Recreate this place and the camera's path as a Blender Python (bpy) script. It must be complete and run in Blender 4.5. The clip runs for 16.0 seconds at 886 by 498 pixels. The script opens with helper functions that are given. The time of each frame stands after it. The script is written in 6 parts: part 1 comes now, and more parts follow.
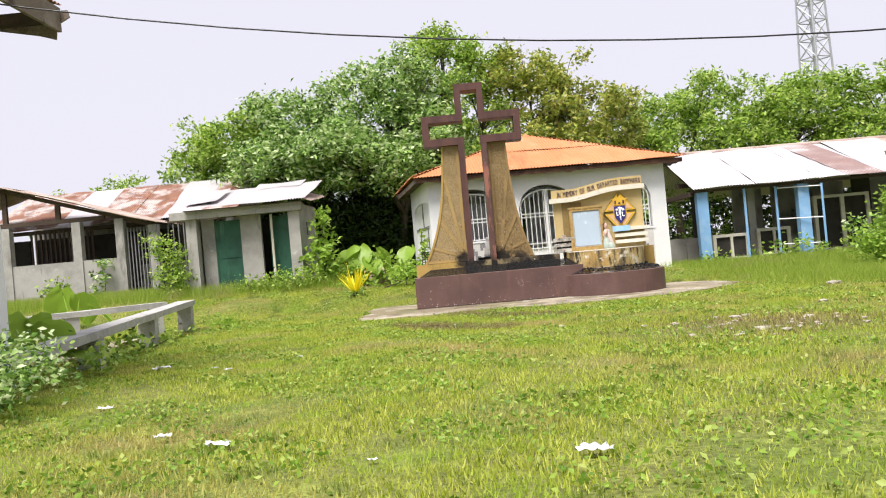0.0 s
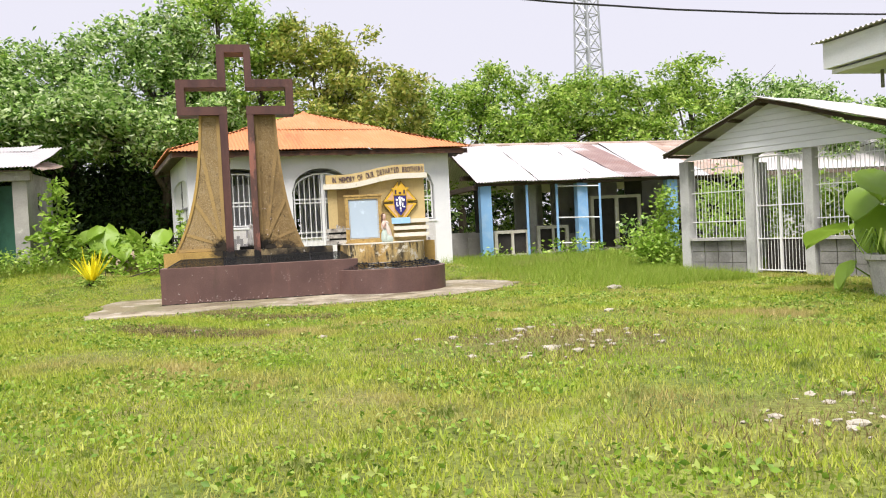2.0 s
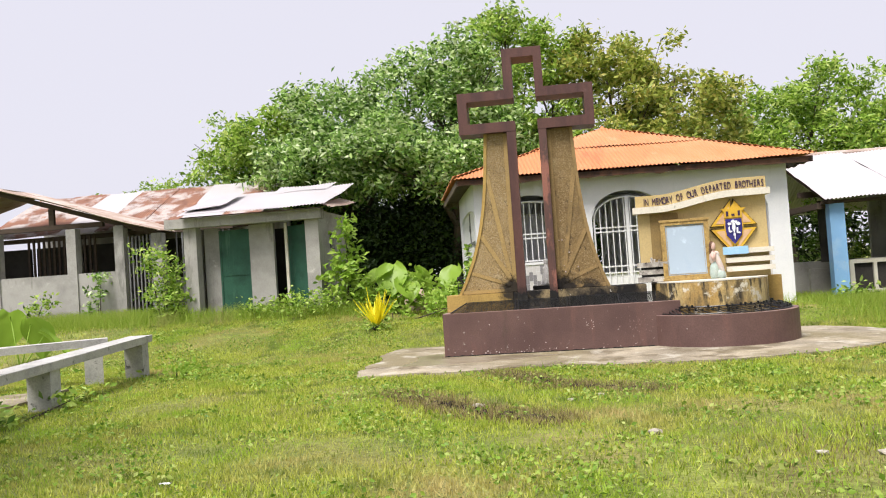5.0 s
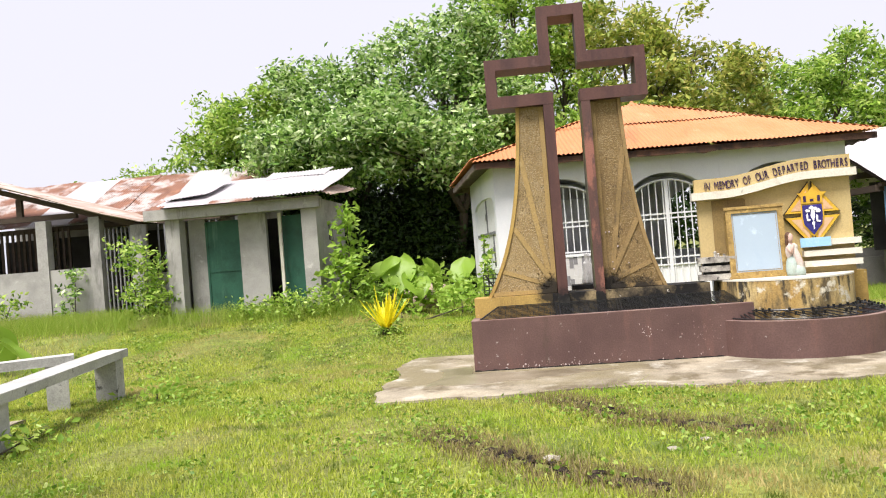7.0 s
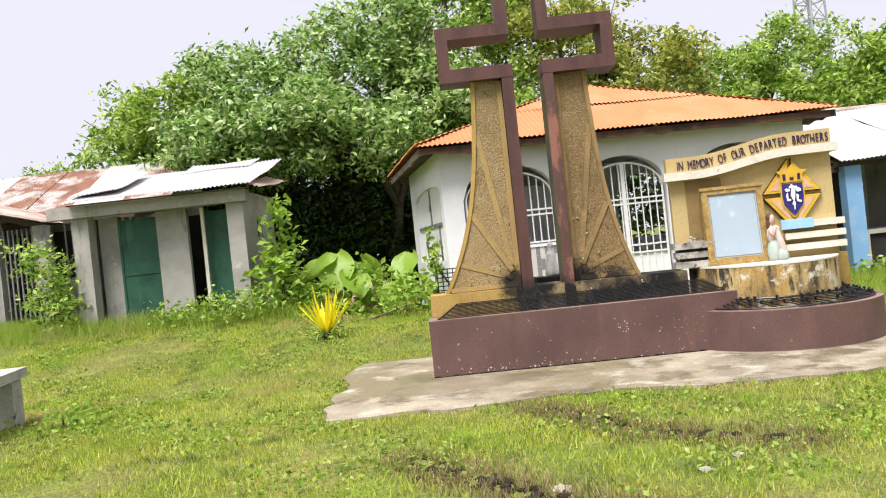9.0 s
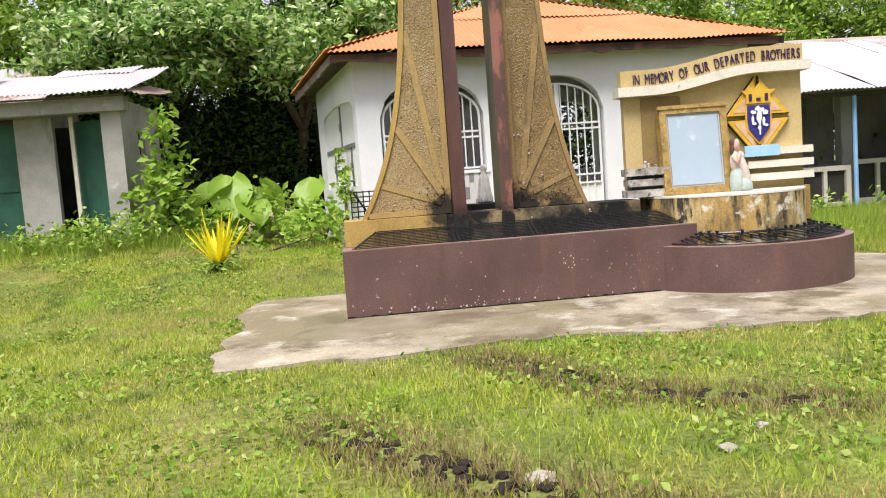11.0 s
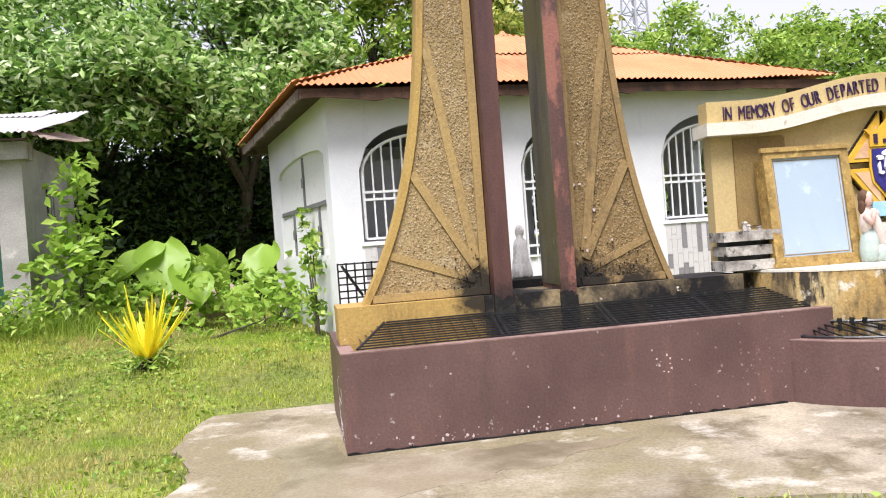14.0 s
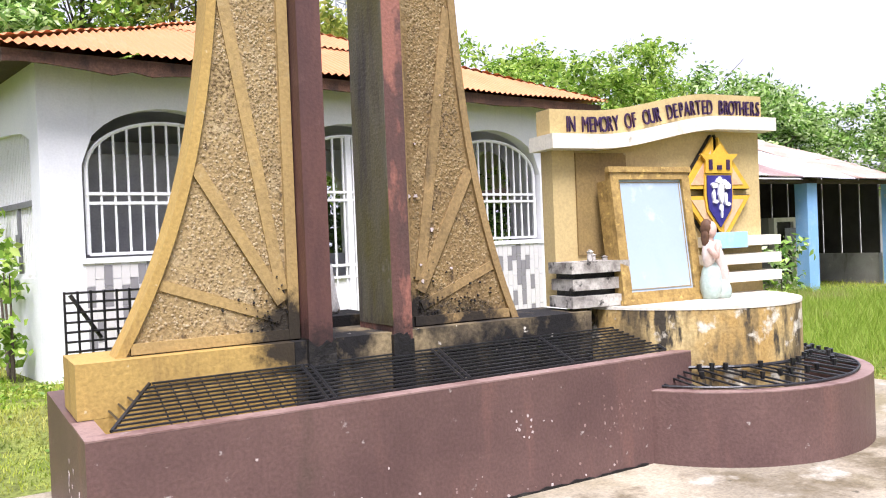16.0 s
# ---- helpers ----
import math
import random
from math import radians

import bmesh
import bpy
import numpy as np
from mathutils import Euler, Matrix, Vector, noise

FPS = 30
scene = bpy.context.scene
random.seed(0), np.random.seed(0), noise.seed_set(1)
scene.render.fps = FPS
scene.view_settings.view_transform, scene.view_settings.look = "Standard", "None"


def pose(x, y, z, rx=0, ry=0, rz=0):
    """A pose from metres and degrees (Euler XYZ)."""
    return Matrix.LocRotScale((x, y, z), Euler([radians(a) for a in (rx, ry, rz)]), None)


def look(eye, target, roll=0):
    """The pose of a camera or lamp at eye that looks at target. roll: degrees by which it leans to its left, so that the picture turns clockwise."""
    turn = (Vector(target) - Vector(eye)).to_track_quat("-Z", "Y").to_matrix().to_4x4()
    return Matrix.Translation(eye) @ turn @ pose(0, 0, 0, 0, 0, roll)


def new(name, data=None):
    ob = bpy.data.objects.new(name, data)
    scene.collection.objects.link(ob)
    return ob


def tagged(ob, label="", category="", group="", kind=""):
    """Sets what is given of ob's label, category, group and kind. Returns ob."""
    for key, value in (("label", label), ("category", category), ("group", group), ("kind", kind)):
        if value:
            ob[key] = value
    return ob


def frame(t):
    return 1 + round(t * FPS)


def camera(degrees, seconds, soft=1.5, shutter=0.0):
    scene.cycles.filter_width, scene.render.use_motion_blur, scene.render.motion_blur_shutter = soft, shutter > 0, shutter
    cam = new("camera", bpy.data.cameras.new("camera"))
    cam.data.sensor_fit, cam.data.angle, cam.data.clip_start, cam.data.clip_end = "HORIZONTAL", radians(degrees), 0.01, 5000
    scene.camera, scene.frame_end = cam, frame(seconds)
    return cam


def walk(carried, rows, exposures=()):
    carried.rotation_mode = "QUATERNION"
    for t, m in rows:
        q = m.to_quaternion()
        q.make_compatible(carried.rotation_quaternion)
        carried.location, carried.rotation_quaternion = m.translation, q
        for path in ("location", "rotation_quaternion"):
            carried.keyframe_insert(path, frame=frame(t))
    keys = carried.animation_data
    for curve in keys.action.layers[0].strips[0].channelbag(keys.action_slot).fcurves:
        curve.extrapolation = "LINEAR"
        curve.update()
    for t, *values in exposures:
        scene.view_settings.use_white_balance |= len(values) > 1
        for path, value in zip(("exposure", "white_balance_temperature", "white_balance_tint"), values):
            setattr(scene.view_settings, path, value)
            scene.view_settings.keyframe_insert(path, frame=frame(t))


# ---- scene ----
cam = camera(57.5, 16.0, soft=1.1)

PATH = [
    (0, (1.125, -15.744, 1.023), (1.061, -13.745, 1.04), -5.1),
    (0.5, (1.477, -15.297, 1.069), (1.726, -13.313, 1.082), -4.4),
    (1, (1.463, -14.945, 1.069), (1.827, -12.978, 1.071), -3.6),
    (1.5, (1.49, -14.5, 1.133), (1.919, -12.546, 1.122), -3.0),
    (2, (1.552, -14.058, 1.096), (2.007, -12.111, 1.042), -2.8),
    (2.5, (1.627, -13.708, 1.123), (2.119, -11.771, 1.05), -2.0),
    (3, (1.676, -13.239, 1.169), (2.175, -11.304, 1.103), -1.4),
    (3.5, (1.627, -12.843, 1.165), (2.025, -10.883, 1.122), -1.6),
    (4, (1.7, -12.332, 1.189), (1.902, -10.343, 1.176), -2.5),
    (4.5, (1.682, -11.89, 1.189), (1.64, -9.891, 1.222), -3.2),
    (5, (1.531, -11.368, 1.212), (1.28, -9.385, 1.272), -3.9),
    (5.2, (1.494, -11.169, 1.232), (1.178, -9.196, 1.299), -4.0),
    (7.5, (0.627, -9.409, 1.449), (0.459, -7.416, 1.452), -4.7),
    (8, (0.458, -9.179, 1.429), (0.355, -7.182, 1.423), -4.9),
    (8.5, (0.393, -8.845, 1.487), (0.341, -6.845, 1.486), -5.5),
    (8.7, (0.433, -8.752, 1.462), (0.387, -6.753, 1.464), -5.8),
    (10.8, (0.187, -7.352, 1.187), (0.271, -5.361, 1.023), -4.6),
    (11, (0.226, -7.215, 1.22), (0.417, -5.232, 1.044), -4.2),
    (11.5, (0.238, -6.985, 1.271), (0.661, -5.037, 1.111), -3.6),
    (12, (0.342, -6.642, 1.289), (0.855, -4.711, 1.372), -5.5),
    (12.5, (0.296, -6.213, 1.255), (0.749, -4.268, 1.355), -4.8),
    (13, (0.124, -5.707, 1.232), (0.47, -3.739, 1.319), -3.8),
    (13.5, (-0.09, -5.159, 1.252), (0.206, -3.181, 1.285), -3.7),
    (14, (-0.225, -4.823, 1.263), (0.146, -2.858, 1.24), -4.2),
    (14.5, (-0.364, -4.519, 1.334), (0.2, -2.603, 1.244), -4.4),
    (15, (-0.285, -4.114, 1.296), (0.454, -2.26, 1.171), -3.7),
    (15.5, (-0.318, -3.738, 1.282), (0.544, -1.937, 1.17), -2.7),
    (16, (-0.379, -3.297, 1.333), (0.661, -1.588, 1.311), -2.3),
]
walk(cam, [(t, look(eye, target, roll)) for t, eye, target, roll in PATH], [(0, 0.15, 6600, 12.5), (0.5, 0.06, 6597, 12.4), (1, 0.1, 6594, 12.4), (1.5, 0.06, 6591, 12.4), (2, 0.15, 6588, 12.4), (3, 0.17, 6582, 12.3), (3.5, 0.07, 6579, 12.3), (4, 0.21, 6576, 12.3), (4.5, 0.2, 6574, 12.2), (5, 0.08, 6571, 12.2), (7.5, 0.28, 6556, 12.1), (8.5, 0.22, 6550, 12.0), (11, 0.12, 6500, 13.0), (11.5, 0.42, 6450, 13.8), (12, 0.36, 6400, 14.5), (12.5, 0.33, 6362, 14.9), (13, 0.05, 6325, 15.2), (13.5, 0.27, 6288, 15.6), (14, 0.33, 6250, 16.0), (14.5, 0.25, 6183, 17.0), (15, 0.36, 6117, 18.0), (15.5, 0.5, 6050, 19.0), (16, 0.55, 6050, 19.0)])


# ---- world and light ----
world = bpy.data.worlds.new("hazy_sky")
world.use_nodes = True
scene.world = world
wn, wl = world.node_tree.nodes, world.node_tree.links
sky = wn.new("ShaderNodeTexSky")
sky.sky_type, sky.sun_disc = "NISHITA", False
sky.sun_elevation, sky.sun_rotation = radians(62), radians(207)
sky.dust_density = 4.0
haze = wn.new("ShaderNodeMix")
haze.data_type = "RGBA"
haze.inputs[0].default_value = 0.88
haze.inputs[7].default_value = (8.3, 8.3, 9.3, 1)
wl.new(sky.outputs[0], haze.inputs[6])
wl.new(haze.outputs[2], wn["Background"].inputs[0])
wn["Background"].inputs[1].default_value = 0.1
sun = new("sun", bpy.data.lights.new("sun", "SUN"))
sun.data.energy, sun.data.angle, sun.data.color = 5.6, radians(28), (1.0, 0.97, 0.92)
sun.matrix_world = look((-7, -14, 29), (0, 0, 0))


# ---- building helpers ----
def smooth(a):
    a = min(1.0, max(0.0, a))
    return a * a * (3 - 2 * a)


def height(x, y):
    """The lie of the land: flat lawn that rises behind the monument."""
    rise = 0.3 * smooth((y - 1.3) / 2.2) * (1 - 0.45 * smooth((x - 4) / 4))
    return rise + 0.25 * smooth((y - 3) / 2.5) * smooth((-x - 0.5) / 3)


def thing(name, label, category, at=(0, 0, 0), turn=0, group="", kind=""):
    ob = new(name)
    ob.matrix_basis = pose(*at, 0, 0, turn)
    ob.empty_display_size = 0.1
    return tagged(ob, label, category, group, kind)


def part(name, bm, material, parent=None, label="", shade=False, bevel=0.0):
    if bevel:
        edges = [e for e in bm.edges if len(e.link_faces) == 2 and e.calc_face_angle(0) > 0.6]
        bmesh.ops.bevel(bm, geom=edges, offset=bevel, segments=1, affect="EDGES", clamp_overlap=True)
    bmesh.ops.recalc_face_normals(bm, faces=bm.faces)
    me = bpy.data.meshes.new(name)
    bm.to_mesh(me)
    bm.free()
    if shade:
        me.polygons.foreach_set("use_smooth", [True] * len(me.polygons))
    me.materials.append(material)
    ob = new(name, me)
    if parent is not None:
        ob.parent = parent
    return tagged(ob, label)


def hexa(bm, p):
    """A solid from four corners below and four above, both counted round."""
    v = [bm.verts.new(q) for q in p]
    for f in ((3, 2, 1, 0), (4, 5, 6, 7), (0, 1, 5, 4), (1, 2, 6, 5), (2, 3, 7, 6), (3, 0, 4, 7)):
        bm.faces.new([v[i] for i in f])


def box(bm, x0, x1, y0, y1, z0, z1):
    hexa(bm, [(x0, y0, z0), (x1, y0, z0), (x1, y1, z0), (x0, y1, z0), (x0, y0, z1), (x1, y0, z1), (x1, y1, z1), (x0, y1, z1)])
    return bm


def boxes(*rows):
    bm = bmesh.new()
    for r in rows:
        box(bm, *r)
    return bm


def rod(bm, a, b, r, sides=6, r2=None):
    """A round bar from a to b."""
    a, b = Vector(a), Vector(b)
    q = (b - a).to_track_quat("Z", "Y")
    rings = []
    for c, rad in ((a, r), (b, r if r2 is None else r2)):
        rings.append([bm.verts.new(c + q @ Vector((rad * math.cos(k * math.tau / sides), rad * math.sin(k * math.tau / sides), 0))) for k in range(sides)])
    for k in range(sides):
        j = (k + 1) % sides
        bm.faces.new((rings[0][k], rings[0][j], rings[1][j], rings[1][k]))
    bm.faces.new(rings[0][::-1])
    bm.faces.new(rings[1])
    return bm


def tube(bm, pts, r, sides=6):
    for a, b in zip(pts, pts[1:]):
        rod(bm, a, b, r, sides)
    return bm


def prism(bm, pts, y0, y1):
    """A flat outline in x and z, made solid from y0 to y1."""
    a = [bm.verts.new((x, y0, z)) for x, z in pts]
    b = [bm.verts.new((x, y1, z)) for x, z in pts]
    bm.faces.new(a)
    bm.faces.new(b[::-1])
    for k in range(len(pts)):
        j = (k + 1) % len(pts)
        bm.faces.new((a[k], b[k], b[j], a[j]))
    return bm


def slab(bm, pts, z0, z1):
    """A flat outline in x and y, made solid from z0 to z1."""
    a = [bm.verts.new((x, y, z0)) for x, y in pts]
    b = [bm.verts.new((x, y, z1)) for x, y in pts]
    bm.faces.new(a[::-1])
    bm.faces.new(b)
    for k in range(len(pts)):
        j = (k + 1) % len(pts)
        bm.faces.new((a[k], a[j], b[j], b[k]))
    return bm


def lathe(bm, rows, centre=(0, 0, 0), sides=24, squash=1.0):
    """A turned body from rows of radius and height."""
    rings = [[bm.verts.new((centre[0] + r * math.cos(k * math.tau / sides), centre[1] + squash * r * math.sin(k * math.tau / sides), centre[2] + z)) for k in range(sides)] for r, z in rows]
    for lo, hi in zip(rings, rings[1:]):
        for k in range(sides):
            j = (k + 1) % sides
            bm.faces.new((lo[k], lo[j], hi[j], hi[k]))
    bm.faces.new(rings[0][::-1])
    bm.faces.new(rings[-1])
    return bm


def raw(name, verts, faces, material, parent=None, label=""):
    """A mesh from arrays: verts n x 3, faces n x 3 or n x 4."""
    verts, faces = np.asarray(verts, dtype=np.float32), np.asarray(faces, dtype=np.int32)
    me = bpy.data.meshes.new(name)
    me.vertices.add(len(verts))
    me.vertices.foreach_set("co", verts.ravel())
    n, k = faces.shape
    me.loops.add(n * k)
    me.loops.foreach_set("vertex_index", faces.ravel())
    me.polygons.add(n)
    me.polygons.foreach_set("loop_start", np.arange(0, n * k, k, dtype=np.int32))
    me.update(calc_edges=True)
    me.materials.append(material)
    ob = new(name, me)
    if parent is not None:
        ob.parent = parent
    return tagged(ob, label)


def sheet(name, origin, along, up, material, parent=None, label="", clip=None, pitch=0.076, amp=0.011, rows=6, sag=0.01, seed=0):
    """A corrugated sheet: origin at the eave, along the eave, up the slope. clip(s) gives the part of the slope covered at s in 0..1."""
    o, a, u = Vector(origin), Vector(along), Vector(up)
    n = a.cross(u).normalized()
    cols = max(8, int(a.length / pitch * 6))
    v = []
    for i in range(cols + 1):
        s = i / cols
        lo, hi = clip(s) if clip else (0, 1)
        wave = amp * math.cos(s * a.length / pitch * math.tau)
        for j in range(rows + 1):
            t = lo + (hi - lo) * j / rows
            p = o + a * s + u * t
            dent = sag * noise.noise((p.x * 0.9 + seed, p.y * 0.9, p.z * 0.9))
            v.append(p + n * (wave + dent))
    f = [(i * (rows + 1) + j, (i + 1) * (rows + 1) + j, (i + 1) * (rows + 1) + j + 1, i * (rows + 1) + j + 1) for i in range(cols) for j in range(rows)]
    ob = raw(name, [tuple(p) for p in v], f, material, parent, label)
    ob.data.polygons.foreach_set("use_smooth", [True] * len(f))
    return ob


def wall(bm, place, length, top, thick, openings, bottom=0.0):
    """A wall with openings through it: rows of u0, u1, sill, spring, rise. place(u, w, z) puts a point into the plan."""
    def block(u0, u1, a0, a1, b0, b1):
        hexa(bm, [place(u0, 0, a0), place(u1, 0, a1), place(u1, thick, a1), place(u0, thick, a0), place(u0, 0, b0), place(u1, 0, b1), place(u1, thick, b1), place(u0, thick, b0)])
    u = 0.0
    for u0, u1, sill, spring, rise in sorted(openings):
        block(u, u0, bottom, bottom, top, top)
        if sill > bottom:
            block(u0, u1, bottom, bottom, sill, sill)
        steps = 16 if rise else 1
        def arch(s):
            return spring + rise * math.sqrt(max(0.0, 1 - (2 * s - 1) ** 2))
        for k in range(steps):
            s0, s1 = k / steps, (k + 1) / steps
            block(u0 + (u1 - u0) * s0, u0 + (u1 - u0) * s1, arch(s0), arch(s1), top, top)
        u = u1
    block(u, length, bottom, bottom, top, top)
    return bm


# ---- materials ----
def surf(name, base, layers=(), rough=0.8, grain=0.25, bump=0.3, fine=60.0, metal=0.0, bumpscale=0.01, spec=0.3):
    """A weathered surface: a base colour with layers (colour, scale or (sx, sy, sz), from, to) laid on by noise, fine grain and relief."""
    m = bpy.data.materials.new(name)
    m.use_nodes = True
    nt, ln = m.node_tree.nodes, m.node_tree.links
    b = nt["Principled BSDF"]
    b.inputs["Roughness"].default_value, b.inputs["Metallic"].default_value = rough, metal
    b.inputs["Specular IOR Level"].default_value = spec
    geo = nt.new("ShaderNodeNewGeometry")
    colour = None
    last = nt.new("ShaderNodeRGB")
    last.outputs[0].default_value = (*base, 1)
    colour = last.outputs[0]
    for k, (c, scale, lo, hi) in enumerate(layers):
        sc = scale if isinstance(scale, tuple) else (scale, scale, scale)
        mp = nt.new("ShaderNodeMapping")
        mp.inputs["Scale"].default_value = sc
        mp.inputs["Location"].default_value = (k * 7.3, k * 3.1, k * 5.7)
        ln.new(geo.outputs["Position"], mp.inputs["Vector"])
        no = nt.new("ShaderNodeTexNoise")
        no.inputs["Scale"].default_value, no.inputs["Detail"].default_value, no.inputs["Roughness"].default_value = 1.0, 5.0, 0.62
        ln.new(mp.outputs[0], no.inputs["Vector"])
        rg = nt.new("ShaderNodeMapRange")
        rg.inputs["From Min"].default_value, rg.inputs["From Max"].default_value = lo, hi
        ln.new(no.outputs["Fac"], rg.inputs["Value"])
        mx = nt.new("ShaderNodeMix")
        mx.data_type = "RGBA"
        mx.inputs[7].default_value = (*c, 1)
        ln.new(rg.outputs[0], mx.inputs[0])
        ln.new(colour, mx.inputs[6])
        colour = mx.outputs[2]
    no = nt.new("ShaderNodeTexNoise")
    no.inputs["Scale"].default_value, no.inputs["Detail"].default_value = fine, 4.0
    ln.new(geo.outputs["Position"], no.inputs["Vector"])
    rg = nt.new("ShaderNodeMapRange")
    rg.inputs["From Min"].default_value, rg.inputs["From Max"].default_value = 0.3, 0.7
    rg.inputs["To Min"].default_value, rg.inputs["To Max"].default_value = 1 - grain, 1 + grain * 0.6
    ln.new(no.outputs["Fac"], rg.inputs["Value"])
    mx = nt.new("ShaderNodeMix")
    mx.data_type, mx.blend_type = "RGBA", "MULTIPLY"
    mx.inputs[0].default_value = 1.0
    ln.new(colour, mx.inputs[6])
    ln.new(rg.outputs[0], mx.inputs[7])
    ln.new(mx.outputs[2], b.inputs["Base Color"])
    if bump:
        bp = nt.new("ShaderNodeBump")
        bp.inputs["Strength"].default_value, bp.inputs["Distance"].default_value = bump, bumpscale
        ln.new(no.outputs["Fac"], bp.inputs["Height"])
        ln.new(bp.outputs[0], b.inputs["Normal"])
    return m


def leafy(name, colours, rough=0.45, through_light=0.3, patch=None):
    """Leaves and blades: a colour for each one out of a range, part of the light passing through."""
    m = bpy.data.materials.new(name)
    m.use_nodes = True
    nt, ln = m.node_tree.nodes, m.node_tree.links
    b = nt["Principled BSDF"]
    b.inputs["Roughness"].default_value = rough
    b.inputs["Specular IOR Level"].default_value = 0.35
    geo = nt.new("ShaderNodeNewGeometry")
    ramp = nt.new("ShaderNodeValToRGB")
    while len(ramp.color_ramp.elements) < len(colours):
        ramp.color_ramp.elements.new(0.5)
    for k, c in enumerate(colours):
        ramp.color_ramp.elements[k].position = k / max(1, len(colours) - 1)
        ramp.color_ramp.elements[k].color = (*c, 1)
    ln.new(geo.outputs["Random Per Island"], ramp.inputs[0])
    colour = ramp.outputs[0]
    for c, scale, lo, hi in patch or ():
        no = nt.new("ShaderNodeTexNoise")
        no.inputs["Scale"].default_value, no.inputs["Detail"].default_value = scale, 4.0
        ln.new(geo.outputs["Position"], no.inputs["Vector"])
        rg = nt.new("ShaderNodeMapRange")
        rg.inputs["From Min"].default_value, rg.inputs["From Max"].default_value = lo, hi
        ln.new(no.outputs["Fac"], rg.inputs["Value"])
        mx = nt.new("ShaderNodeMix")
        mx.data_type = "RGBA"
        mx.inputs[7].default_value = (*c, 1)
        ln.new(rg.outputs[0], mx.inputs[0])
        ln.new(colour, mx.inputs[6])
        colour = mx.outputs[2]
    ln.new(colour, b.inputs["Base Color"])
    tr = nt.new("ShaderNodeBsdfTranslucent")
    ln.new(colour, tr.inputs["Color"])
    mix = nt.new("ShaderNodeMixShader")
    mix.inputs[0].default_value = through_light
    ln.new(b.outputs[0], mix.inputs[1])
    ln.new(tr.outputs[0], mix.inputs[2])
    ln.new(mix.outputs[0], nt["Material Output"].inputs["Surface"])
    return m


SOOT = (0.012, 0.011, 0.011)
m_brown = surf("brown_paint", (0.138, 0.081, 0.071), [((0.1, 0.058, 0.053), 1.3, 0.4, 0.65), ((0.17, 0.09, 0.075), (4, 4, 0.7), 0.55, 0.75), ((0.34, 0.29, 0.27), 13.0, 0.675, 0.72), ((0.06, 0.05, 0.035), (2.5, 2.5, 0.9), 0.62, 0.8)], 0.5, 0.18, 0.25)
m_cross = surf("cross_brown_paint", (0.105, 0.05, 0.042), [((0.07, 0.035, 0.033), (5, 5, 0.9), 0.45, 0.65), ((0.16, 0.09, 0.08), 5.0, 0.62, 0.8)], 0.5, 0.15, 0.2)
m_peel = surf("peeling_brown_paint", (0.11, 0.055, 0.047), [((0.07, 0.045, 0.04), (5, 5, 1.2), 0.42, 0.65), ((0.27, 0.115, 0.085), (4, 3, 1.7), 0.53, 0.6), ((0.3, 0.2, 0.17), 7.0, 0.66, 0.74)], 0.55, 0.2, 0.3)
m_bare = surf("bare_olive_grey_cement", (0.13, 0.115, 0.085), [((0.105, 0.09, 0.03), (2, 2, 0.8), 0.42, 0.56), ((0.05, 0.042, 0.042), (4, 4, 0.7), 0.52, 0.68), ((0.27, 0.25, 0.24), 3.0, 0.63, 0.75)], 0.6, 0.2, 0.3)
m_tan = surf("tan_pebble_dash", (0.345, 0.25, 0.12), [((0.27, 0.185, 0.08), 2.2, 0.42, 0.62), ((0.42, 0.335, 0.2), 3.5, 0.54, 0.7), ((0.11, 0.075, 0.04), (14, 14, 9), 0.63, 0.7)], 0.85, 0.35, 0.5, 60.0, bumpscale=0.012)
m_tanbrown = surf("brown_weathered_pebble_dash", (0.26, 0.175, 0.075), [((0.19, 0.125, 0.055), 2.0, 0.42, 0.62), ((0.34, 0.255, 0.135), 3.5, 0.55, 0.7), ((0.07, 0.048, 0.028), (9, 9, 4), 0.58, 0.68)], 0.85, 0.35, 0.5, 60.0, bumpscale=0.012)
m_ribbrown = surf("brown_weathered_rib", (0.29, 0.195, 0.085), [((0.22, 0.15, 0.065), 2.4, 0.45, 0.65), ((0.1, 0.07, 0.04), (7, 7, 3), 0.58, 0.72)], 0.8, 0.25, 0.3)
m_pebble = leafy("pebbles", [(0.25, 0.175, 0.085), (0.335, 0.245, 0.125), (0.42, 0.33, 0.2), (0.29, 0.205, 0.1)], 0.75, 0.0, [((0.19, 0.13, 0.06), 3.0, 0.52, 0.7)])
m_pebblebrown = leafy("brown_pebbles", [(0.19, 0.125, 0.055), (0.26, 0.18, 0.08), (0.34, 0.255, 0.14), (0.23, 0.155, 0.07)], 0.75, 0.0, [((0.12, 0.08, 0.04), 3.0, 0.5, 0.68)])
m_yellow = surf("mustard_paint", (0.42, 0.28, 0.085), [((0.33, 0.21, 0.065), 2.0, 0.45, 0.7), ((0.2, 0.13, 0.05), (7, 7, 1.2), 0.58, 0.75), ((0.6, 0.5, 0.3), 12.0, 0.68, 0.72)], 0.7, 0.2, 0.25)
m_cream = surf("cream_yellow_paint", (0.51, 0.39, 0.185), [((0.43, 0.315, 0.13), 1.6, 0.45, 0.7), ((0.3, 0.21, 0.09), (6, 6, 1.0), 0.66, 0.85)], 0.65, 0.12, 0.2)
m_tanpanel = surf("darker_tan_panel", (0.27, 0.185, 0.07), [((0.2, 0.135, 0.06), 3.0, 0.4, 0.7), ((0.5, 0.4, 0.22), 10.0, 0.68, 0.72)], 0.75, 0.2, 0.3)
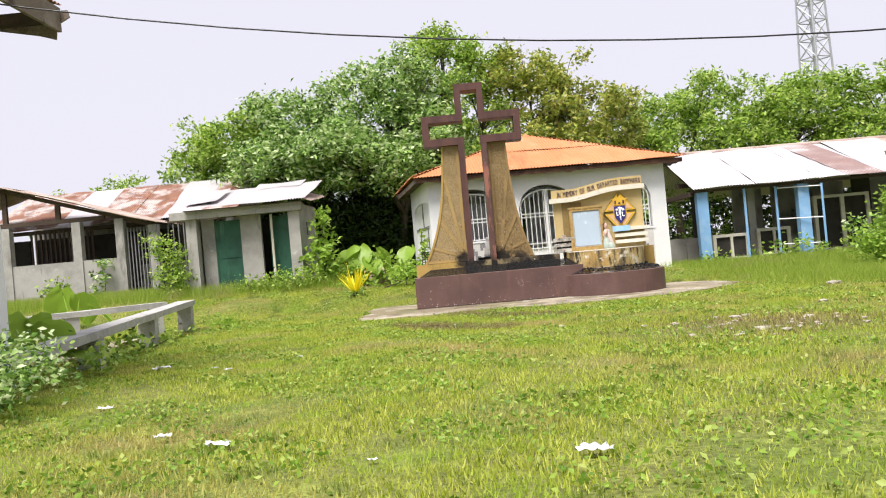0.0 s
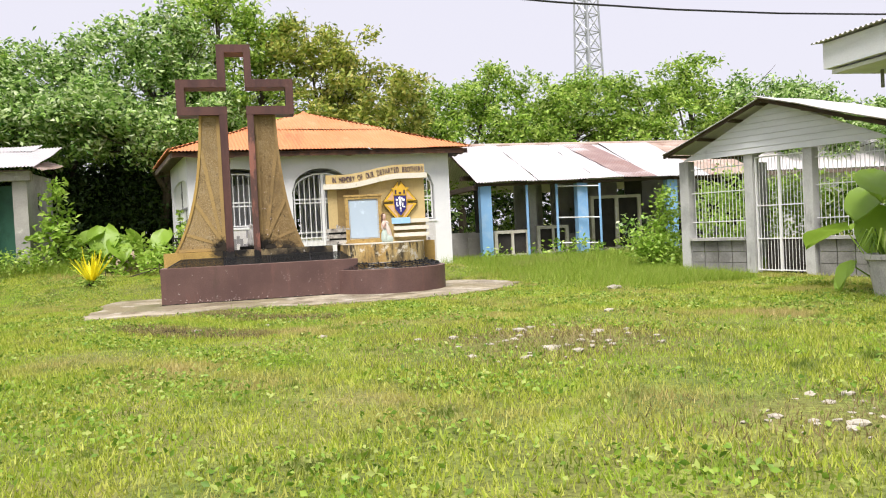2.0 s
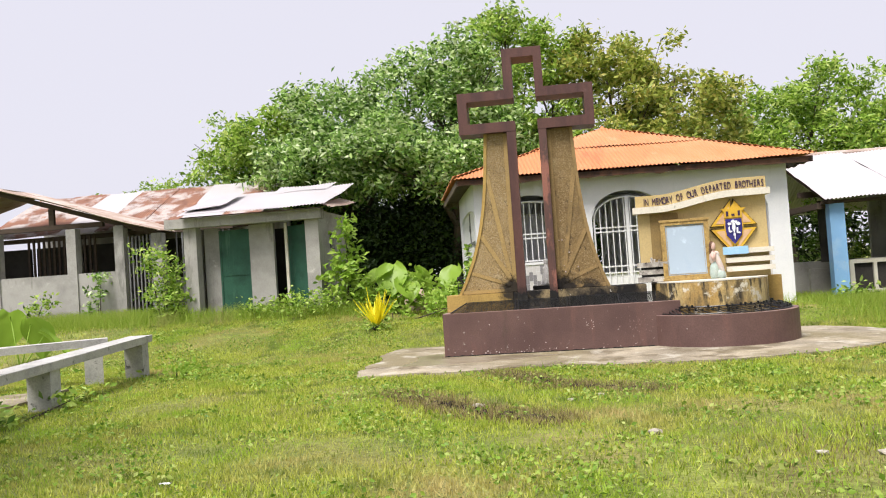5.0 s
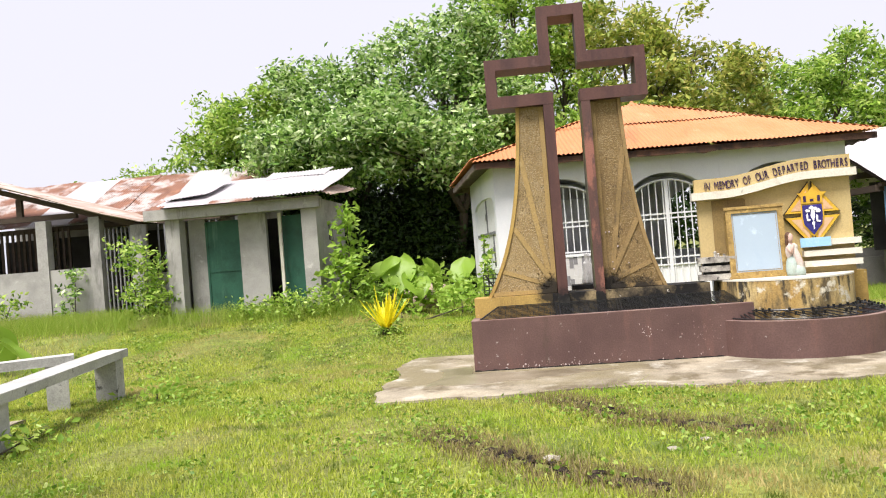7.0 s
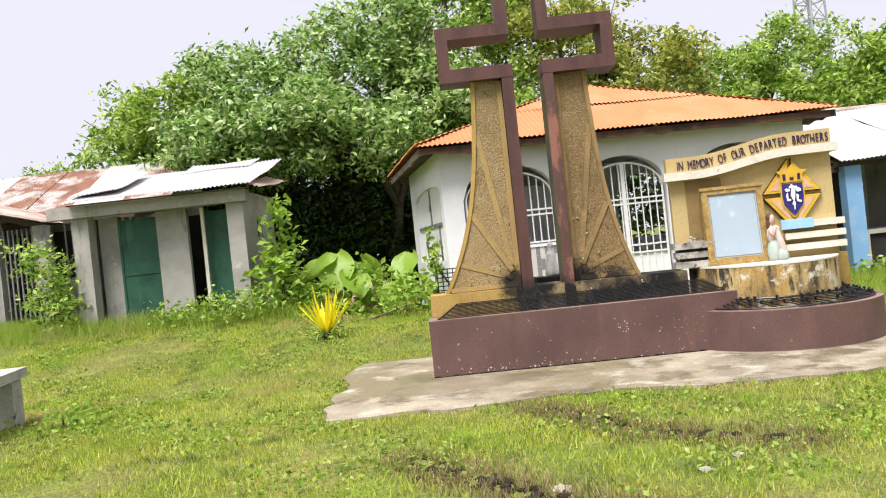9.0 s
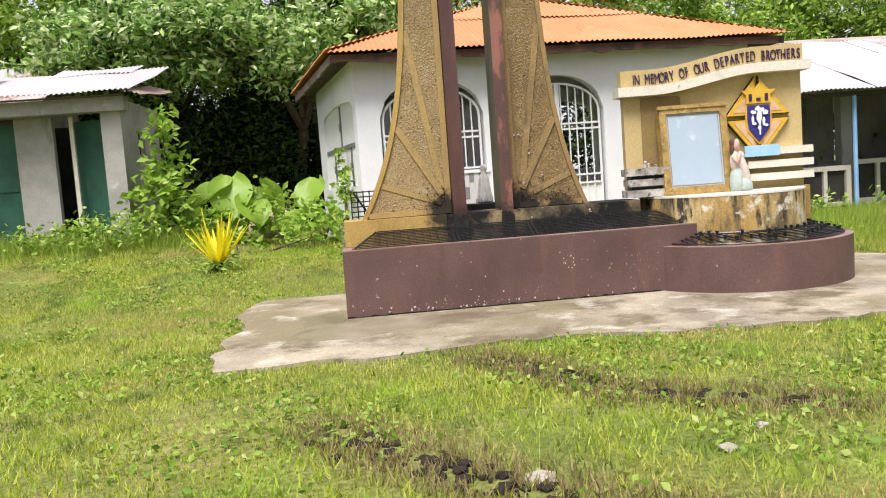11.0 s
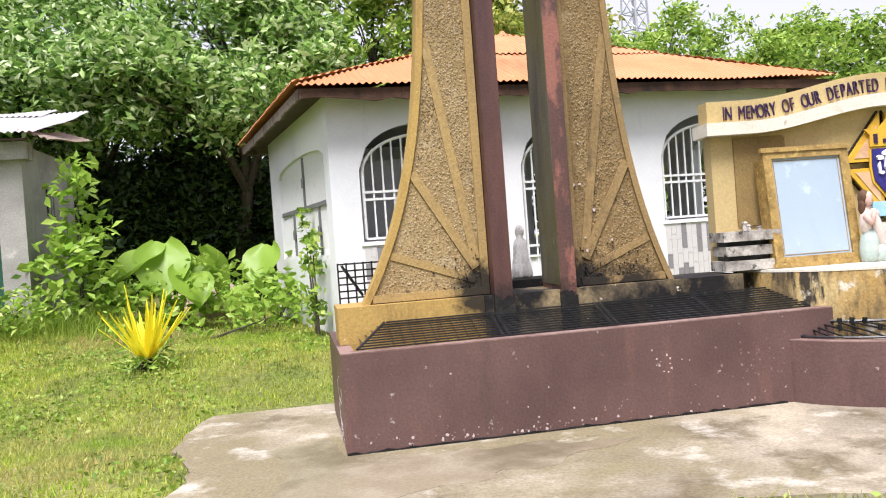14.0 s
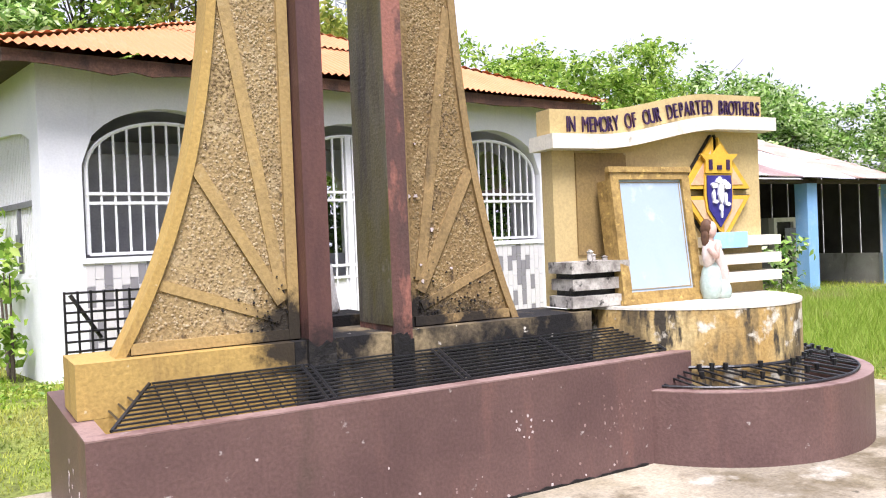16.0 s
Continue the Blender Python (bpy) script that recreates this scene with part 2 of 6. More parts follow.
m_drum = surf("stained_yellow_concrete", (0.54, 0.42, 0.2), [((0.42, 0.27, 0.09), 1.8, 0.4, 0.58), ((0.15, 0.11, 0.055), (5, 5, 1.5), 0.46, 0.6), ((0.05, 0.042, 0.03), (8, 8, 2.2), 0.53, 0.62), ((0.64, 0.59, 0.48), 6.0, 0.56, 0.64)], 0.8, 0.25, 0.3)
m_sooty = surf("soot_stained_ledge", (0.26, 0.2, 0.11), [((0.09, 0.07, 0.045), 3.0, 0.36, 0.56), (SOOT, (3, 3, 2.5), 0.4, 0.52), ((0.6, 0.55, 0.48), 10.0, 0.66, 0.69)], 0.85, 0.3, 0.4)
# Soot black; also colours the gap line at the trough's foot.
m_soot_and_gap = surf("soot", SOOT, [((0.05, 0.045, 0.04), 9.0, 0.5, 0.75)], 0.55, 0.3, 0.5)
m_iron = surf("black_iron", (0.024, 0.024, 0.026), [((0.07, 0.06, 0.055), 14.0, 0.58, 0.75)], 0.34, 0.2, 0.1, metal=0.4, spec=0.6)
m_offwhite = surf("offwhite_moulding", (0.66, 0.62, 0.53), [((0.5, 0.45, 0.35), 4.0, 0.52, 0.75), ((0.1, 0.09, 0.075), (8, 8, 4), 0.66, 0.76)], 0.7, 0.12, 0.2)
m_grimy = surf("grimy_white_moulding", (0.5, 0.47, 0.42), [((0.2, 0.18, 0.16), 6.0, 0.42, 0.62), (SOOT, 9.0, 0.55, 0.63)], 0.75, 0.2, 0.3)
m_house = surf("white_house_paint", (0.8, 0.8, 0.815), [((0.72, 0.73, 0.76), 1.1, 0.45, 0.7), ((0.58, 0.58, 0.56), (5, 5, 0.5), 0.62, 0.85)], 0.75, 0.05, 0.15)
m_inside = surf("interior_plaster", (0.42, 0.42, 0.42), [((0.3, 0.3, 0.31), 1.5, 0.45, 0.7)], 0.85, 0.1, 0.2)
m_grille = surf("white_gloss_metal", (0.8, 0.8, 0.8), [((0.62, 0.58, 0.52), 9.0, 0.6, 0.75)], 0.35, 0.06, 0.05)
m_orange = surf("orange_roof_sheet", (0.53, 0.205, 0.085), [((0.59, 0.27, 0.13), 0.8, 0.45, 0.7), ((0.42, 0.13, 0.055), (3, 0.6, 0.6), 0.56, 0.75), ((0.66, 0.36, 0.21), 2.3, 0.62, 0.8)], 0.5, 0.08, 0.0)
m_rustedge = surf("rusted_sheet", (0.25, 0.12, 0.08), [((0.46, 0.41, 0.39), 1.1, 0.45, 0.53), ((0.15, 0.075, 0.05), 2.2, 0.5, 0.68), ((0.36, 0.18, 0.11), 4.0, 0.58, 0.7)], 0.65, 0.15, 0.1)
m_zinc = surf("weathered_zinc_sheet", (0.54, 0.51, 0.525), [((0.47, 0.44, 0.455), 0.5, 0.45, 0.75), ((0.5, 0.4, 0.36), (1.6, 1.6, 1.6), 0.7, 0.82)], 0.42, 0.06, 0.0, metal=0.12)
m_zincrust = surf("brown_stained_sheet", (0.25, 0.17, 0.16), [((0.34, 0.26, 0.24), 1.6, 0.45, 0.7), ((0.25, 0.15, 0.13), 3.0, 0.55, 0.7)], 0.5, 0.1, 0.0)
m_oldroof = surf("old_brown_sheet", (0.36, 0.27, 0.22), [((0.5, 0.42, 0.38), 1.2, 0.45, 0.65), ((0.2, 0.1, 0.07), 2.4, 0.55, 0.7)], 0.65, 0.15, 0.0)
m_fascia = surf("rotting_grey_board", (0.19, 0.15, 0.12), [((0.3, 0.265, 0.23), 2.2, 0.52, 0.74), ((0.08, 0.055, 0.04), (5, 5, 3), 0.5, 0.68), ((0.03, 0.022, 0.018), 6.0, 0.6, 0.72)], 0.9, 0.3, 0.4)
m_rustfascia = surf("dark_rusty_fascia", (0.085, 0.045, 0.03), [((0.16, 0.08, 0.05), 3.0, 0.5, 0.7), ((0.025, 0.018, 0.015), (5, 5, 3), 0.5, 0.68)], 0.85, 0.3, 0.4)
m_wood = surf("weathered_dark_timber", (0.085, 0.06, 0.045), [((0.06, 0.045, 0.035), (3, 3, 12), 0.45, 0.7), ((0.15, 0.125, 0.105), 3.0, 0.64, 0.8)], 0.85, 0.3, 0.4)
m_concrete = surf("weathered_concrete", (0.4, 0.385, 0.36), [((0.29, 0.28, 0.26), 1.6, 0.42, 0.65), ((0.13, 0.125, 0.11), (4, 4, 1.0), 0.58, 0.75), ((0.52, 0.5, 0.47), 7.0, 0.62, 0.75)], 0.9, 0.2, 0.4)
m_bench = surf("pale_concrete", (0.46, 0.45, 0.43), [((0.34, 0.335, 0.32), 2.4, 0.45, 0.65), ((0.1, 0.1, 0.09), 7.0, 0.62, 0.7)], 0.9, 0.2, 0.5)
m_block = surf("grey_concrete_block", (0.27, 0.265, 0.255), [((0.17, 0.165, 0.155), 2.5, 0.45, 0.65), ((0.38, 0.36, 0.34), 6.0, 0.6, 0.75)], 0.92, 0.25, 0.5)
m_slab = surf("concrete_paving", (0.41, 0.355, 0.265), [((0.25, 0.215, 0.16), 0.9, 0.4, 0.6), ((0.15, 0.12, 0.075), 1.7, 0.5, 0.62), ((0.22, 0.185, 0.11), 0.7, 0.52, 0.64), ((0.5, 0.47, 0.4), 2.6, 0.56, 0.72), ((0.1, 0.085, 0.06), 9.0, 0.64, 0.73)], 0.82, 0.25, 0.5)
m_green = surf("green_door_paint", (0.03, 0.105, 0.068), [((0.018, 0.066, 0.043), 2.0, 0.45, 0.65), ((0.09, 0.19, 0.13), (6, 6, 0.8), 0.58, 0.75)], 0.5, 0.15, 0.2)
m_blue = surf("pale_blue_paint", (0.22, 0.42, 0.68), [((0.32, 0.5, 0.7), 3.0, 0.5, 0.7), ((0.5, 0.52, 0.52), 8.0, 0.65, 0.72)], 0.6, 0.1, 0.15)
# Dark boards and panels; the same colour stands in for shade inside sheds.
m_dark = surf("dark_wood_and_shade", (0.05, 0.045, 0.04), [((0.025, 0.022, 0.02), 2.0, 0.4, 0.7)], 0.9, 0.3, 0.3)
m_soil = surf("damp_soil", (0.032, 0.022, 0.015), [((0.025, 0.018, 0.012), 9.0, 0.45, 0.6), ((0.13, 0.1, 0.06), 12.0, 0.6, 0.75)], 0.95, 0.4, 0.8, 40.0, bumpscale=0.03)
m_stone = surf("limestone_rock", (0.42, 0.385, 0.32), [((0.3, 0.27, 0.21), 6.0, 0.45, 0.65)], 0.9, 0.25, 0.6)
m_paper = surf("litter_plastic", (0.66, 0.66, 0.68), [((0.46, 0.46, 0.47), 12.0, 0.5, 0.7)], 0.5, 0.1, 0.2)
m_ground = surf("lawn_soil", (0.17, 0.18, 0.045), [((0.12, 0.16, 0.03), 0.7, 0.42, 0.6), ((0.3, 0.25, 0.1), 0.55, 0.55, 0.7), ((0.25, 0.29, 0.06), 3.0, 0.5, 0.7), ((0.08, 0.06, 0.03), 5.0, 0.64, 0.74)], 0.95, 0.45, 0.9, 30.0, bumpscale=0.03)
m_grass = leafy("grass_blades", [(0.16, 0.23, 0.018), (0.44, 0.52, 0.05), (0.66, 0.67, 0.17), (0.32, 0.41, 0.034)], 0.6, 0.45, [((0.52, 0.42, 0.18), 0.55, 0.5, 0.7), ((0.14, 0.2, 0.03), 2.6, 0.56, 0.66), ((0.34, 0.5, 0.05), 1.5, 0.52, 0.7)])
m_tall = leafy("tall_grass", [(0.2, 0.32, 0.03), (0.3, 0.42, 0.05), (0.4, 0.47, 0.1)], 0.6, 0.45, [((0.42, 0.36, 0.16), 0.8, 0.58, 0.75)])
m_leaf_dark = leafy("dark_green_leaves", [(0.025, 0.065, 0.012), (0.13, 0.26, 0.045), (0.29, 0.47, 0.1), (0.48, 0.64, 0.23), (0.74, 0.82, 0.52)], 0.24, 0.34)
# Darker leaf set: the shade under the canopy is put into its colours.
m_leaf_shade = leafy("shade_darkened_leaves", [(0.012, 0.028, 0.006), (0.03, 0.065, 0.012), (0.06, 0.11, 0.02)], 0.5, 0.1)
m_leaf_mid = leafy("fresh_green_leaves", [(0.06, 0.13, 0.015), (0.22, 0.38, 0.045), (0.4, 0.56, 0.09), (0.56, 0.66, 0.2)], 0.36, 0.42)
m_leaf_warm = leafy("yellowing_green_leaves", [(0.09, 0.14, 0.02), (0.27, 0.35, 0.05), (0.42, 0.46, 0.09), (0.52, 0.46, 0.13)], 0.42, 0.35)
m_leaf_lime = leafy("lime_green_leaves", [(0.2, 0.36, 0.04), (0.3, 0.46, 0.06), (0.4, 0.54, 0.11)], 0.4, 0.4)
m_leaf_yellow = leafy("yellow_blades", [(0.85, 0.72, 0.02), (0.9, 0.82, 0.04), (0.8, 0.76, 0.08)], 0.45, 0.35)
m_bark = surf("tree_bark", (0.1, 0.08, 0.06), [((0.05, 0.04, 0.03), (6, 6, 2), 0.45, 0.65), ((0.2, 0.18, 0.15), 3.0, 0.6, 0.75)], 0.9, 0.3, 0.6)
m_gold = surf("gilded_wood", (0.36, 0.24, 0.08), [((0.22, 0.14, 0.045), 14.0, 0.45, 0.65), ((0.55, 0.38, 0.12), 20.0, 0.58, 0.7)], 0.45, 0.2, 0.3)
m_plaque = surf("pale_plaque", (0.34, 0.42, 0.5), [((0.3, 0.38, 0.48), 2.5, 0.5, 0.75), ((0.5, 0.6, 0.68), 5.0, 0.6, 0.75)], 0.5, 0.02, 0.0, spec=0.5)
m_navy = surf("navy_enamel", (0.03, 0.025, 0.16), [((0.05, 0.04, 0.22), 12.0, 0.5, 0.7)], 0.4, 0.05, 0.05)
m_white = surf("white_enamel", (0.8, 0.8, 0.82), [((0.65, 0.65, 0.68), 12.0, 0.55, 0.7)], 0.45, 0.05, 0.05)
m_emblem = surf("emblem_yellow", (0.62, 0.38, 0.04), [((0.5, 0.28, 0.03), 8.0, 0.5, 0.7)], 0.5, 0.08, 0.1)
m_pink = surf("faded_pink_paint", (0.62, 0.4, 0.24), [((0.5, 0.3, 0.18), 9.0, 0.5, 0.7)], 0.6, 0.1, 0.1)
m_letter = surf("dark_purple_letters", (0.035, 0.016, 0.06), [((0.12, 0.05, 0.05), 14.0, 0.55, 0.7)], 0.5, 0.1, 0.1)
m_lightblue = surf("light_blue_panel", (0.3, 0.52, 0.72), [((0.42, 0.58, 0.72), 6.0, 0.5, 0.7)], 0.5, 0.06, 0.05)
m_statue = surf("white_statue_plaster", (0.74, 0.72, 0.7), [((0.35, 0.33, 0.3), (12, 12, 6), 0.5, 0.7), ((0.06, 0.055, 0.05), 10.0, 0.62, 0.7)], 0.7, 0.15, 0.2)
m_screen = surf("pale_window_screen", (0.6, 0.62, 0.57), [((0.5, 0.53, 0.49), 1.4, 0.45, 0.7), ((0.66, 0.67, 0.64), (1, 30, 1), 0.5, 0.6)], 0.8, 0.08, 0.1)
m_greymetal = surf("grey_metal", (0.22, 0.22, 0.23), [((0.14, 0.13, 0.12), 8.0, 0.5, 0.7)], 0.5, 0.1, 0.1)
m_siding = surf("grey_white_siding", (0.72, 0.74, 0.76), [((0.6, 0.62, 0.63), (1, 0.7, 6), 0.5, 0.7), ((0.36, 0.36, 0.36), 3.0, 0.64, 0.8)], 0.7, 0.06, 0.1)
m_steel = surf("galvanised_steel", (0.4, 0.42, 0.45), [((0.3, 0.3, 0.32), 2.0, 0.5, 0.7)], 0.5, 0.08, 0.0, metal=0.5)
m_whitewash = surf("whitewashed_concrete", (0.52, 0.52, 0.51), [((0.38, 0.38, 0.37), 2.0, 0.45, 0.65), ((0.16, 0.155, 0.14), (5, 5, 1.0), 0.6, 0.75)], 0.85, 0.15, 0.3)
m_weed = leafy("lawn_weed_leaves", [(0.1, 0.2, 0.02), (0.2, 0.34, 0.035), (0.3, 0.42, 0.06), (0.42, 0.48, 0.14)], 0.5, 0.35)
m_rib = surf("tan_yellow_rib", (0.37, 0.255, 0.1), [((0.3, 0.21, 0.09), 2.4, 0.45, 0.7), ((0.42, 0.32, 0.16), 9.0, 0.6, 0.75), ((0.16, 0.11, 0.05), (8, 8, 3), 0.66, 0.8)], 0.75, 0.2, 0.25)
m_rim = surf("worn_brown_rim", (0.27, 0.18, 0.16), [((0.15, 0.085, 0.075), 4.0, 0.45, 0.65), ((0.4, 0.34, 0.31), 12.0, 0.62, 0.72)], 0.6, 0.15, 0.2)
m_chip = surf("bare_plaster_chips", (0.5, 0.42, 0.4), [((0.34, 0.25, 0.23), 9.0, 0.5, 0.7)], 0.8, 0.1, 0.2)
m_hair = surf("brown_hair_paint", (0.11, 0.055, 0.03), [((0.06, 0.03, 0.02), 20.0, 0.5, 0.7)], 0.6, 0.1, 0.1)
m_dress = surf("pale_green_dress_paint", (0.38, 0.46, 0.42), [((0.48, 0.52, 0.48), 12.0, 0.5, 0.7)], 0.6, 0.1, 0.1)
m_drygrass = leafy("dead_grass", [(0.14, 0.1, 0.045), (0.26, 0.2, 0.09), (0.4, 0.33, 0.17), (0.2, 0.22, 0.05)], 0.7, 0.3)
m_wet = surf("wet_concrete", (0.27, 0.225, 0.155), [((0.33, 0.285, 0.21), 2.4, 0.45, 0.62), ((0.17, 0.14, 0.09), 1.6, 0.5, 0.66)], 0.3, 0.2, 0.2, spec=0.5)


def sooted(material, spots):
    """Soot from the candle fires: ragged black stains round the given spots (x, y, z, reach)."""
    nt, ln = material.node_tree.nodes, material.node_tree.links
    b = nt["Principled BSDF"]
    colour = b.inputs["Base Color"].links[0].from_socket
    geo = nt.new("ShaderNodeNewGeometry")
    no = nt.new("ShaderNodeTexNoise")
    no.inputs["Scale"].default_value, no.inputs["Detail"].default_value, no.inputs["Roughness"].default_value = 7.0, 8.0, 0.75
    ln.new(geo.outputs["Position"], no.inputs["Vector"])
    for x, y, z, reach in spots:
        d = nt.new("ShaderNodeVectorMath")
        d.operation = "DISTANCE"
        d.inputs[1].default_value = (x, y, z)
        ln.new(geo.outputs["Position"], d.inputs[0])
        near = nt.new("ShaderNodeMapRange")
        near.inputs["From Min"].default_value, near.inputs["From Max"].default_value = 0.0, reach
        near.inputs["To Min"].default_value, near.inputs["To Max"].default_value = 0.62, -0.12
        ln.new(d.outputs["Value"], near.inputs["Value"])
        add = nt.new("ShaderNodeMath")
        ln.new(near.outputs[0], add.inputs[0])
        ln.new(no.outputs["Fac"], add.inputs[1])
        rg = nt.new("ShaderNodeMapRange")
        rg.inputs["From Min"].default_value, rg.inputs["From Max"].default_value = 0.62, 0.86
        rg.inputs["To Max"].default_value = 0.94
        ln.new(add.outputs[0], rg.inputs["Value"])
        mx = nt.new("ShaderNodeMix")
        mx.data_type = "RGBA"
        mx.inputs[7].default_value = (*SOOT, 1)
        ln.new(rg.outputs[0], mx.inputs[0])
        ln.new(colour, mx.inputs[6])
        colour = mx.outputs[2]
    ln.new(colour, b.inputs["Base Color"])


FIRES = [(1.02, 0.5, 0.86, 0.36), (1.8, 0.5, 0.84, 0.42), (2.1, 0.5, 0.8, 0.36), (1.5, 0.5, 0.8, 0.45)]
for m in (m_tan, m_tanbrown, m_pebble, m_pebblebrown, m_rib, m_ribbrown, m_yellow):
    sooted(m, FIRES)
for m in (m_cross, m_peel, m_bare):
    sooted(m, [(1.15, 0.5, 0.6, 0.55), (1.6, 0.5, 0.6, 0.55)])


# ---- ground ----
def ground_sheet():
    xs = np.concatenate([[-600, -250, -100, -50, -30], np.arange(-20, 26, 0.25), [32, 50, 100, 250, 600]])
    ys = np.concatenate([[-600, -250, -100, -50, -30], np.arange(-20, 24, 0.25), [32, 50, 100, 250, 600]])
    v, f = [], []
    for y in ys:
        for x in xs:
            rough = 0.03 * noise.noise((x * 0.8, y * 0.8, 0)) + 0.012 * noise.noise((x * 3, y * 3, 5))
            if -1.8 < x < 6.8 and -2.4 < y < 2.2:
                rough = 0
            v.append((x, y, height(x, y) + rough - 0.005))
    w = len(xs)
    for j in range(len(ys) - 1):
        for i in range(w - 1):
            a = j * w + i
            f.append((a, a + 1, a + w + 1, a + w))
    ob = raw("ground", v, f, m_ground)
    ob.data.polygons.foreach_set("use_smooth", [True] * len(f))
    return tagged(ob, "grassy earth with dry and bare patches", "ground", kind="structure")


ground_sheet()
SLAB = [(-0.86, -1.68), (0.3, -1.66), (1.3, -1.55), (2.4, -1.75), (3.6, -1.85), (4.6, -1.6), (5.4, -1.1), (5.9, -0.6), (6.3, 0.1), (6.1, 1.0), (5.6, 1.7), (-0.9, 1.75), (-1.08, 0.9), (-0.9, 0.1), (-0.98, -0.8)]


def ragged(points, step=0.16, amount=0.05):
    out = []
    for (x0, y0), (x1, y1) in zip(points, points[1:] + points[:1]):
        n = max(1, int(math.hypot(x1 - x0, y1 - y0) / step))
        for k in range(n):
            x, y = x0 + (x1 - x0) * k / n, y0 + (y1 - y0) * k / n
            out.append((x + amount * noise.noise((x * 4, y * 4, 1)), y + amount * noise.noise((x * 4, y * 4, 9))))
    return out


SLAB_EDGE = ragged(SLAB, 0.12, 0.11)
tagged(part("pavement", slab(bmesh.new(), SLAB_EDGE, -0.06, 0.022), m_slab), "worn stained concrete apron round the monument", "paving", kind="structure")
tagged(part("wet_patch", slab(bmesh.new(), ragged([(-0.5, -0.95), (0.3, -0.9), (1.3, -0.62), (1.6, -0.35), (0.9, -0.2), (0.0, -0.12), (-0.06, 0.5), (-0.45, 0.3), (-0.35, -0.3)], 0.1, 0.16), 0.0215, 0.0245), m_wet), "damp dark stain on the concrete apron", "stain", kind="structure")


# ---- the monument ----
mon = thing("cross_monument", "brown hollow cross on tan pebbled pillars over a brown trough", "monument")
bm = boxes((0.02, 3.3, 0, 0.09, 0, 0.62), (0.02, 0.11, 0.09, 1.42, 0, 0.62), (3.21, 3.3, 0.09, 0.6, 0, 0.62), (0.11, 3.21, 0.09, 0.42, 0.0, 0.45))
part("trough", bm, m_brown, mon, "dark brown painted concrete with chipped spots")
bm = boxes((0.045, 1.02, 0.42, 0.84, 0.629, 0.868), (0.112, 1.02, 0.421, 0.839, 0.46, 0.628))
part("ledge", bm, m_yellow, mon, "mustard yellow painted ledge", bevel=0.012)
bm = boxes((1.024, 2.92, 0.424, 0.9, 0.46, 0.867))
part("ledge", bm, m_sooty, mon, "ledge blackened by candle soot", bevel=0.012)
part("trough_bed", boxes((0.11, 0.95, 0.09, 0.419, 0.451, 0.47)), m_yellow, mon, "mustard painted bed")
part("back_bed", boxes((0.112, 2.92, 0.901, 1.42, 0.0, 0.56)), m_sooty, mon, "low soot-stained bed behind the ledge")
part("trough_bed", boxes((0.951, 3.21, 0.09, 0.419, 0.451, 0.47)), m_sooty, mon, "soot and wax in the trough")

# the cross: two legs and the outlined head
part("leg", prism(bmesh.new(), [(1.09, 0.47), (1.09, 3.215), (1.215, 3.215), (1.215, 0.47)], 0.40, 0.80), m_cross, mon, bevel=0.006)
part("leg", prism(bmesh.new(), [(1.555, 0.47), (1.555, 3.215), (1.665, 3.215), (1.665, 0.47)], 0.40, 0.80), m_peel, mon, "leg with peeling red-brown paint", bevel=0.006)
part("bare_side", boxes((1.5515, 1.5545, 0.402, 0.798, 0.9, 3.2)), m_bare, mon, "bare olive grey cement on the side of the leg")
head = [(1.09, 3.215), (0.395, 3.215), (0.395, 3.825), (1.09, 3.825), (1.09, 4.425), (1.665, 4.425), (1.665, 3.825), (2.365, 3.825), (2.365, 3.215), (1.545, 3.215), (1.545, 3.360), (2.235, 3.360), (2.235, 3.690), (1.545, 3.690), (1.545, 4.290), (1.222, 4.290), (1.222, 3.690), (0.53, 3.690), (0.53, 3.360), (1.222, 3.360), (1.222, 3.215)]
part("cross_head", prism(bmesh.new(), head, 0.396, 0.804), m_cross, mon, bevel=0.006)
for x0, x1 in ((1.085, 1.228), (1.55, 1.67)):
    bm = bmesh.new()
    pts = []
    for k in range(7):
        s = k / 6
        pts.append((x0 + (x1 - x0) * s, 0.85 + 0.12 * noise.noise((s * 3 + x0 * 5, 0, 0))))
    prism(bm, [(x0, 0.5), *pts, (x1, 0.5)], 0.394, 0.806)
    part("soot_crust", bm, m_soot_and_gap, mon, "black soot round the foot of the leg")


def outer(z, slim=1.0):
    """The flared outer edge of a pillar."""
    t = max(0.0, (3.215 - z) / 2.345)
    return 0.745 - slim * (0.16 * t + 0.365 * t ** 3.2)


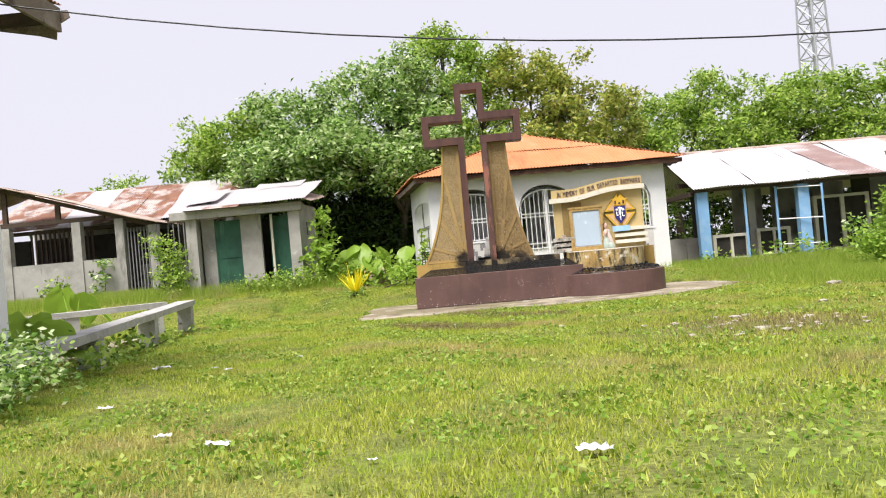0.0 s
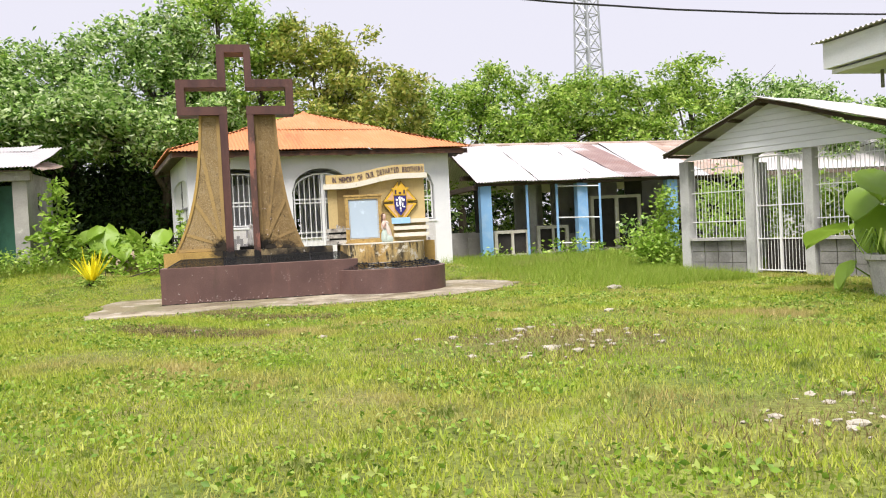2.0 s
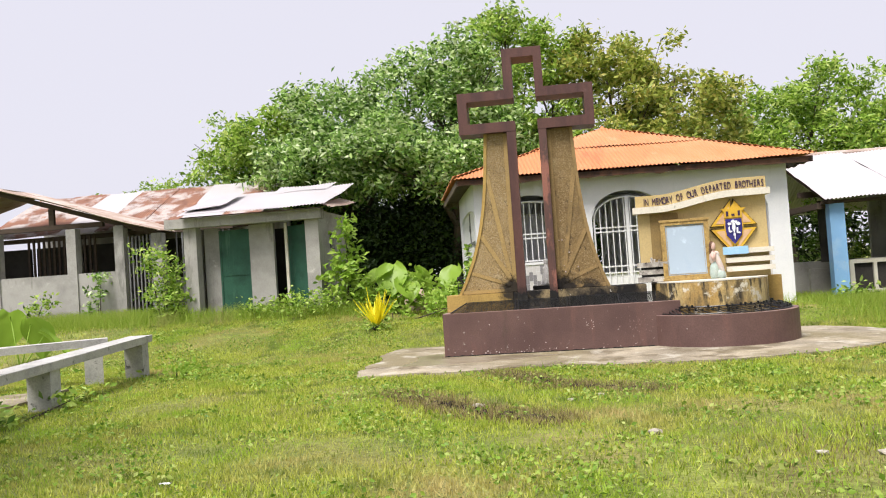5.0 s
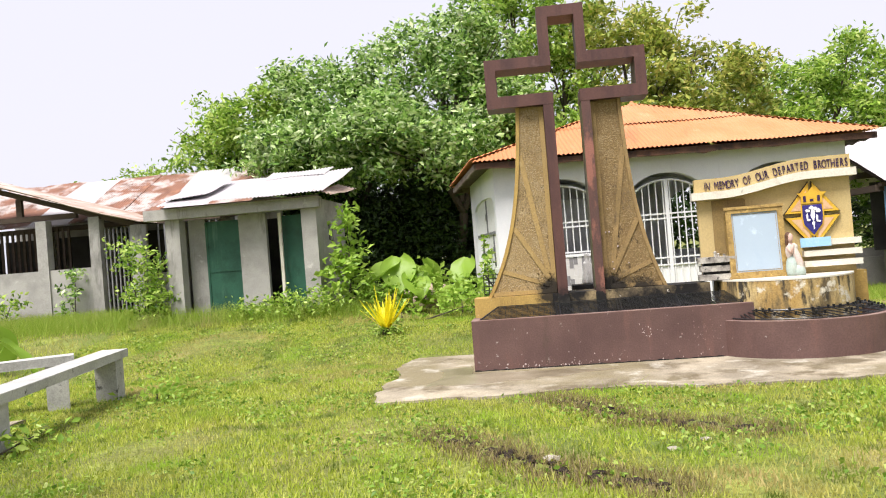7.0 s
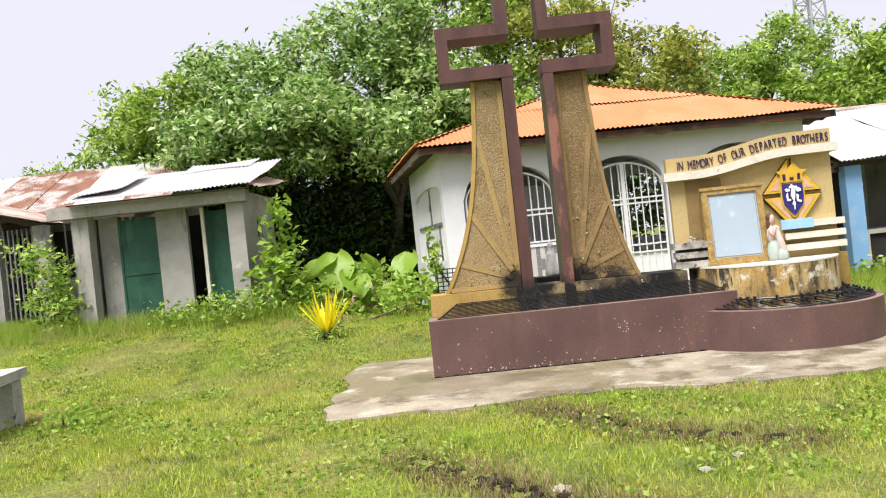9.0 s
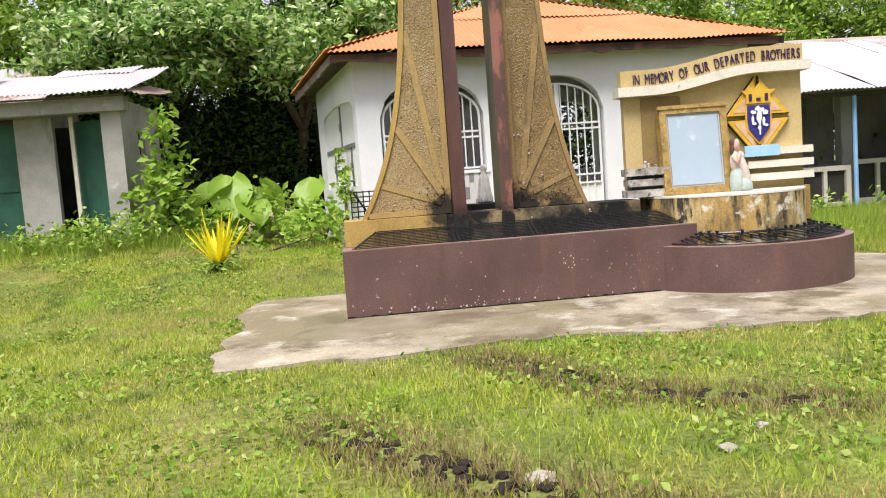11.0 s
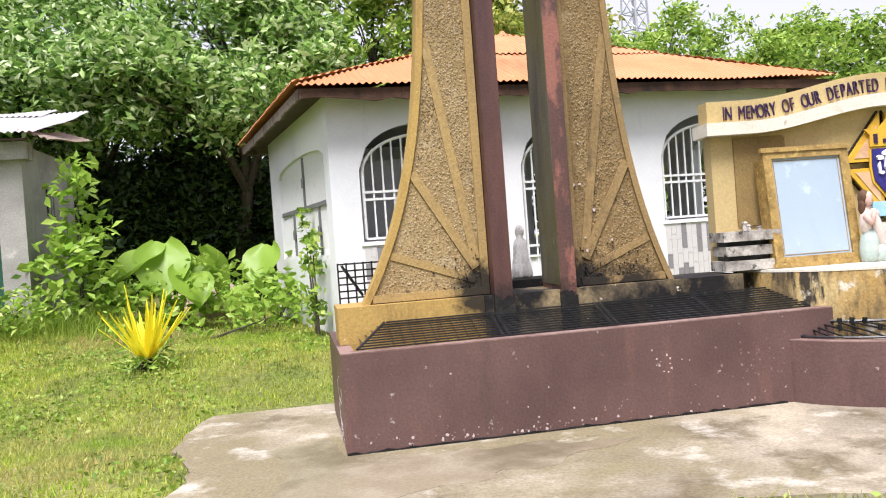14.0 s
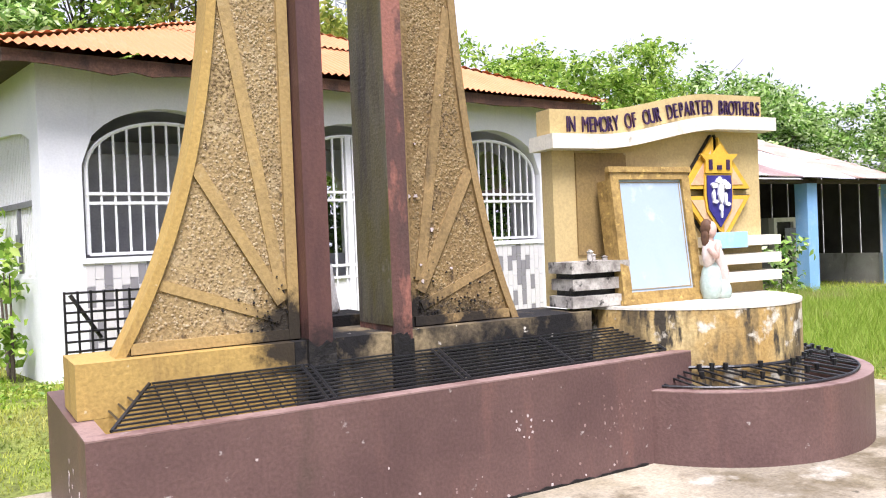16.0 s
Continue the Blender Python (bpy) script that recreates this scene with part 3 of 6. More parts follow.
def pillar(mirror):
    slim = 0.74 if mirror else 1.0
    def px(x):
        return 2.785 - x if mirror else x
    n = 22
    zs = [0.868 + (3.215 - 0.868) * k / n for k in range(n + 1)]
    face = [(px(outer(z, slim) + 0.02), z) for z in zs]
    inner = 1.119 if mirror else 1.088
    bm = prism(bmesh.new(), [*face, (px(inner), 3.215), (px(inner), 0.868)], 0.52, 0.66)
    body = part("pillar", bm, m_tanbrown if mirror else m_tan, mon, "brown weathered pebble-dashed flared pillar" if mirror else "tan pebble-dashed flared pillar")
    def band(pts, w, proud):
        bm = bmesh.new()
        for (ax, az), (bx, bz) in zip(pts, pts[1:]):
            d = Vector((bx - ax, bz - az)).normalized()
            k = Vector((-d.y, d.x)) * w / 2
            hexa(bm, [(px(ax - k.x), 0.52 - proud, az - k.y), (px(bx - k.x), 0.52 - proud, bz - k.y), (px(bx - k.x), 0.53, bz - k.y), (px(ax - k.x), 0.53, az - k.y), (px(ax + k.x), 0.52 - proud, az + k.y), (px(bx + k.x), 0.52 - proud, bz + k.y), (px(bx + k.x), 0.53, bz + k.y), (px(ax + k.x), 0.53, az + k.y)])
        part("rib", bm, m_ribbrown if mirror else m_rib, body, "smooth painted rib")
    bm = bmesh.new()
    for za, zb in zip(zs, zs[1:]):
        xa, xb = outer(za, slim), outer(zb, slim)
        hexa(bm, [(px(xa), 0.5, za), (px(xa + 0.045), 0.5, za), (px(xa + 0.045), 0.67, za), (px(xa), 0.67, za), (px(xb), 0.5, zb), (px(xb + 0.045), 0.5, zb), (px(xb + 0.045), 0.67, zb), (px(xb), 0.67, zb)])
    part("edge_band", bm, m_ribbrown if mirror else m_yellow, body, "smooth painted edge")
    band([(inner - 0.033, 0.875), (inner - 0.033, 3.2)], 0.055, 0.022)
    def curve(z0, z1, bend):
        x0, x1 = 1.0, outer(z1, slim) + 0.05
        pts = []
        for k in range(9):
            s = k / 8
            pts.append((x0 + (x1 - x0) * (s ** bend), z0 + (z1 - z0) * s))
        return pts
    band(curve(1.06, 1.72, 1.0), 0.06, 0.014)
    band(curve(1.12, 2.62, 1.0), 0.06, 0.011)
    band([(0.99, 0.98), (outer(1.18, slim) + 0.05, 1.18)], 0.05, 0.008)
    band([(outer(0.9, slim) + 0.05, 0.9), (1.04, 0.9)], 0.05, 0.018)
    rng = np.random.default_rng(5 + mirror)
    m = 3600
    z = rng.uniform(0.89, 3.18, m)
    xo = np.array([outer(q, slim) for q in z]) + 0.06
    x = xo + (1.02 - xo) * rng.random(m)
    r = rng.uniform(0.004, 0.0105, m)
    o = np.array([[1, 0, 0], [-1, 0, 0], [0, 0, 1], [0, 0, -1], [0, -0.8, 0]])
    v = np.stack([np.where(mirror, 2.785 - x, x), np.full(m, 0.52), z], 1)[:, None, :] + o[None] * r[:, None, None] * rng.uniform(0.7, 1.3, (m, 5, 1))
    f = np.array([[0, 2, 4], [2, 1, 4], [1, 3, 4], [3, 0, 4]])[None] + 5 * np.arange(m)[:, None, None]
    tagged(raw("pebble_dash", v.reshape(-1, 3), f.reshape(-1, 3), m_pebblebrown if mirror else m_pebble, body), kind="stuff")


pillar(False)
pillar(True)

# soot and bare spots spattered low on the pillars
def spatter(name, label, rows, material, seed, y, cx, cz, sx, sz, n, size):
    rg = random.Random(seed)
    bm = bmesh.new()
    for k in range(n):
        x, z, r = rg.gauss(cx, sx), cz + abs(rg.gauss(0, sz)), size * rg.uniform(0.3, 1.2)
        if not (rows[0] < x < rows[1]) or z > 3:
            continue
        prism(bm, [(x + r * rg.uniform(0.5, 1.2) * math.cos(a * math.tau / 7), z + r * rg.uniform(0.5, 1.4) * math.sin(a * math.tau / 7)) for a in range(7)], y, y + 0.012)
    tagged(part(name, bm, material, mon, label), kind="stuff")


spatter("soot_stain", "black soot spattered on the pillar", (0.3, 1.08), m_soot_and_gap, 3, 0.503, 0.98, 0.875, 0.13, 0.14, 70, 0.006)
spatter("soot_stain", "black soot spattered on the pillar", (1.68, 2.4), m_soot_and_gap, 4, 0.503, 1.85, 0.875, 0.24, 0.13, 110, 0.006)
spatter("bare_spot", "pale chipped spots on the pillar", (1.7, 2.2), m_chip, 5, 0.503, 1.85, 1.0, 0.1, 0.5, 9, 0.011)
spatter("paint_chip", "pale chips in the brown paint", (0.05, 3.3), m_rim, 6, -0.002, 1.2, 0.045, 0.9, 0.05, 60, 0.008)
spatter("paint_chip", "pale chips in the brown paint", (0.05, 3.3), m_rim, 7, -0.002, 2.72, 0.22, 0.16, 0.15, 44, 0.008)
spatter("paint_chip", "pale chips in the brown paint", (0.05, 3.3), m_chip, 8, -0.002, 2.1, 0.3, 0.08, 0.12, 14, 0.007)
spatter("paint_chip", "pale chips in the brown paint", (0.05, 3.3), m_chip, 9, -0.002, 0.9, 0.06, 0.6, 0.12, 16, 0.007)
spatter("paint_chip", "pale scuffs along the foot of the trough", (0.05, 2.9), m_chip, 21, -0.002, 1.0, 0.04, 0.75, 0.02, 30, 0.012)
part("rim", boxes((0.02, 3.3, 0.0, 0.088, 0.621, 0.628), (0.02, 0.108, 0.0885, 0.41, 0.621, 0.628)), m_rim, mon, "worn pinkish brown rim")
bm = bmesh.new()
rg = random.Random(27)
for k in range(46):
    y, z, r = rg.gauss(0.45, 0.12), abs(rg.gauss(0.12, 0.17)) + 0.03, 0.014 * rg.uniform(0.3, 1.5)
    if 0.05 < y < 1.35 and z < 0.58:
        ring7 = [(y + r * rg.uniform(0.4, 1.1) * math.cos(a * math.tau / 7), z + 1.6 * r * rg.uniform(0.5, 1.3) * math.sin(a * math.tau / 7)) for a in range(7)]
        a = [bm.verts.new((0.0185, *q)) for q in ring7]
        b = [bm.verts.new((0.03, *q)) for q in ring7]
        bm.faces.new(a)
        for i in range(7):
            bm.faces.new((a[i], a[(i + 1) % 7], b[(i + 1) % 7], b[i]))
tagged(part("paint_chip", bm, m_chip, mon, "pale scuffs on the end of the trough"), kind="stuff")
# Dark strip with a ragged top along the trough's foot.
foot = [(0.02 + 2.9 * k / 60, 0.034 + 0.016 * noise.noise((k * 0.7, 0, 0))) for k in range(61)]
part("mould_line", prism(bmesh.new(), [(0.02, 0.02), *foot, (2.92, 0.02)], -0.006, 0.01), m_soot_and_gap, mon, "dark ragged gap line along the foot")

# the iron grate over the trough
grate = thing("iron_grate", "black iron candle grate sloping over the trough", "grate")
for k in range(11):
    s = k / 10
    part("bar", rod(bmesh.new(), (0.13 + 0.22 * s, 0.1 + 0.31 * s, 0.634 + 0.12 * s), (3.2, 0.1 + 0.31 * s, 0.634 + 0.12 * s), 0.0055, 5), m_iron, grate)
for x in (0.34, 1.05, 1.09, 1.78, 1.82, 2.5, 3.2):
    part("cross_bar", rod(bmesh.new(), (x - (0.21 if x < 0.4 else 0), 0.1, 0.634), (x, 0.41, 0.754), 0.009, 5), m_iron, grate)
for k in range(1, 5):
    s = k / 5
    part("end_bar", rod(bmesh.new(), (0.13 + 0.2 * s, 0.1 + 0.31 * s, 0.634 + 0.12 * s), (0.13 + 0.2 * s, 0.41, 0.634 + 0.12 * s), 0.0055, 5), m_iron, grate)

for k in range(42):
    x = 0.36 + 0.068 * k
    part("cross_wire", rod(bmesh.new(), (x, 0.1, 0.626), (x, 0.41, 0.746), 0.0035, 4), m_iron, grate)

# the statue between the legs and its block
part_block = thing("statue_block", "dark soot-stained concrete block behind the legs", "block")
part("block", boxes((1.3, 1.75, 1.0, 1.39, 0.561, 0.92)), m_sooty, part_block, bevel=0.01)
bm = bmesh.new()
lathe(bm, [(0.10, 0), (0.12, 0.03), (0.105, 0.12), (0.085, 0.26), (0.078, 0.36), (0.07, 0.41), (0.036, 0.45), (0.05, 0.49), (0.052, 0.53), (0.035, 0.575), (0.008, 0.59)], (1.52, 1.2, 0.921), 44, 0.8)
for v in bm.verts:
    a, up = math.atan2(v.co.y - 1.2, v.co.x - 1.52), v.co.z - 0.921
    if up < 0.4:
        k = 1 + 0.09 * math.sin(11 * a) * (1 - up / 0.5)
        v.co.x, v.co.y = 1.52 + (v.co.x - 1.52) * k, 1.2 + (v.co.y - 1.2) * k
bm.transform(Matrix.Translation((1.52, 1.2, 0.921)) @ Matrix.Scale(0.7, 4) @ Matrix.Translation((-1.52, -1.2, -0.921)))
tagged(part("robed_statue", bm, m_statue, None, shade=True), "small weathered white robed statue in folded drapery", "statue")

# the curved basin with its drum
basin = thing("basin", "low curved brown basin round a yellow drum", "basin")
def ring(rx, ry, a0, a1, n):
    return [(3.9 + rx * math.cos(a0 + (a1 - a0) * k / n), 0.42 + ry * math.sin(a0 + (a1 - a0) * k / n)) for k in range(n + 1)]
ro, ri = ring(1.03, 0.99, radians(186), radians(392), 40), ring(0.94, 0.9, radians(186), radians(392), 40)
bm = bmesh.new()
for k in range(40):
    hexa(bm, [(*ri[k], 0), (*ro[k], 0), (*ro[k + 1], 0), (*ri[k + 1], 0), (*ri[k], 0.43), (*ro[k], 0.43), (*ro[k + 1], 0.43), (*ri[k + 1], 0.43)])
bmesh.ops.remove_doubles(bm, verts=bm.verts, dist=0.0005)
part("basin_wall", bm, m_brown, basin, "dark brown painted curved wall")
bm = bmesh.new()
for k in range(40):
    hexa(bm, [(*ri[k], 0.431), (*ro[k], 0.431), (*ro[k + 1], 0.431), (*ri[k + 1], 0.431), (*ri[k], 0.437), (*ro[k], 0.437), (*ro[k + 1], 0.437), (*ri[k + 1], 0.437)])
bmesh.ops.remove_doubles(bm, verts=bm.verts, dist=0.0005)
part("rim", bm, m_rim, basin, "worn pinkish brown rim")
part("basin_bed", slab(bmesh.new(), ri, 0.0, 0.24), m_sooty, basin, "sooty bed")
drum = thing("drum_pedestal", "round yellow pedestal streaked with black mould", "pedestal")
def drum_ring(r):
    return [(3.83 + 0.8 * r * math.cos(math.pi + math.pi * k / 36), 0.75 + 0.97 * r * math.sin(math.pi + math.pi * k / 36)) for k in range(37)]
part("drum", slab(bmesh.new(), drum_ring(1.0), 0.0, 0.862), m_drum, drum)
part("drum_top", slab(bmesh.new(), drum_ring(1.004), 0.863, 0.88), m_offwhite, drum, "offwhite stained rim", bevel=0.01)
part("side_block", boxes((4.3, 4.86, 0.76, 1.0, 0.0, 0.87)), m_yellow, drum, "mustard yellow block behind the drum", bevel=0.01)
rail = thing("candle_rail", "black iron candle holders ringing the drum", "candle rail")
inner_ring = [(x, y, 0.53) for x, y in drum_ring(1.03)[2:]]
outer_ring = [(x, y, 0.45) for x, y in ring(0.95, 0.91, radians(186), radians(378), 40)]
part("hoop", tube(bmesh.new(), inner_ring, 0.011, 6), m_iron, rail)
part("hoop", tube(bmesh.new(), outer_ring, 0.008, 6), m_iron, rail)
rg = random.Random(17)
for k in range(26):
    s = k / 25
    a, b = Vector(inner_ring[int(s * 34)]), Vector(outer_ring[int(3 + s * 37)])
    holder = part("candle_rod", rod(bmesh.new(), a, b, 0.007, 5), m_iron, rail)
    for q in (0.08, 0.5, 0.85) if k > 18 else (0.05, 0.52):
        if rg.random() < 0.85:
            c = a.lerp(b, q + rg.uniform(-0.06, 0.06))
            bm = rod(bmesh.new(), c - Vector((0, 0, 0.012)), c + Vector((rg.uniform(-0.006, 0.006), rg.uniform(-0.006, 0.006), 0.03)), 0.013, 7, 0.016)
            part("candle_cup", bm, m_iron, holder)

# ---- the memorial board ----
TURN_BOARD = Matrix.Translation((2.88, 0.72, 0)) @ pose(0, 0, 0, 0, 0, -6.5) @ Matrix.Diagonal((0.945, 1, 1, 1)) @ Matrix.Translation((-2.88, -0.72, 0))
board = thing("memorial_board", "cream yellow memorial wall with a wavy lettered crest", "memorial")
board.matrix_basis = TURN_BOARD
def crest(x):
    return 0.145 * smooth((x - 3.2) / 1.1)
n = 30
xs = [2.88 + (4.79 - 2.88) * k / n for k in range(n + 1)]
part("board", prism(bmesh.new(), [(2.9, 0.876), (4.77, 0.876), (4.77, 1.9 + crest(4.77)), *[(x, 1.9 + crest(x)) for x in xs[::-1] if 2.9 < x < 4.77], (2.9, 1.9)], 0.72, 0.85), m_cream, board)
part("crest", prism(bmesh.new(), [(2.88, 1.97), *[(x, 1.97 + crest(x)) for x in xs[1:]], *[(x, 2.135 + crest(x)) for x in xs[::-1]]], 0.7, 0.86), m_cream, board, "cream wavy crest", bevel=0.008)
xs2 = [2.83 + (4.83 - 2.83) * k / n for k in range(n + 1)]
part("moulding", prism(bmesh.new(), [*[(x, 1.875 + crest(x)) for x in xs2], *[(x, 1.968 + crest(x)) for x in xs2[::-1]]], 0.6, 0.88), m_offwhite, board, "offwhite wavy ledge", bevel=0.012)
# Thin darker tan plate over the left part of the board.
part("side_panel", boxes((3.08, 3.5, 0.705, 0.719, 1.2, 1.86)), m_tanpanel, board, "darker tan panel")
for z, w in ((1.17, 0), (1.065, 0.02), (0.96, 0.0)):
    part("shelf", boxes((2.84 + w, 3.3 - w, 0.46 + w, 0.72, z - 0.075, z - 0.005)), m_grimy, board, "stacked white block stained black", bevel=0.018)
part("shelf_core", boxes((2.9, 3.26, 0.52, 0.719, 0.88, 1.1)), m_soot_and_gap, board, "soot-black gap between the blocks")
for x, y, h, r in ((3.06, 0.56, 0.07, 0.022), (3.1, 0.58, 0.045, 0.018), (3.17, 0.55, 0.03, 0.02)):
    stub = part("candle_stub", lathe(bmesh.new(), [(r, 0), (r * 0.8, h * 0.6), (r * 1.1, h * 0.8), (r * 0.3, h)], (x, y, 1.166), 9), m_grimy, board, "burnt-down candle stub")
for z in (1.245, 1.12, 0.995):
    part("shelf", boxes((4.14, 4.82, 0.585, 0.72, z - 0.035, z + 0.035)), m_offwhite, board, "white horizontal fin", bevel=0.012)
part("blue_panel", boxes((4.1, 4.46, 0.56, 0.58, 1.2, 1.31)), m_lightblue, board, "light blue plate")
WORDS = "IN MEMORY OF OUR DEPARTED BROTHERS"
ADVANCE = {" ": 1.05, "I": 0.5}
wide = sum(ADVANCE.get(c, 1.0) for c in WORDS)
step, at = 1.77 / wide, 3.0
for c in WORDS:
    w = step * ADVANCE.get(c, 1.0)
    if c != " ":
        fc = bpy.data.curves.new("letter", "FONT")
        fc.body, fc.size, fc.extrude, fc.align_x = c, 0.145, 0.006, "CENTER"
        tmp = bpy.data.objects.new("tmp", fc)
        scene.collection.objects.link(tmp)
        bpy.context.view_layer.update()
        me = bpy.data.meshes.new_from_object(tmp)
        bpy.data.objects.remove(tmp)
        me.name = "letter"
        me.materials.clear()
        me.materials.append(m_letter)
        x = at + w / 2
        ob = new("letter", me)
        slope = math.degrees(math.atan2(crest(x + 0.05) - crest(x - 0.05), 0.1))
        ob.matrix_basis = Matrix.Translation((x, 0.69, 1.992 + crest(x))) @ pose(0, 0, 0, 90, 0, 0) @ pose(0, 0, 0, 0, 0, slope) @ Matrix.Diagonal((0.55, 1, 1, 1))
        ob.parent = board
    at += w

# the emblem on the board: plain shapes in its colours
emb = thing("emblem", "yellow star emblem with a dark blue shield", "emblem")
emb.matrix_basis = TURN_BOARD
ex, ez = 4.29, 1.59
for sx, sz in ((-1, -1), (-1, 1), (1, -1), (1, 1)):
    def corner_plate(g, w, h):
        return [(ex + sx * g, ez + sz * g), (ex + sx * (g + w), ez + sz * g), (ex + sx * g, ez + sz * (g + h))]
    part("star_plate", prism(bmesh.new(), corner_plate(0.024, 0.3, 0.36), 0.665, 0.6895), m_emblem, emb, bevel=0.003)
    part("plate_edge", prism(bmesh.new(), corner_plate(0.018, 0.322, 0.386), 0.69, 0.719), m_soot_and_gap, emb, "blackened edge")
    part("star_inlay", prism(bmesh.new(), corner_plate(0.052, 0.2, 0.24), 0.66, 0.6645), m_pink, emb, "pale pink inlay")
shield = [(-0.115, 0.115), (0.115, 0.115), (0.12, -0.02), (0.105, -0.12), (0, -0.245), (-0.105, -0.12), (-0.12, -0.02)]
part("shield_rim", prism(bmesh.new(), [(ex + x * 1.14, ez + z * 1.12) for x, z in shield], 0.65, 0.661), m_emblem, emb)
part("shield", prism(bmesh.new(), [(ex + x, ez + z) for x, z in shield], 0.64, 0.649), m_navy, emb, "dark blue enamel shield")
bm = bmesh.new()
rg = random.Random(31)
for k, (x, z, w, h) in enumerate(((0.0, 0.0, 0.03, 0.075), (-0.012, 0.078, 0.028, 0.024), (0.03, 0.07, 0.022, 0.02), (-0.06, 0.045, 0.032, 0.02), (0.065, 0.04, 0.03, 0.024), (-0.068, -0.03, 0.014, 0.042), (-0.05, -0.065, 0.026, 0.014), (0.045, -0.05, 0.016, 0.046), (0.07, -0.085, 0.02, 0.014), (0.0, -0.11, 0.022, 0.028), (0.004, -0.15, 0.009, 0.03))):
    prism(bm, [(ex + x + w * rg.uniform(0.7, 1.2) * math.cos(i * math.tau / 9), ez + z + h * rg.uniform(0.7, 1.2) * math.sin(i * math.tau / 9)) for i in range(9)], 0.62 + k * 0.0008, 0.6395)
part("device", bm, m_white, emb, "white figure on the shield")
part("banner", prism(bmesh.new(), [(ex - 0.13, ez + 0.132), (ex + 0.13, ez + 0.132), (ex + 0.125, ez + 0.215), (ex + 0.19, ez + 0.265), (ex + 0.07, ez + 0.262), (ex + 0.02, ez + 0.335), (ex - 0.05, ez + 0.262), (ex - 0.17, ez + 0.265), (ex - 0.125, ez + 0.215)], 0.64, 0.659), m_emblem, emb, "yellow banner", bevel=0.004)
for x, w, h in ((-0.083, 0.016, 0.07), (0.0, 0.022, 0.03), (0.083, 0.016, 0.07)):
    part("lettering_bar", boxes((ex + x - w, ex + x + w, 0.633, 0.6395, ez + 0.155, ez + 0.155 + h)), m_letter, emb)

# the framed plaque that leans on the board
pl = thing("framed_plaque", "gilded wooden frame round a pale blue plaque, leaning back", "plaque", (3.5, 0.37, 0.884), -4)
tilt = pose(0, 0, 0, -7, 0, 0)
bm = boxes((-0.33, 0.33, 0, 0.05, 0, 0.075), (-0.33, 0.33, 0, 0.05, 0.795, 0.87), (-0.33, -0.265, 0, 0.05, 0.075, 0.795), (0.265, 0.33, 0, 0.05, 0.075, 0.795), (-0.345, 0.345, -0.012, 0.02, -0.004, 0.03), (-0.345, 0.345, -0.012, 0.02, 0.84, 0.875))
bm.transform(tilt)
part("moulded_frame", bm, m_gold, pl, "gilded carved wood", bevel=0.006)
bm = boxes((-0.265, 0.265, 0.02, 0.04, 0.075, 0.795))
bm.transform(tilt)
part("plaque", bm, m_plaque, pl, "pale blue glossy sheet")
bm = boxes((-0.25, 0.25, 0.016, 0.0195, 0.09, 0.094), (-0.25, 0.25, 0.016, 0.0195, 0.776, 0.78), (-0.25, -0.246, 0.016, 0.0195, 0.094, 0.776), (0.246, 0.25, 0.016, 0.0195, 0.094, 0.776))
bm.transform(tilt)
part("border_line", bm, m_gold, pl, "thin gold line")
bm = boxes((-0.33, 0.33, 0.055, 0.14, 0.0, 0.8))
bm.transform(tilt)
part("backing", bm, m_gold, pl, "deep wooden box behind the frame")

# the kneeling figure, one plain mesh
def swell(bm, c, radii, lean, slot, folds=0.0):
    """A rounded mass of the figure, leaning in x, with upright folds, resting on its foot."""
    res = bmesh.ops.create_icosphere(bm, subdivisions=3, radius=1)
    turn = Matrix.Rotation(math.radians(lean), 3, "Y")
    for v in res["verts"]:
        a = math.atan2(v.co.y, v.co.x)
        k = 1 + folds * math.sin(a * 9 + 2.5 * v.co.z) * (1 - abs(v.co.z)) + 0.05 * noise.noise(v.co * 2.5)
        q = turn @ Vector((v.co.x * radii[0] * k, v.co.y * radii[1] * k, v.co.z * radii[2]))
        v.co = Vector((cx + c[0] + q.x, cy + c[1] + q.y, cz + max(0.0, c[2] + q.z)))
    for f in {f for v in res["verts"] for f in v.link_faces}:
        f.material_index = slot


bm = bmesh.new()
cx, cy, cz = 3.96, 0.3, 0.881
swell(bm, (-0.03, 0.0, 0.1), (0.085, 0.09, 0.15), 8, 1, 0.08)
swell(bm, (0.07, -0.01, 0.05), (0.105, 0.09, 0.09), 22, 1, 0.1)
swell(bm, (0.06, -0.03, 0.19), (0.055, 0.06, 0.19), -22, 3, 0.1)
swell(bm, (-0.045, 0.0, 0.29), (0.062, 0.055, 0.1), 8, 4, 0.05)
swell(bm, (0.025, -0.02, 0.335), (0.055, 0.045, 0.04), 20, 3, 0.05)
swell(bm, (-0.03, -0.01, 0.385), (0.026, 0.026, 0.05), 8, 0)
swell(bm, (-0.028, -0.022, 0.44), (0.041, 0.042, 0.055), 10, 0)
swell(bm, (-0.048, 0.012, 0.452), (0.052, 0.052, 0.06), 0, 2, 0.05)
swell(bm, (-0.078, 0.008, 0.39), (0.026, 0.036, 0.065), 0, 2, 0.08)
rod(bm, (cx - 0.085, cy - 0.03, cz + 0.33), (cx - 0.05, cy - 0.085, cz + 0.265), 0.024, 8)
rod(bm, (cx - 0.05, cy - 0.085, cz + 0.265), (cx - 0.005, cy - 0.07, cz + 0.365), 0.019, 8)
bm.transform(Matrix.Translation((3.87, cy, cz)) @ Matrix.Diagonal((0.74, 0.8, 1.02, 1)) @ Matrix.Translation((-cx, -cy, -cz)))
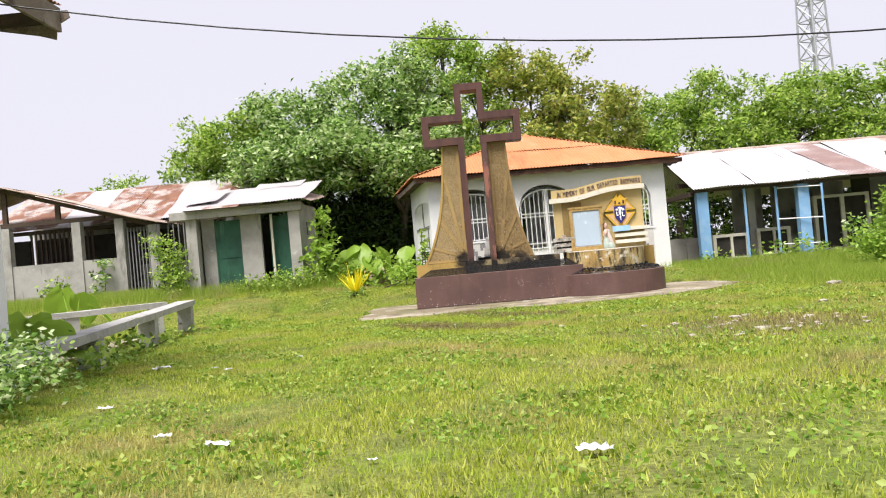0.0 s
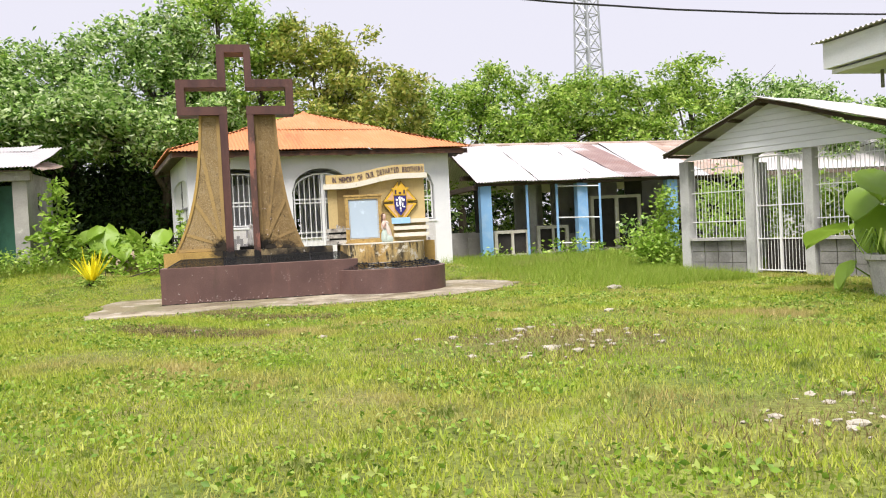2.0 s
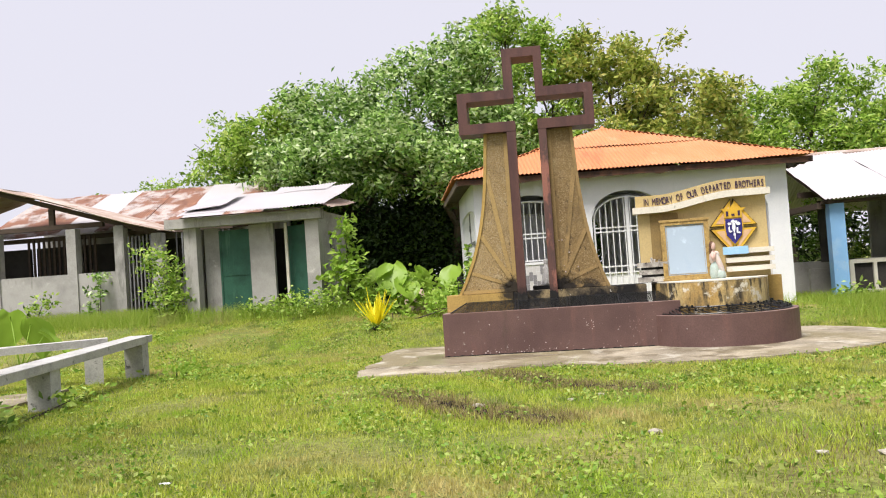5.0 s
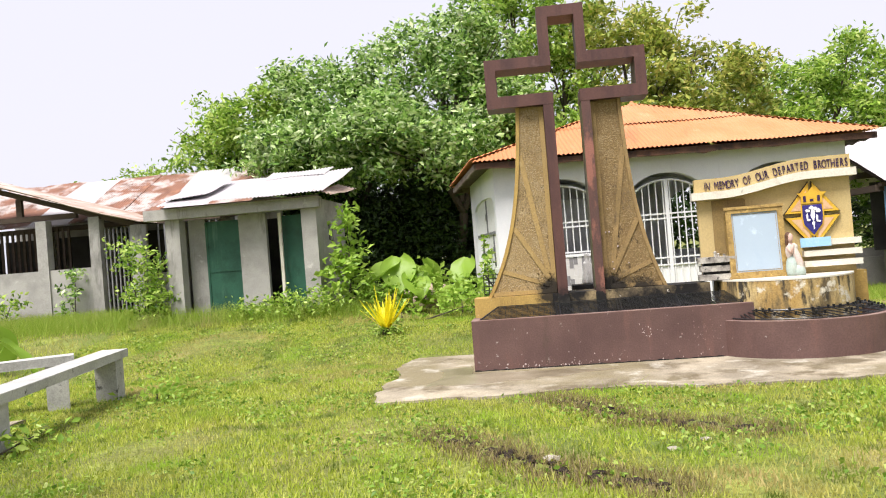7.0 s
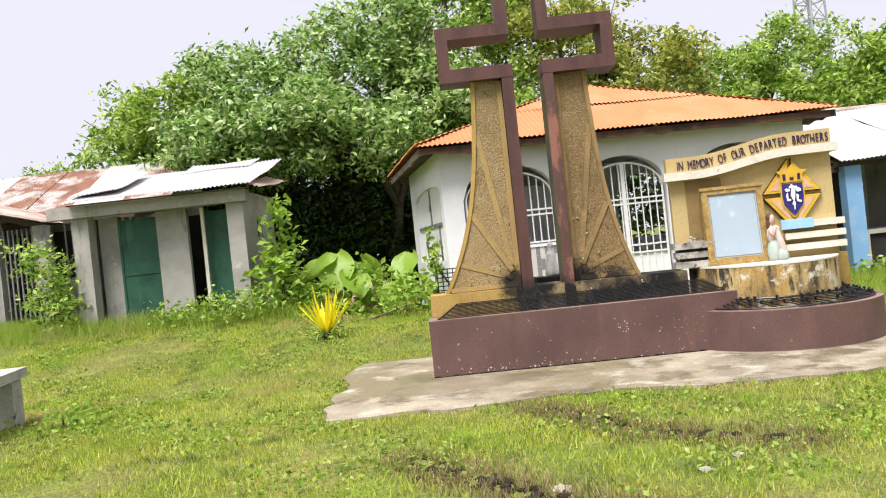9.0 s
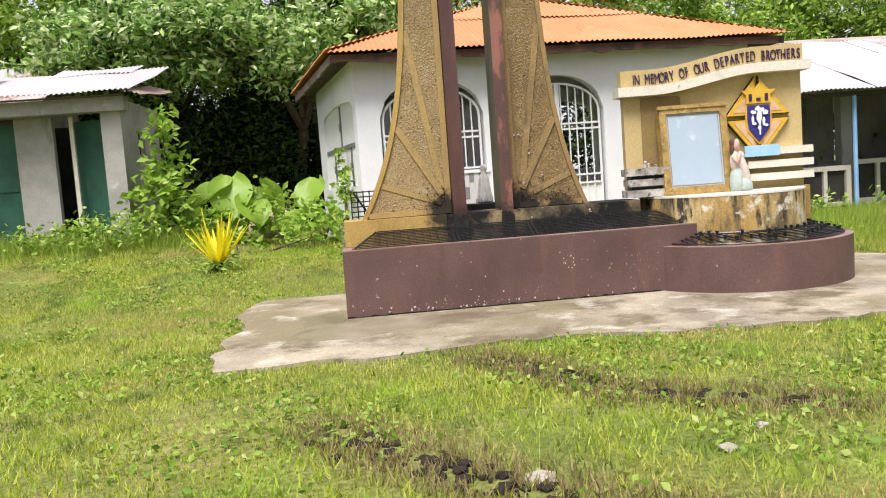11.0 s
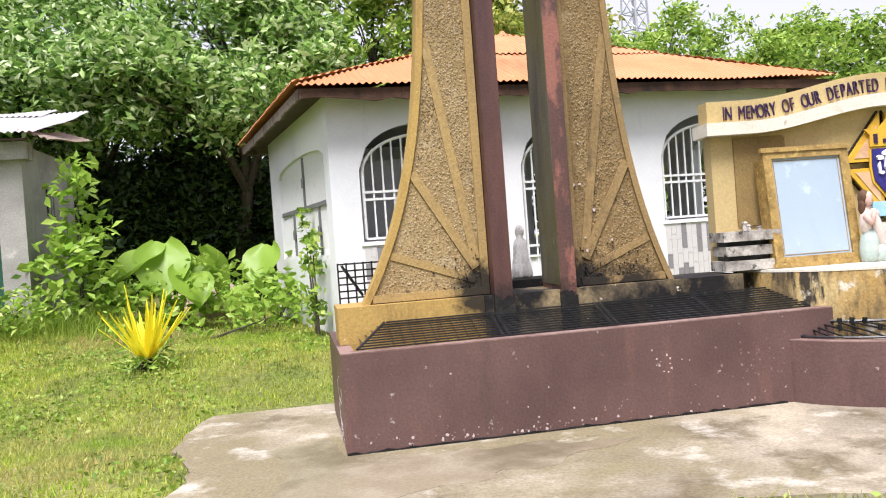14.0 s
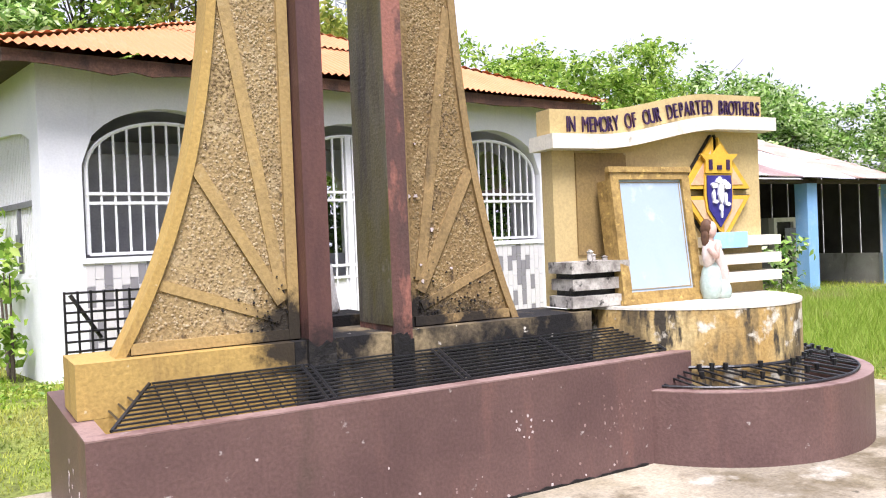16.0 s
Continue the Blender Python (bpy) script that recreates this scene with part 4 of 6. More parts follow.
m_figure = surf("painted_plaster_skin", (0.56, 0.38, 0.32), [((0.4, 0.25, 0.2), 14.0, 0.58, 0.72)], 0.6, 0.1, 0.1)
kneel = part("kneeling_statue", bm, m_figure, None, shade=True)
kneel.data.materials.append(m_dress)
kneel.data.materials.append(m_hair)
kneel.data.materials.append(surf("pale_pink_cloak_paint", (0.6, 0.49, 0.45), [((0.52, 0.55, 0.5), 7.0, 0.5, 0.65)], 0.6, 0.1, 0.1))
kneel.data.materials.append(surf("pale_robe_paint", (0.58, 0.5, 0.46), [((0.5, 0.4, 0.33), 9.0, 0.5, 0.7)], 0.6, 0.1, 0.1))
tagged(kneel, "faded pink and green kneeling plaster figure", "statue")


# ---- the chapel house ----
house = thing("chapel_house", "white masonry house with an orange hipped sheet roof", "house", (0.25, 3.92, 0), 5.2)
HW, HD, HT = 5.88, 3.95, 2.9
FRONT = [(0.32, 1.78, 1.3, 2.08, 0.5), (2.2, 3.56, 0.3, 2.05, 0.5), (4.02, 5.5, 1.3, 2.08, 0.5)]
part("wall", wall(bmesh.new(), lambda u, w, z: (u, w, z), HW, HT, 0.15, FRONT, -0.1), m_house, house, "white painted front wall with arches")
part("wall", wall(bmesh.new(), lambda u, w, z: (0.0 + w, 0.152 + u, z), HD - 0.31, HT, 0.15, [(0.1, 3.1, 1.15, 2.3, 0.14)], -0.1), m_house, house, "white painted side wall")
part("wall", wall(bmesh.new(), lambda u, w, z: (HW - w, 0.152 + u, z), HD - 0.31, HT, 0.15, [(0.6, 1.6, 1.2, 2.1, 0.4), (2.2, 3.2, 1.2, 2.1, 0.4)], -0.1), m_house, house, "white painted side wall")
part("wall", wall(bmesh.new(), lambda u, w, z: (u, HD - w, z), HW, HT, 0.15, [(2.3, 3.3, 0.3, 2.0, 0.3), (4.2, 5.3, 1.2, 2.1, 0.4)], -0.1), m_house, house, "white painted back wall")
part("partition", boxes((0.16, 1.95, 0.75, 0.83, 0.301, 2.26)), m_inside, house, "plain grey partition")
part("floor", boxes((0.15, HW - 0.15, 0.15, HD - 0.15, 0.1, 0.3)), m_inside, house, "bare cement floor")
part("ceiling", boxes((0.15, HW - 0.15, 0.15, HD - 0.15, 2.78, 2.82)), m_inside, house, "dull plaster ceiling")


def grille(u0, u1, sill, spring, rise, door=False, y=0.06):
    mid, half = (u0 + u1) / 2, (u1 - u0) / 2 - 0.05
    low, r = sill + 0.03, rise - 0.1
    g = thing("window_grille" if not door else "gate_grille", "", "")
    g.parent = house
    def top(u):
        return spring - 0.02 + r * math.sqrt(max(0.0, 1 - ((u - mid) / half) ** 2))
    pts = [(mid - half * math.cos(math.pi * k / 20), y, top(mid - half * math.cos(math.pi * k / 20))) for k in range(21)]
    bm = bmesh.new()
    tube(bm, pts, 0.018, 6)
    for u in (mid - half, mid + half):
        rod(bm, (u, y, low), (u, y, spring), 0.018, 6)
    part("grille_rim", bm, m_grille, g)
    for z in ((low, 1.76, 1.84) if not door else (low + 0.05, 1.0, 1.12, 1.78, 1.86)):
        bm = boxes((mid - half, mid + half, y - 0.014, y + 0.014, z - 0.013, z + 0.013))
        part("rail", bm, m_grille, g)
    count = int(2 * half / 0.105)
    for k in range(1, count):
        u = mid - half + 2 * half * k / count
        bm = boxes((u - 0.008, u + 0.008, y - 0.008, y + 0.008, low, top(u)))
        part("bar", bm, m_grille, g)
    if door:
        part("stile", boxes((mid - 0.03, mid + 0.03, y - 0.02, y + 0.02, low, top(mid))), m_grille, g)
        part("kick_panel", boxes((mid - half, mid + half, y + 0.012, y + 0.02, low + 0.05, 1.0)), m_grille, g)
    return g


for k, row in enumerate(FRONT):
    grille(*row, door=(k == 1))
for k in (0, 2):
    u0, u1 = FRONT[k][:2]
    part("sill", boxes((u0 - 0.03, u1 + 0.03, -0.02, 0.1, 1.255, 1.3)), m_house, house, bevel=0.008)
g = thing("window_screen", "", "")
g.parent = house
part("screen", boxes((0.05, 0.065, 0.25, 3.26, 1.15, 2.44)), m_screen, g, "pale closed screen")
for z in (1.16, 1.78):
    part("rail", boxes((0.02, 0.048, 0.25, 3.26, z - 0.025, z + 0.025)), m_greymetal if z > 1.5 else m_grille, g, "grey metal rail")
for k in range(56):
    part("screen_bar", boxes((0.04, 0.0495, 0.27 + 0.053 * k, 0.279 + 0.053 * k, 1.17, 2.43)), m_grille, g)
for yy in (0.8, 1.6, 2.4):
    z0, z1 = ((1.78, 2.42) if yy == 1.6 else (1.18, 1.76))
    part("stile", boxes((0.021, 0.046, yy - 0.02, yy + 0.02, z0, z1)), m_greymetal, g)
    part("ornament", boxes((0.012, 0.019, yy - 0.06, yy + 0.06, (z0 + z1) / 2 - 0.06, (z0 + z1) / 2 + 0.06)), m_greymetal, g)

# hipped roof of corrugated sheet, two tiers a side
OV, EZ, AZ = 0.4, 2.94, 4.06
apex = Vector((HW / 2 + 0.08, HD / 2, AZ))
corner = [Vector((-OV, -OV, EZ)), Vector((HW + OV, -OV, EZ)), Vector((HW + OV, HD + OV, EZ)), Vector((-OV, HD + OV, EZ))]
for k in range(4):
    a, b = corner[k], corner[(k + 1) % 4]
    lift = Vector((0, 0, 0.035 if k % 2 else 0))
    up = apex + lift * 0.3 - (a + b) / 2 - lift
    a = a + lift
    b = b + lift
    sheet("roof_sheet", a, b - a, up, m_orange, house, "orange corrugated sheet", clip=lambda s: (0.0, min(0.52, 1 - abs(2 * s - 1))), sag=0.02, seed=k)
    sheet("roof_sheet", a + Vector((0, 0, 0.014)), b - a, up, m_orange, house, "orange corrugated sheet", clip=lambda s: (min(0.5, 1 - abs(2 * s - 1)), 1 - abs(2 * s - 1)), sag=0.02, seed=k + 9)
    d = (b - a).normalized()
    nrm = Vector((d.y, -d.x, 0))
    bm = bmesh.new()
    p0, p1 = a - nrm * 0.06 + d * 0.06, b - nrm * 0.06 - d * 0.06
    n, across = 40, -nrm * 0.03
    low = [-0.135 + 0.03 * noise.noise((j * 0.35, k * 7.3, 0)) - (0.025 if noise.noise((j * 0.9, k * 3.1, 5)) > 0.3 else 0) for j in range(n + 1)]
    for j in range(n):
        u, v = p0.lerp(p1, j / n), p0.lerp(p1, (j + 1) / n)
        ends = (u.xy, v.xy, (v + across).xy, (u + across).xy)
        hexa(bm, [*[(*q, EZ + (low[j] if i in (0, 3) else low[j + 1])) for i, q in enumerate(ends)], *[(*q, EZ - 0.03) for q in ends]])
    bmesh.ops.remove_doubles(bm, verts=bm.verts, dist=0.0004)
    part("fascia", bm, m_rustfascia if k == 0 else m_fascia, house, "dark rusty fascia" if k == 0 else "rotting grey-brown timber fascia")
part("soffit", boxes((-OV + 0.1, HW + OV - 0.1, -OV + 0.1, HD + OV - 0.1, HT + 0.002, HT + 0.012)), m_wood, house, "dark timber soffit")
part("roof_peak", lathe(bmesh.new(), [(0.12, 0), (0.05, 0.05), (0.02, 0.09)], (apex.x, apex.y, AZ - 0.03), 10), m_orange, house)
SPLAY = Matrix.Identity(4)
SPLAY[0][1] = -0.085
for ob in house.children_recursive:
    if ob.data:
        ob.data.transform(SPLAY)


# ---- the shed with green doors ----
ls = thing("door_shed", "grey concrete shed with green doors and a loose sheet roof", "shed", (0, 5.6, 0))
zb, zt = 0.3, 2.58
for x0, x1 in ((-6.37, -6.08), (-3.6, -3.3)):
    part("column", boxes((x0, x1, 0, 0.28, zb, zt)), m_concrete, ls, bevel=0.015)
part("lintel", boxes((-6.75, -3.2, -0.12, 0.16, zt + 0.002, 2.79)), m_concrete, ls, "mouldy concrete lintel", bevel=0.02)
part("back_wall", boxes((-6.08, -5.72, 0.42, 0.54, zb, zt)), m_concrete, ls)
part("mid_wall", boxes((-4.98, -4.42, 0.3, 0.42, zb, zt)), m_concrete, ls, "pale grey rendered pier")
part("side_wall", boxes((-3.45, -3.3, 0.284, 2.3, zb, zt + 0.2)), m_concrete, ls)
part("side_wall", boxes((-6.37, -6.22, 0.284, 2.3, zb, zt)), m_concrete, ls)
# Rear wall coloured dark to give the inside its shade.
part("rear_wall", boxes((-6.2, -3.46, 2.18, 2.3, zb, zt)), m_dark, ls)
part("vent", boxes((-3.298, -3.285, 0.9, 1.25, 1.95, 2.3)), m_dark, ls, "dark slotted vent")
for k in range(3):
    part("vent_slat", boxes((-3.284, -3.27, 0.92 + 0.12 * k, 0.97 + 0.12 * k, 1.96, 2.29)), m_concrete, ls)
d = part("door", boxes((-5.7, -5.0, 0.36, 0.4, 0.53, 2.5)), m_green, ls, "closed dark green sheet door", bevel=0.006)
part("door_rail", boxes((-5.68, -5.02, 0.345, 0.359, 1.48, 1.53)), m_green, d)
part("door_stile", boxes((-5.7, -5.66, 0.342, 0.358, 0.54, 2.49)), m_green, d)
bm = boxes((0, 0.62, -0.02, 0.02, 0.6, 2.5))
bm.transform(pose(-3.64, 0.34, 0, 0, 0, 163))
part("door", bm, m_green, ls, "green door standing ajar", bevel=0.006)
part("door_post", boxes((-4.16, -4.1, 0.28, 0.34, 0.5, 2.56)), m_offwhite, ls, "pale door post")
sheet("roof_sheet", (-6.35, -0.35, 2.83), (3.3, 0, 0.02), (0, 2.9, 0.72), m_zinc, ls, "dull zinc corrugated sheet", sag=0.05)
sheet("roof_sheet", (-6.3, -0.1, 2.95), (0.8, 0.06, 0.05), (-0.1, 1.9, 0.5), m_zinc, ls, "loose tilted zinc sheet", sag=0.07, seed=3)
sheet("roof_sheet", (-5.0, 1.9, 3.42), (1.4, 0.1, 0.03), (0, 1.0, 0.24), m_zinc, ls, "loose zinc sheet", sag=0.05, seed=6)
sheet("roof_sheet", (-3.25, -0.3, 2.87), (0.35, 0.1, -0.12), (0, 2.2, 0.3), m_oldroof, ls, "bent brown sheet", sag=0.05, seed=8)
for yy in (-0.25, 1.0, 2.2):
    part("purlin", boxes((-6.3, -3.15, yy - 0.04, yy + 0.04, 2.77 + 0.248 * (yy + 0.3), 2.79 + 0.248 * (yy + 0.3))), m_wood, ls)

# ---- the open shed with a gable ----
gs = thing("gable_shed", "open concrete shed with a brown sheet gable roof", "shed", (0, 7.9, 0))
part("low_wall", boxes((-17.0, -9.15, 0, 0.16, 0.3, 1.83)), m_concrete, gs, "pale rendered low wall")
for x in (-16.8, -14.6, -12.6, -10.45, -9.15, -8.15):
    part("post", boxes((x - 0.13, x + 0.13, -0.04, 0.2, 0.3, 2.98 if x < -9 else 2.72)), m_concrete, gs, bevel=0.012)
part("tie_beam", boxes((-17.1, -9.6, 0.02, 0.14, 3.0, 3.12)), m_wood, gs)
for x, z in ((-12.6, 4.05), (-11.0, 3.55), (-14.2, 3.55)):
    part("king_post", boxes((x - 0.07, x + 0.07, 0.03, 0.12, 3.12, z)), m_wood, gs)
for sx in (1, -1):
    bm = bmesh.new()
    ax, bx = -12.6, -12.6 + sx * 4.55
    hexa(bm, [(ax, 0, 4.05), (bx, 0, 2.62), (bx, 0.12, 2.62), (ax, 0.12, 4.05), (ax, 0, 4.17), (bx, 0, 2.74), (bx, 0.12, 2.74), (ax, 0.12, 4.17)])
    part("rafter", bm, m_wood, gs)
sheet("roof_sheet", (-7.95, -0.35, 2.76), (0, 2.6, 0), (-4.65, 0, 1.46), m_oldroof, gs, "brown corrugated sheet", sag=0.06)
sheet("roof_sheet", (-17.25, 2.25, 2.76), (0, -2.6, 0), (4.65, 0, 1.46), m_oldroof, gs, "brown corrugated sheet", sag=0.06, seed=4)
for k in range(8):
    x = -8.95 + 0.1 * k
    part("bar", boxes((x - 0.015, x + 0.015, 0.06, 0.09, 0.6, 2.68)), m_greymetal, gs, "upright rusty bar")
for k in range(10):
    x = -7.95 + 0.16 * k
    part("bar", boxes((x - 0.015, x + 0.015, 0.66, 0.69, 0.6, 2.75)), m_greymetal, gs, "upright rusty bar")
part("rail", boxes((-8.0, -6.4, 0.64, 0.7, 2.75, 2.82)), m_wood, gs)
# The darkness of the shed's inside is put into the wall colour.
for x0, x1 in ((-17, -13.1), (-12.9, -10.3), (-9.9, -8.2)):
    part("inner_wall", boxes((x0, x1, 2.2, 2.3, 0.3, 2.7)), m_dark, gs, "inner wall, colour darkened to stand for shade")
for k in range(14):
    x = -12.6 + k * 0.15
    part("slat", boxes((x - 0.03, x + 0.03, 1.4, 1.44, 1.7, 2.9)), m_wood, gs, "dark split bamboo slat")
rs = thing("rusty_roofed_shed", "long shed under a patched rusty sheet roof", "shed", (0, 9.6, 0))
for k in range(7):
    x = -14.3 + k * 1.16
    sheet("roof_sheet", (x, 0, 3.0 + 0.01 * (k % 2)), (1.18, 0, 0), (0, 3.0, 1.42), m_rustedge if k % 3 != 2 else m_zinc, rs, "rust-patched corrugated sheet", sag=0.04, seed=k)
part("back_wall", boxes((-14.3, -6.2, 3.0, 3.15, 0.3, 4.3)), m_concrete, rs)
part("front_wall", boxes((-9.4, -6.2, 0.3, 0.42, 0.3, 1.6)), m_concrete, rs)
part("wall_plate", boxes((-14.3, -6.2, 0.2, 0.32, 2.86, 2.98)), m_wood, rs)
for x in (-14.2, -11.5, -9.0, -6.4):
    part("post", boxes((x - 0.1, x + 0.1, 0.16, 0.36, 0.3, 2.86)), m_concrete, rs)

# ---- benches ----
def bench(label, a, b, za, zb_, posts):
    a, b = Vector(a), Vector(b)
    t = thing("concrete_bench", label, "bench", group="benches by the lawn")
    d = (b - a).normalized()
    nrm = Vector((-d.y, d.x)) * 0.16
    bm = bmesh.new()
    q = [a - nrm, b - nrm, b + nrm, a + nrm]
    z = [za, zb_, zb_, za]
    hexa(bm, [(*p, h - 0.1) for p, h in zip(q, z)] + [(*p, h) for p, h in zip(q, z)])
    bmesh.ops.subdivide_edges(bm, edges=bm.edges[:], cuts=6)
    for v in bm.verts:
        v.co += 0.008 * noise.noise_vector(v.co * 6)
    part("seat", bm, m_bench, t, "chipped pale concrete slab", bevel=0.0)
    for s in posts:
        c = a + (b - a) * s
        h = za + (zb_ - za) * s - 0.1
        k = Vector((-d.y, d.x)) * 0.13
        bm = bmesh.new()
        q = [c - k - d * 0.12, c - k + d * 0.12, c + k + d * 0.12, c + k - d * 0.12]
        hexa(bm, [(*p, -0.1) for p in q] + [(*p, h) for p in q])
        part("leg", bm, m_bench, t, bevel=0.012)


bench("long weathered concrete bench on block legs beside the lawn", (-4.48, -0.05), (-3.4, -7.9), 0.6, 0.44, (0.03, 0.38, 0.73))
bench("weathered concrete bench meeting the longer one", (-4.7, -0.6), (-7.5, -2.3), 0.62, 0.6, (0.06, 0.5, 0.93))
tagged(part("pavement_2", slab(bmesh.new(), ragged([(-4.7, -1.6), (-4.4, -4.5), (-6.8, -4.6), (-7.2, -2.9)]), -0.05, 0.05), m_slab), "small cracked concrete floor by the benches", "paving", kind="structure")

# ---- the white-walled house at the lawn's edge ----
wh = thing("eaves_house", "white house with a rusty overhanging sheet roof", "house")
part("wall", boxes((-9.0, -4.0, -9.6, -7.0, -0.1, 4.0)), m_house, wh, "white painted wall")
sheet("roof_sheet", (-3.2, -10.3, 4.2), (0, 3.5, 0), (-3.4, 0, 1.3), m_rustedge, wh, "rusty corrugated sheet", sag=0.05)
sheet("roof_sheet", (-10.0, -6.8, 4.2), (0, -3.5, 0), (3.4, 0, 1.3), m_rustedge, wh, "rusty corrugated sheet", sag=0.05)
part("fascia", boxes((-3.24, -3.2, -10.2, -6.85, 3.9, 4.17)), m_fascia, wh, "rotting brown fascia")
part("loose_board", prism(bmesh.new(), [(-4.1, 4.02), (-3.45, 3.88), (-3.27, 3.82), (-3.25, 3.98), (-3.1, 4.06), (-3.12, 4.14), (-4.1, 4.16)], -6.858, -6.835), m_fascia, wh, "rotten broken eave board")
part("eave_board", boxes((-9.9, -3.25, -6.9, -6.86, 4.0, 4.15)), m_wood, wh)
part("gable", prism(bmesh.new(), [(-9.0, 4.002), (-4.0, 4.002), (-6.5, 5.3)], -7.1, -7.0), m_house, wh)

# ---- the blue-posted grave shed ----
bs = thing("grave_shed", "open shed with pale blue posts and a zinc roof", "shed", (0, 5.4, 0))
for x in (7.24, 9.82, 12.36, 15.0):
    part("post", boxes((x - 0.14, x + 0.14, -0.1, 0.14, 0.0, 2.06)), m_blue, bs, "pale blue painted post", bevel=0.012)
for k, x in enumerate((6.95, 8.55, 10.15, 11.75, 13.35)):
    sheet("roof_sheet", (x, -0.3, 2.16 - 0.004 * k), (1.62, 0, -0.004), (0, 3.5, 1.24), m_zinc if k < 4 else m_oldroof, bs, "weathered zinc sheet" if k < 4 else "beige rusting sheet", sag=0.04, seed=k)
sheet("roof_sheet", (10.9, -0.31, 2.155), (0.95, 0, 0), (-0.35, 3.5, 1.24), m_zincrust, bs, "brown-stained sheet", sag=0.02, seed=40)
sheet("roof_sheet", (15.0, 6.2, 2.1), (-8.05, 0, 0), (0, -3.0, 1.3), m_zinc, bs, "weathered zinc sheet", sag=0.04, seed=21)
part("ridge_cap", rod(bmesh.new(), (6.95, 3.2, 3.41), (15, 3.2, 3.36), 0.06, 8), m_oldroof, bs, "rusty ridge cap")
part("eave_beam", boxes((7.0, 15.0, -0.06, 0.08, 2.062, 2.13)), m_wood, bs)
for x in (7.1, 9.86, 12.4):
    bm = bmesh.new()
    hexa(bm, [(x - 0.05, -0.2, 2.05), (x + 0.05, -0.2, 2.05), (x + 0.05, 3.2, 3.25), (x - 0.05, 3.2, 3.25), (x - 0.05, -0.2, 2.13), (x + 0.05, -0.2, 2.13), (x + 0.05, 3.2, 3.33), (x - 0.05, 3.2, 3.33)])
    part("rafter", bm, m_wood, bs)
part("back_wall", boxes((7.0, 9.0, 3.1, 3.22, 0, 0.9)), m_concrete, bs, "grey rendered back wall")
part("pier", boxes((8.75, 8.95, 1.0, 1.2, 0, 2.3)), m_concrete, bs, "grey rendered pier", bevel=0.01)
part("back_wall", boxes((9.05, 9.9, 3.1, 3.22, 0, 2.35)), m_concrete, bs, "grey rendered back wall")
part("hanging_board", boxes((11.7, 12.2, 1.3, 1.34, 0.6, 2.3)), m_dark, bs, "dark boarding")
part("tie_beam", boxes((6.95, 7.1, 0.1, 3.1, 1.98, 2.1)), m_wood, bs)
part("tie_beam", boxes((7.0, 15.0, 1.4, 1.5, 2.3, 2.42)), m_wood, bs)
part("back_wall", boxes((10.2, 12.3, 3.1, 3.22, 0, 2.3)), m_concrete, bs, "grey rendered back wall")
part("back_wall", boxes((12.6, 15.0, 3.1, 3.22, 0, 2.35)), m_concrete, bs, "grey rendered back wall")
part("low_wall", boxes((7.3, 15.0, 2.0, 2.12, 0, 0.75)), m_concrete, bs, "pale low wall")
# Added end: low wall and dark boards stand in for the shaded inside.
part("end_wall", boxes((15.0, 15.12, 0.3, 3.1, 0, 0.75)), m_concrete, bs, "pale low wall")
for k in range(7):
    part("end_board", boxes((15.02, 15.06, 0.3 + 0.4 * k, 0.3 + 0.4 * k + (0.36 if k != 3 else 0.12), 0.75, 2.3)), m_dark, bs, "dark board added to stand for the shed's inner shade")
part("notice", boxes((13.1, 13.45, 0.985, 0.995, 1.0, 1.3)), m_greymetal, bs, "small grey framed notice")
part("dark_screen", boxes((7.3, 7.75, 1.2, 1.24, 0.9, 2.2)), m_dark, bs, "dark hanging board")


def niche(x, y, w, h, label):
    t = thing("grave_niche", label, "grave", (x, y, 0), group="graves under the shed")
    zb2 = 0.1
    bm = boxes((0, w, 0, 0.12, zb2, 0.32), (0, w, 0, 0.12, h - 0.08, h), (0, 0.09, 0, 0.12, 0.32, h - 0.08), (w - 0.09, w, 0, 0.12, 0.32, h - 0.08), (w * 0.48, w * 0.55, 0, 0.12, 0.32, h - 0.08))
    part("surround", bm, m_offwhite, t, "offwhite masonry surround")
    part("box", boxes((0, w, 0.122, 1.1, zb2, h)), m_concrete, t)
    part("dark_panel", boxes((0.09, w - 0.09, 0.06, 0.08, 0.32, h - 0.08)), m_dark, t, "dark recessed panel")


niche(7.55, 5.75, 0.95, 0.93, "low white grave niche with dark panels beside a blue post")
niche(8.9, 6.3, 0.9, 1.0, "low white grave niche with dark panels")
niche(10.6, 6.6, 1.5, 1.75, "tall white grave front with a dark panel")
niche(12.8, 6.4, 1.2, 1.5, "white grave front with a dark panel")
for name, pts in (("metal_door_frame", ((8.33, 5.35), (8.33, 5.35))), ("metal_door_frame", ((9.15, 5.4), (10.2, 5.1)))):
    t = thing(name, "thin blue-grey metal frame standing under the shed", "frame")
    (ax, ay), (bx, by) = pts
    part("upright", rod(bmesh.new(), (ax, ay, 0.1), (ax, ay, 2.06), 0.035, 8), m_blue, t)
    if bx != ax:
        part("upright", rod(bmesh.new(), (bx, by, 0.1), (bx, by, 2.02), 0.03, 8), m_blue, t)
        for z in (0.55, 1.2, 2.0):
            part("rail", rod(bmesh.new(), (ax, ay, z), (bx, by, z - 0.04), 0.016, 6), m_grille, t)

fh = thing("white_roofed_house", "pale house with a white sheet roof behind the grave shed", "house", (20.5, 12.5, 0))
part("wall", boxes((0, 8, 0, 0.15, -0.1, 2.5)), m_whitewash, fh, "pale rendered wall")
part("wall", boxes((0, 0.15, 0.152, 5, -0.1, 2.5)), m_whitewash, fh, "pale rendered wall")
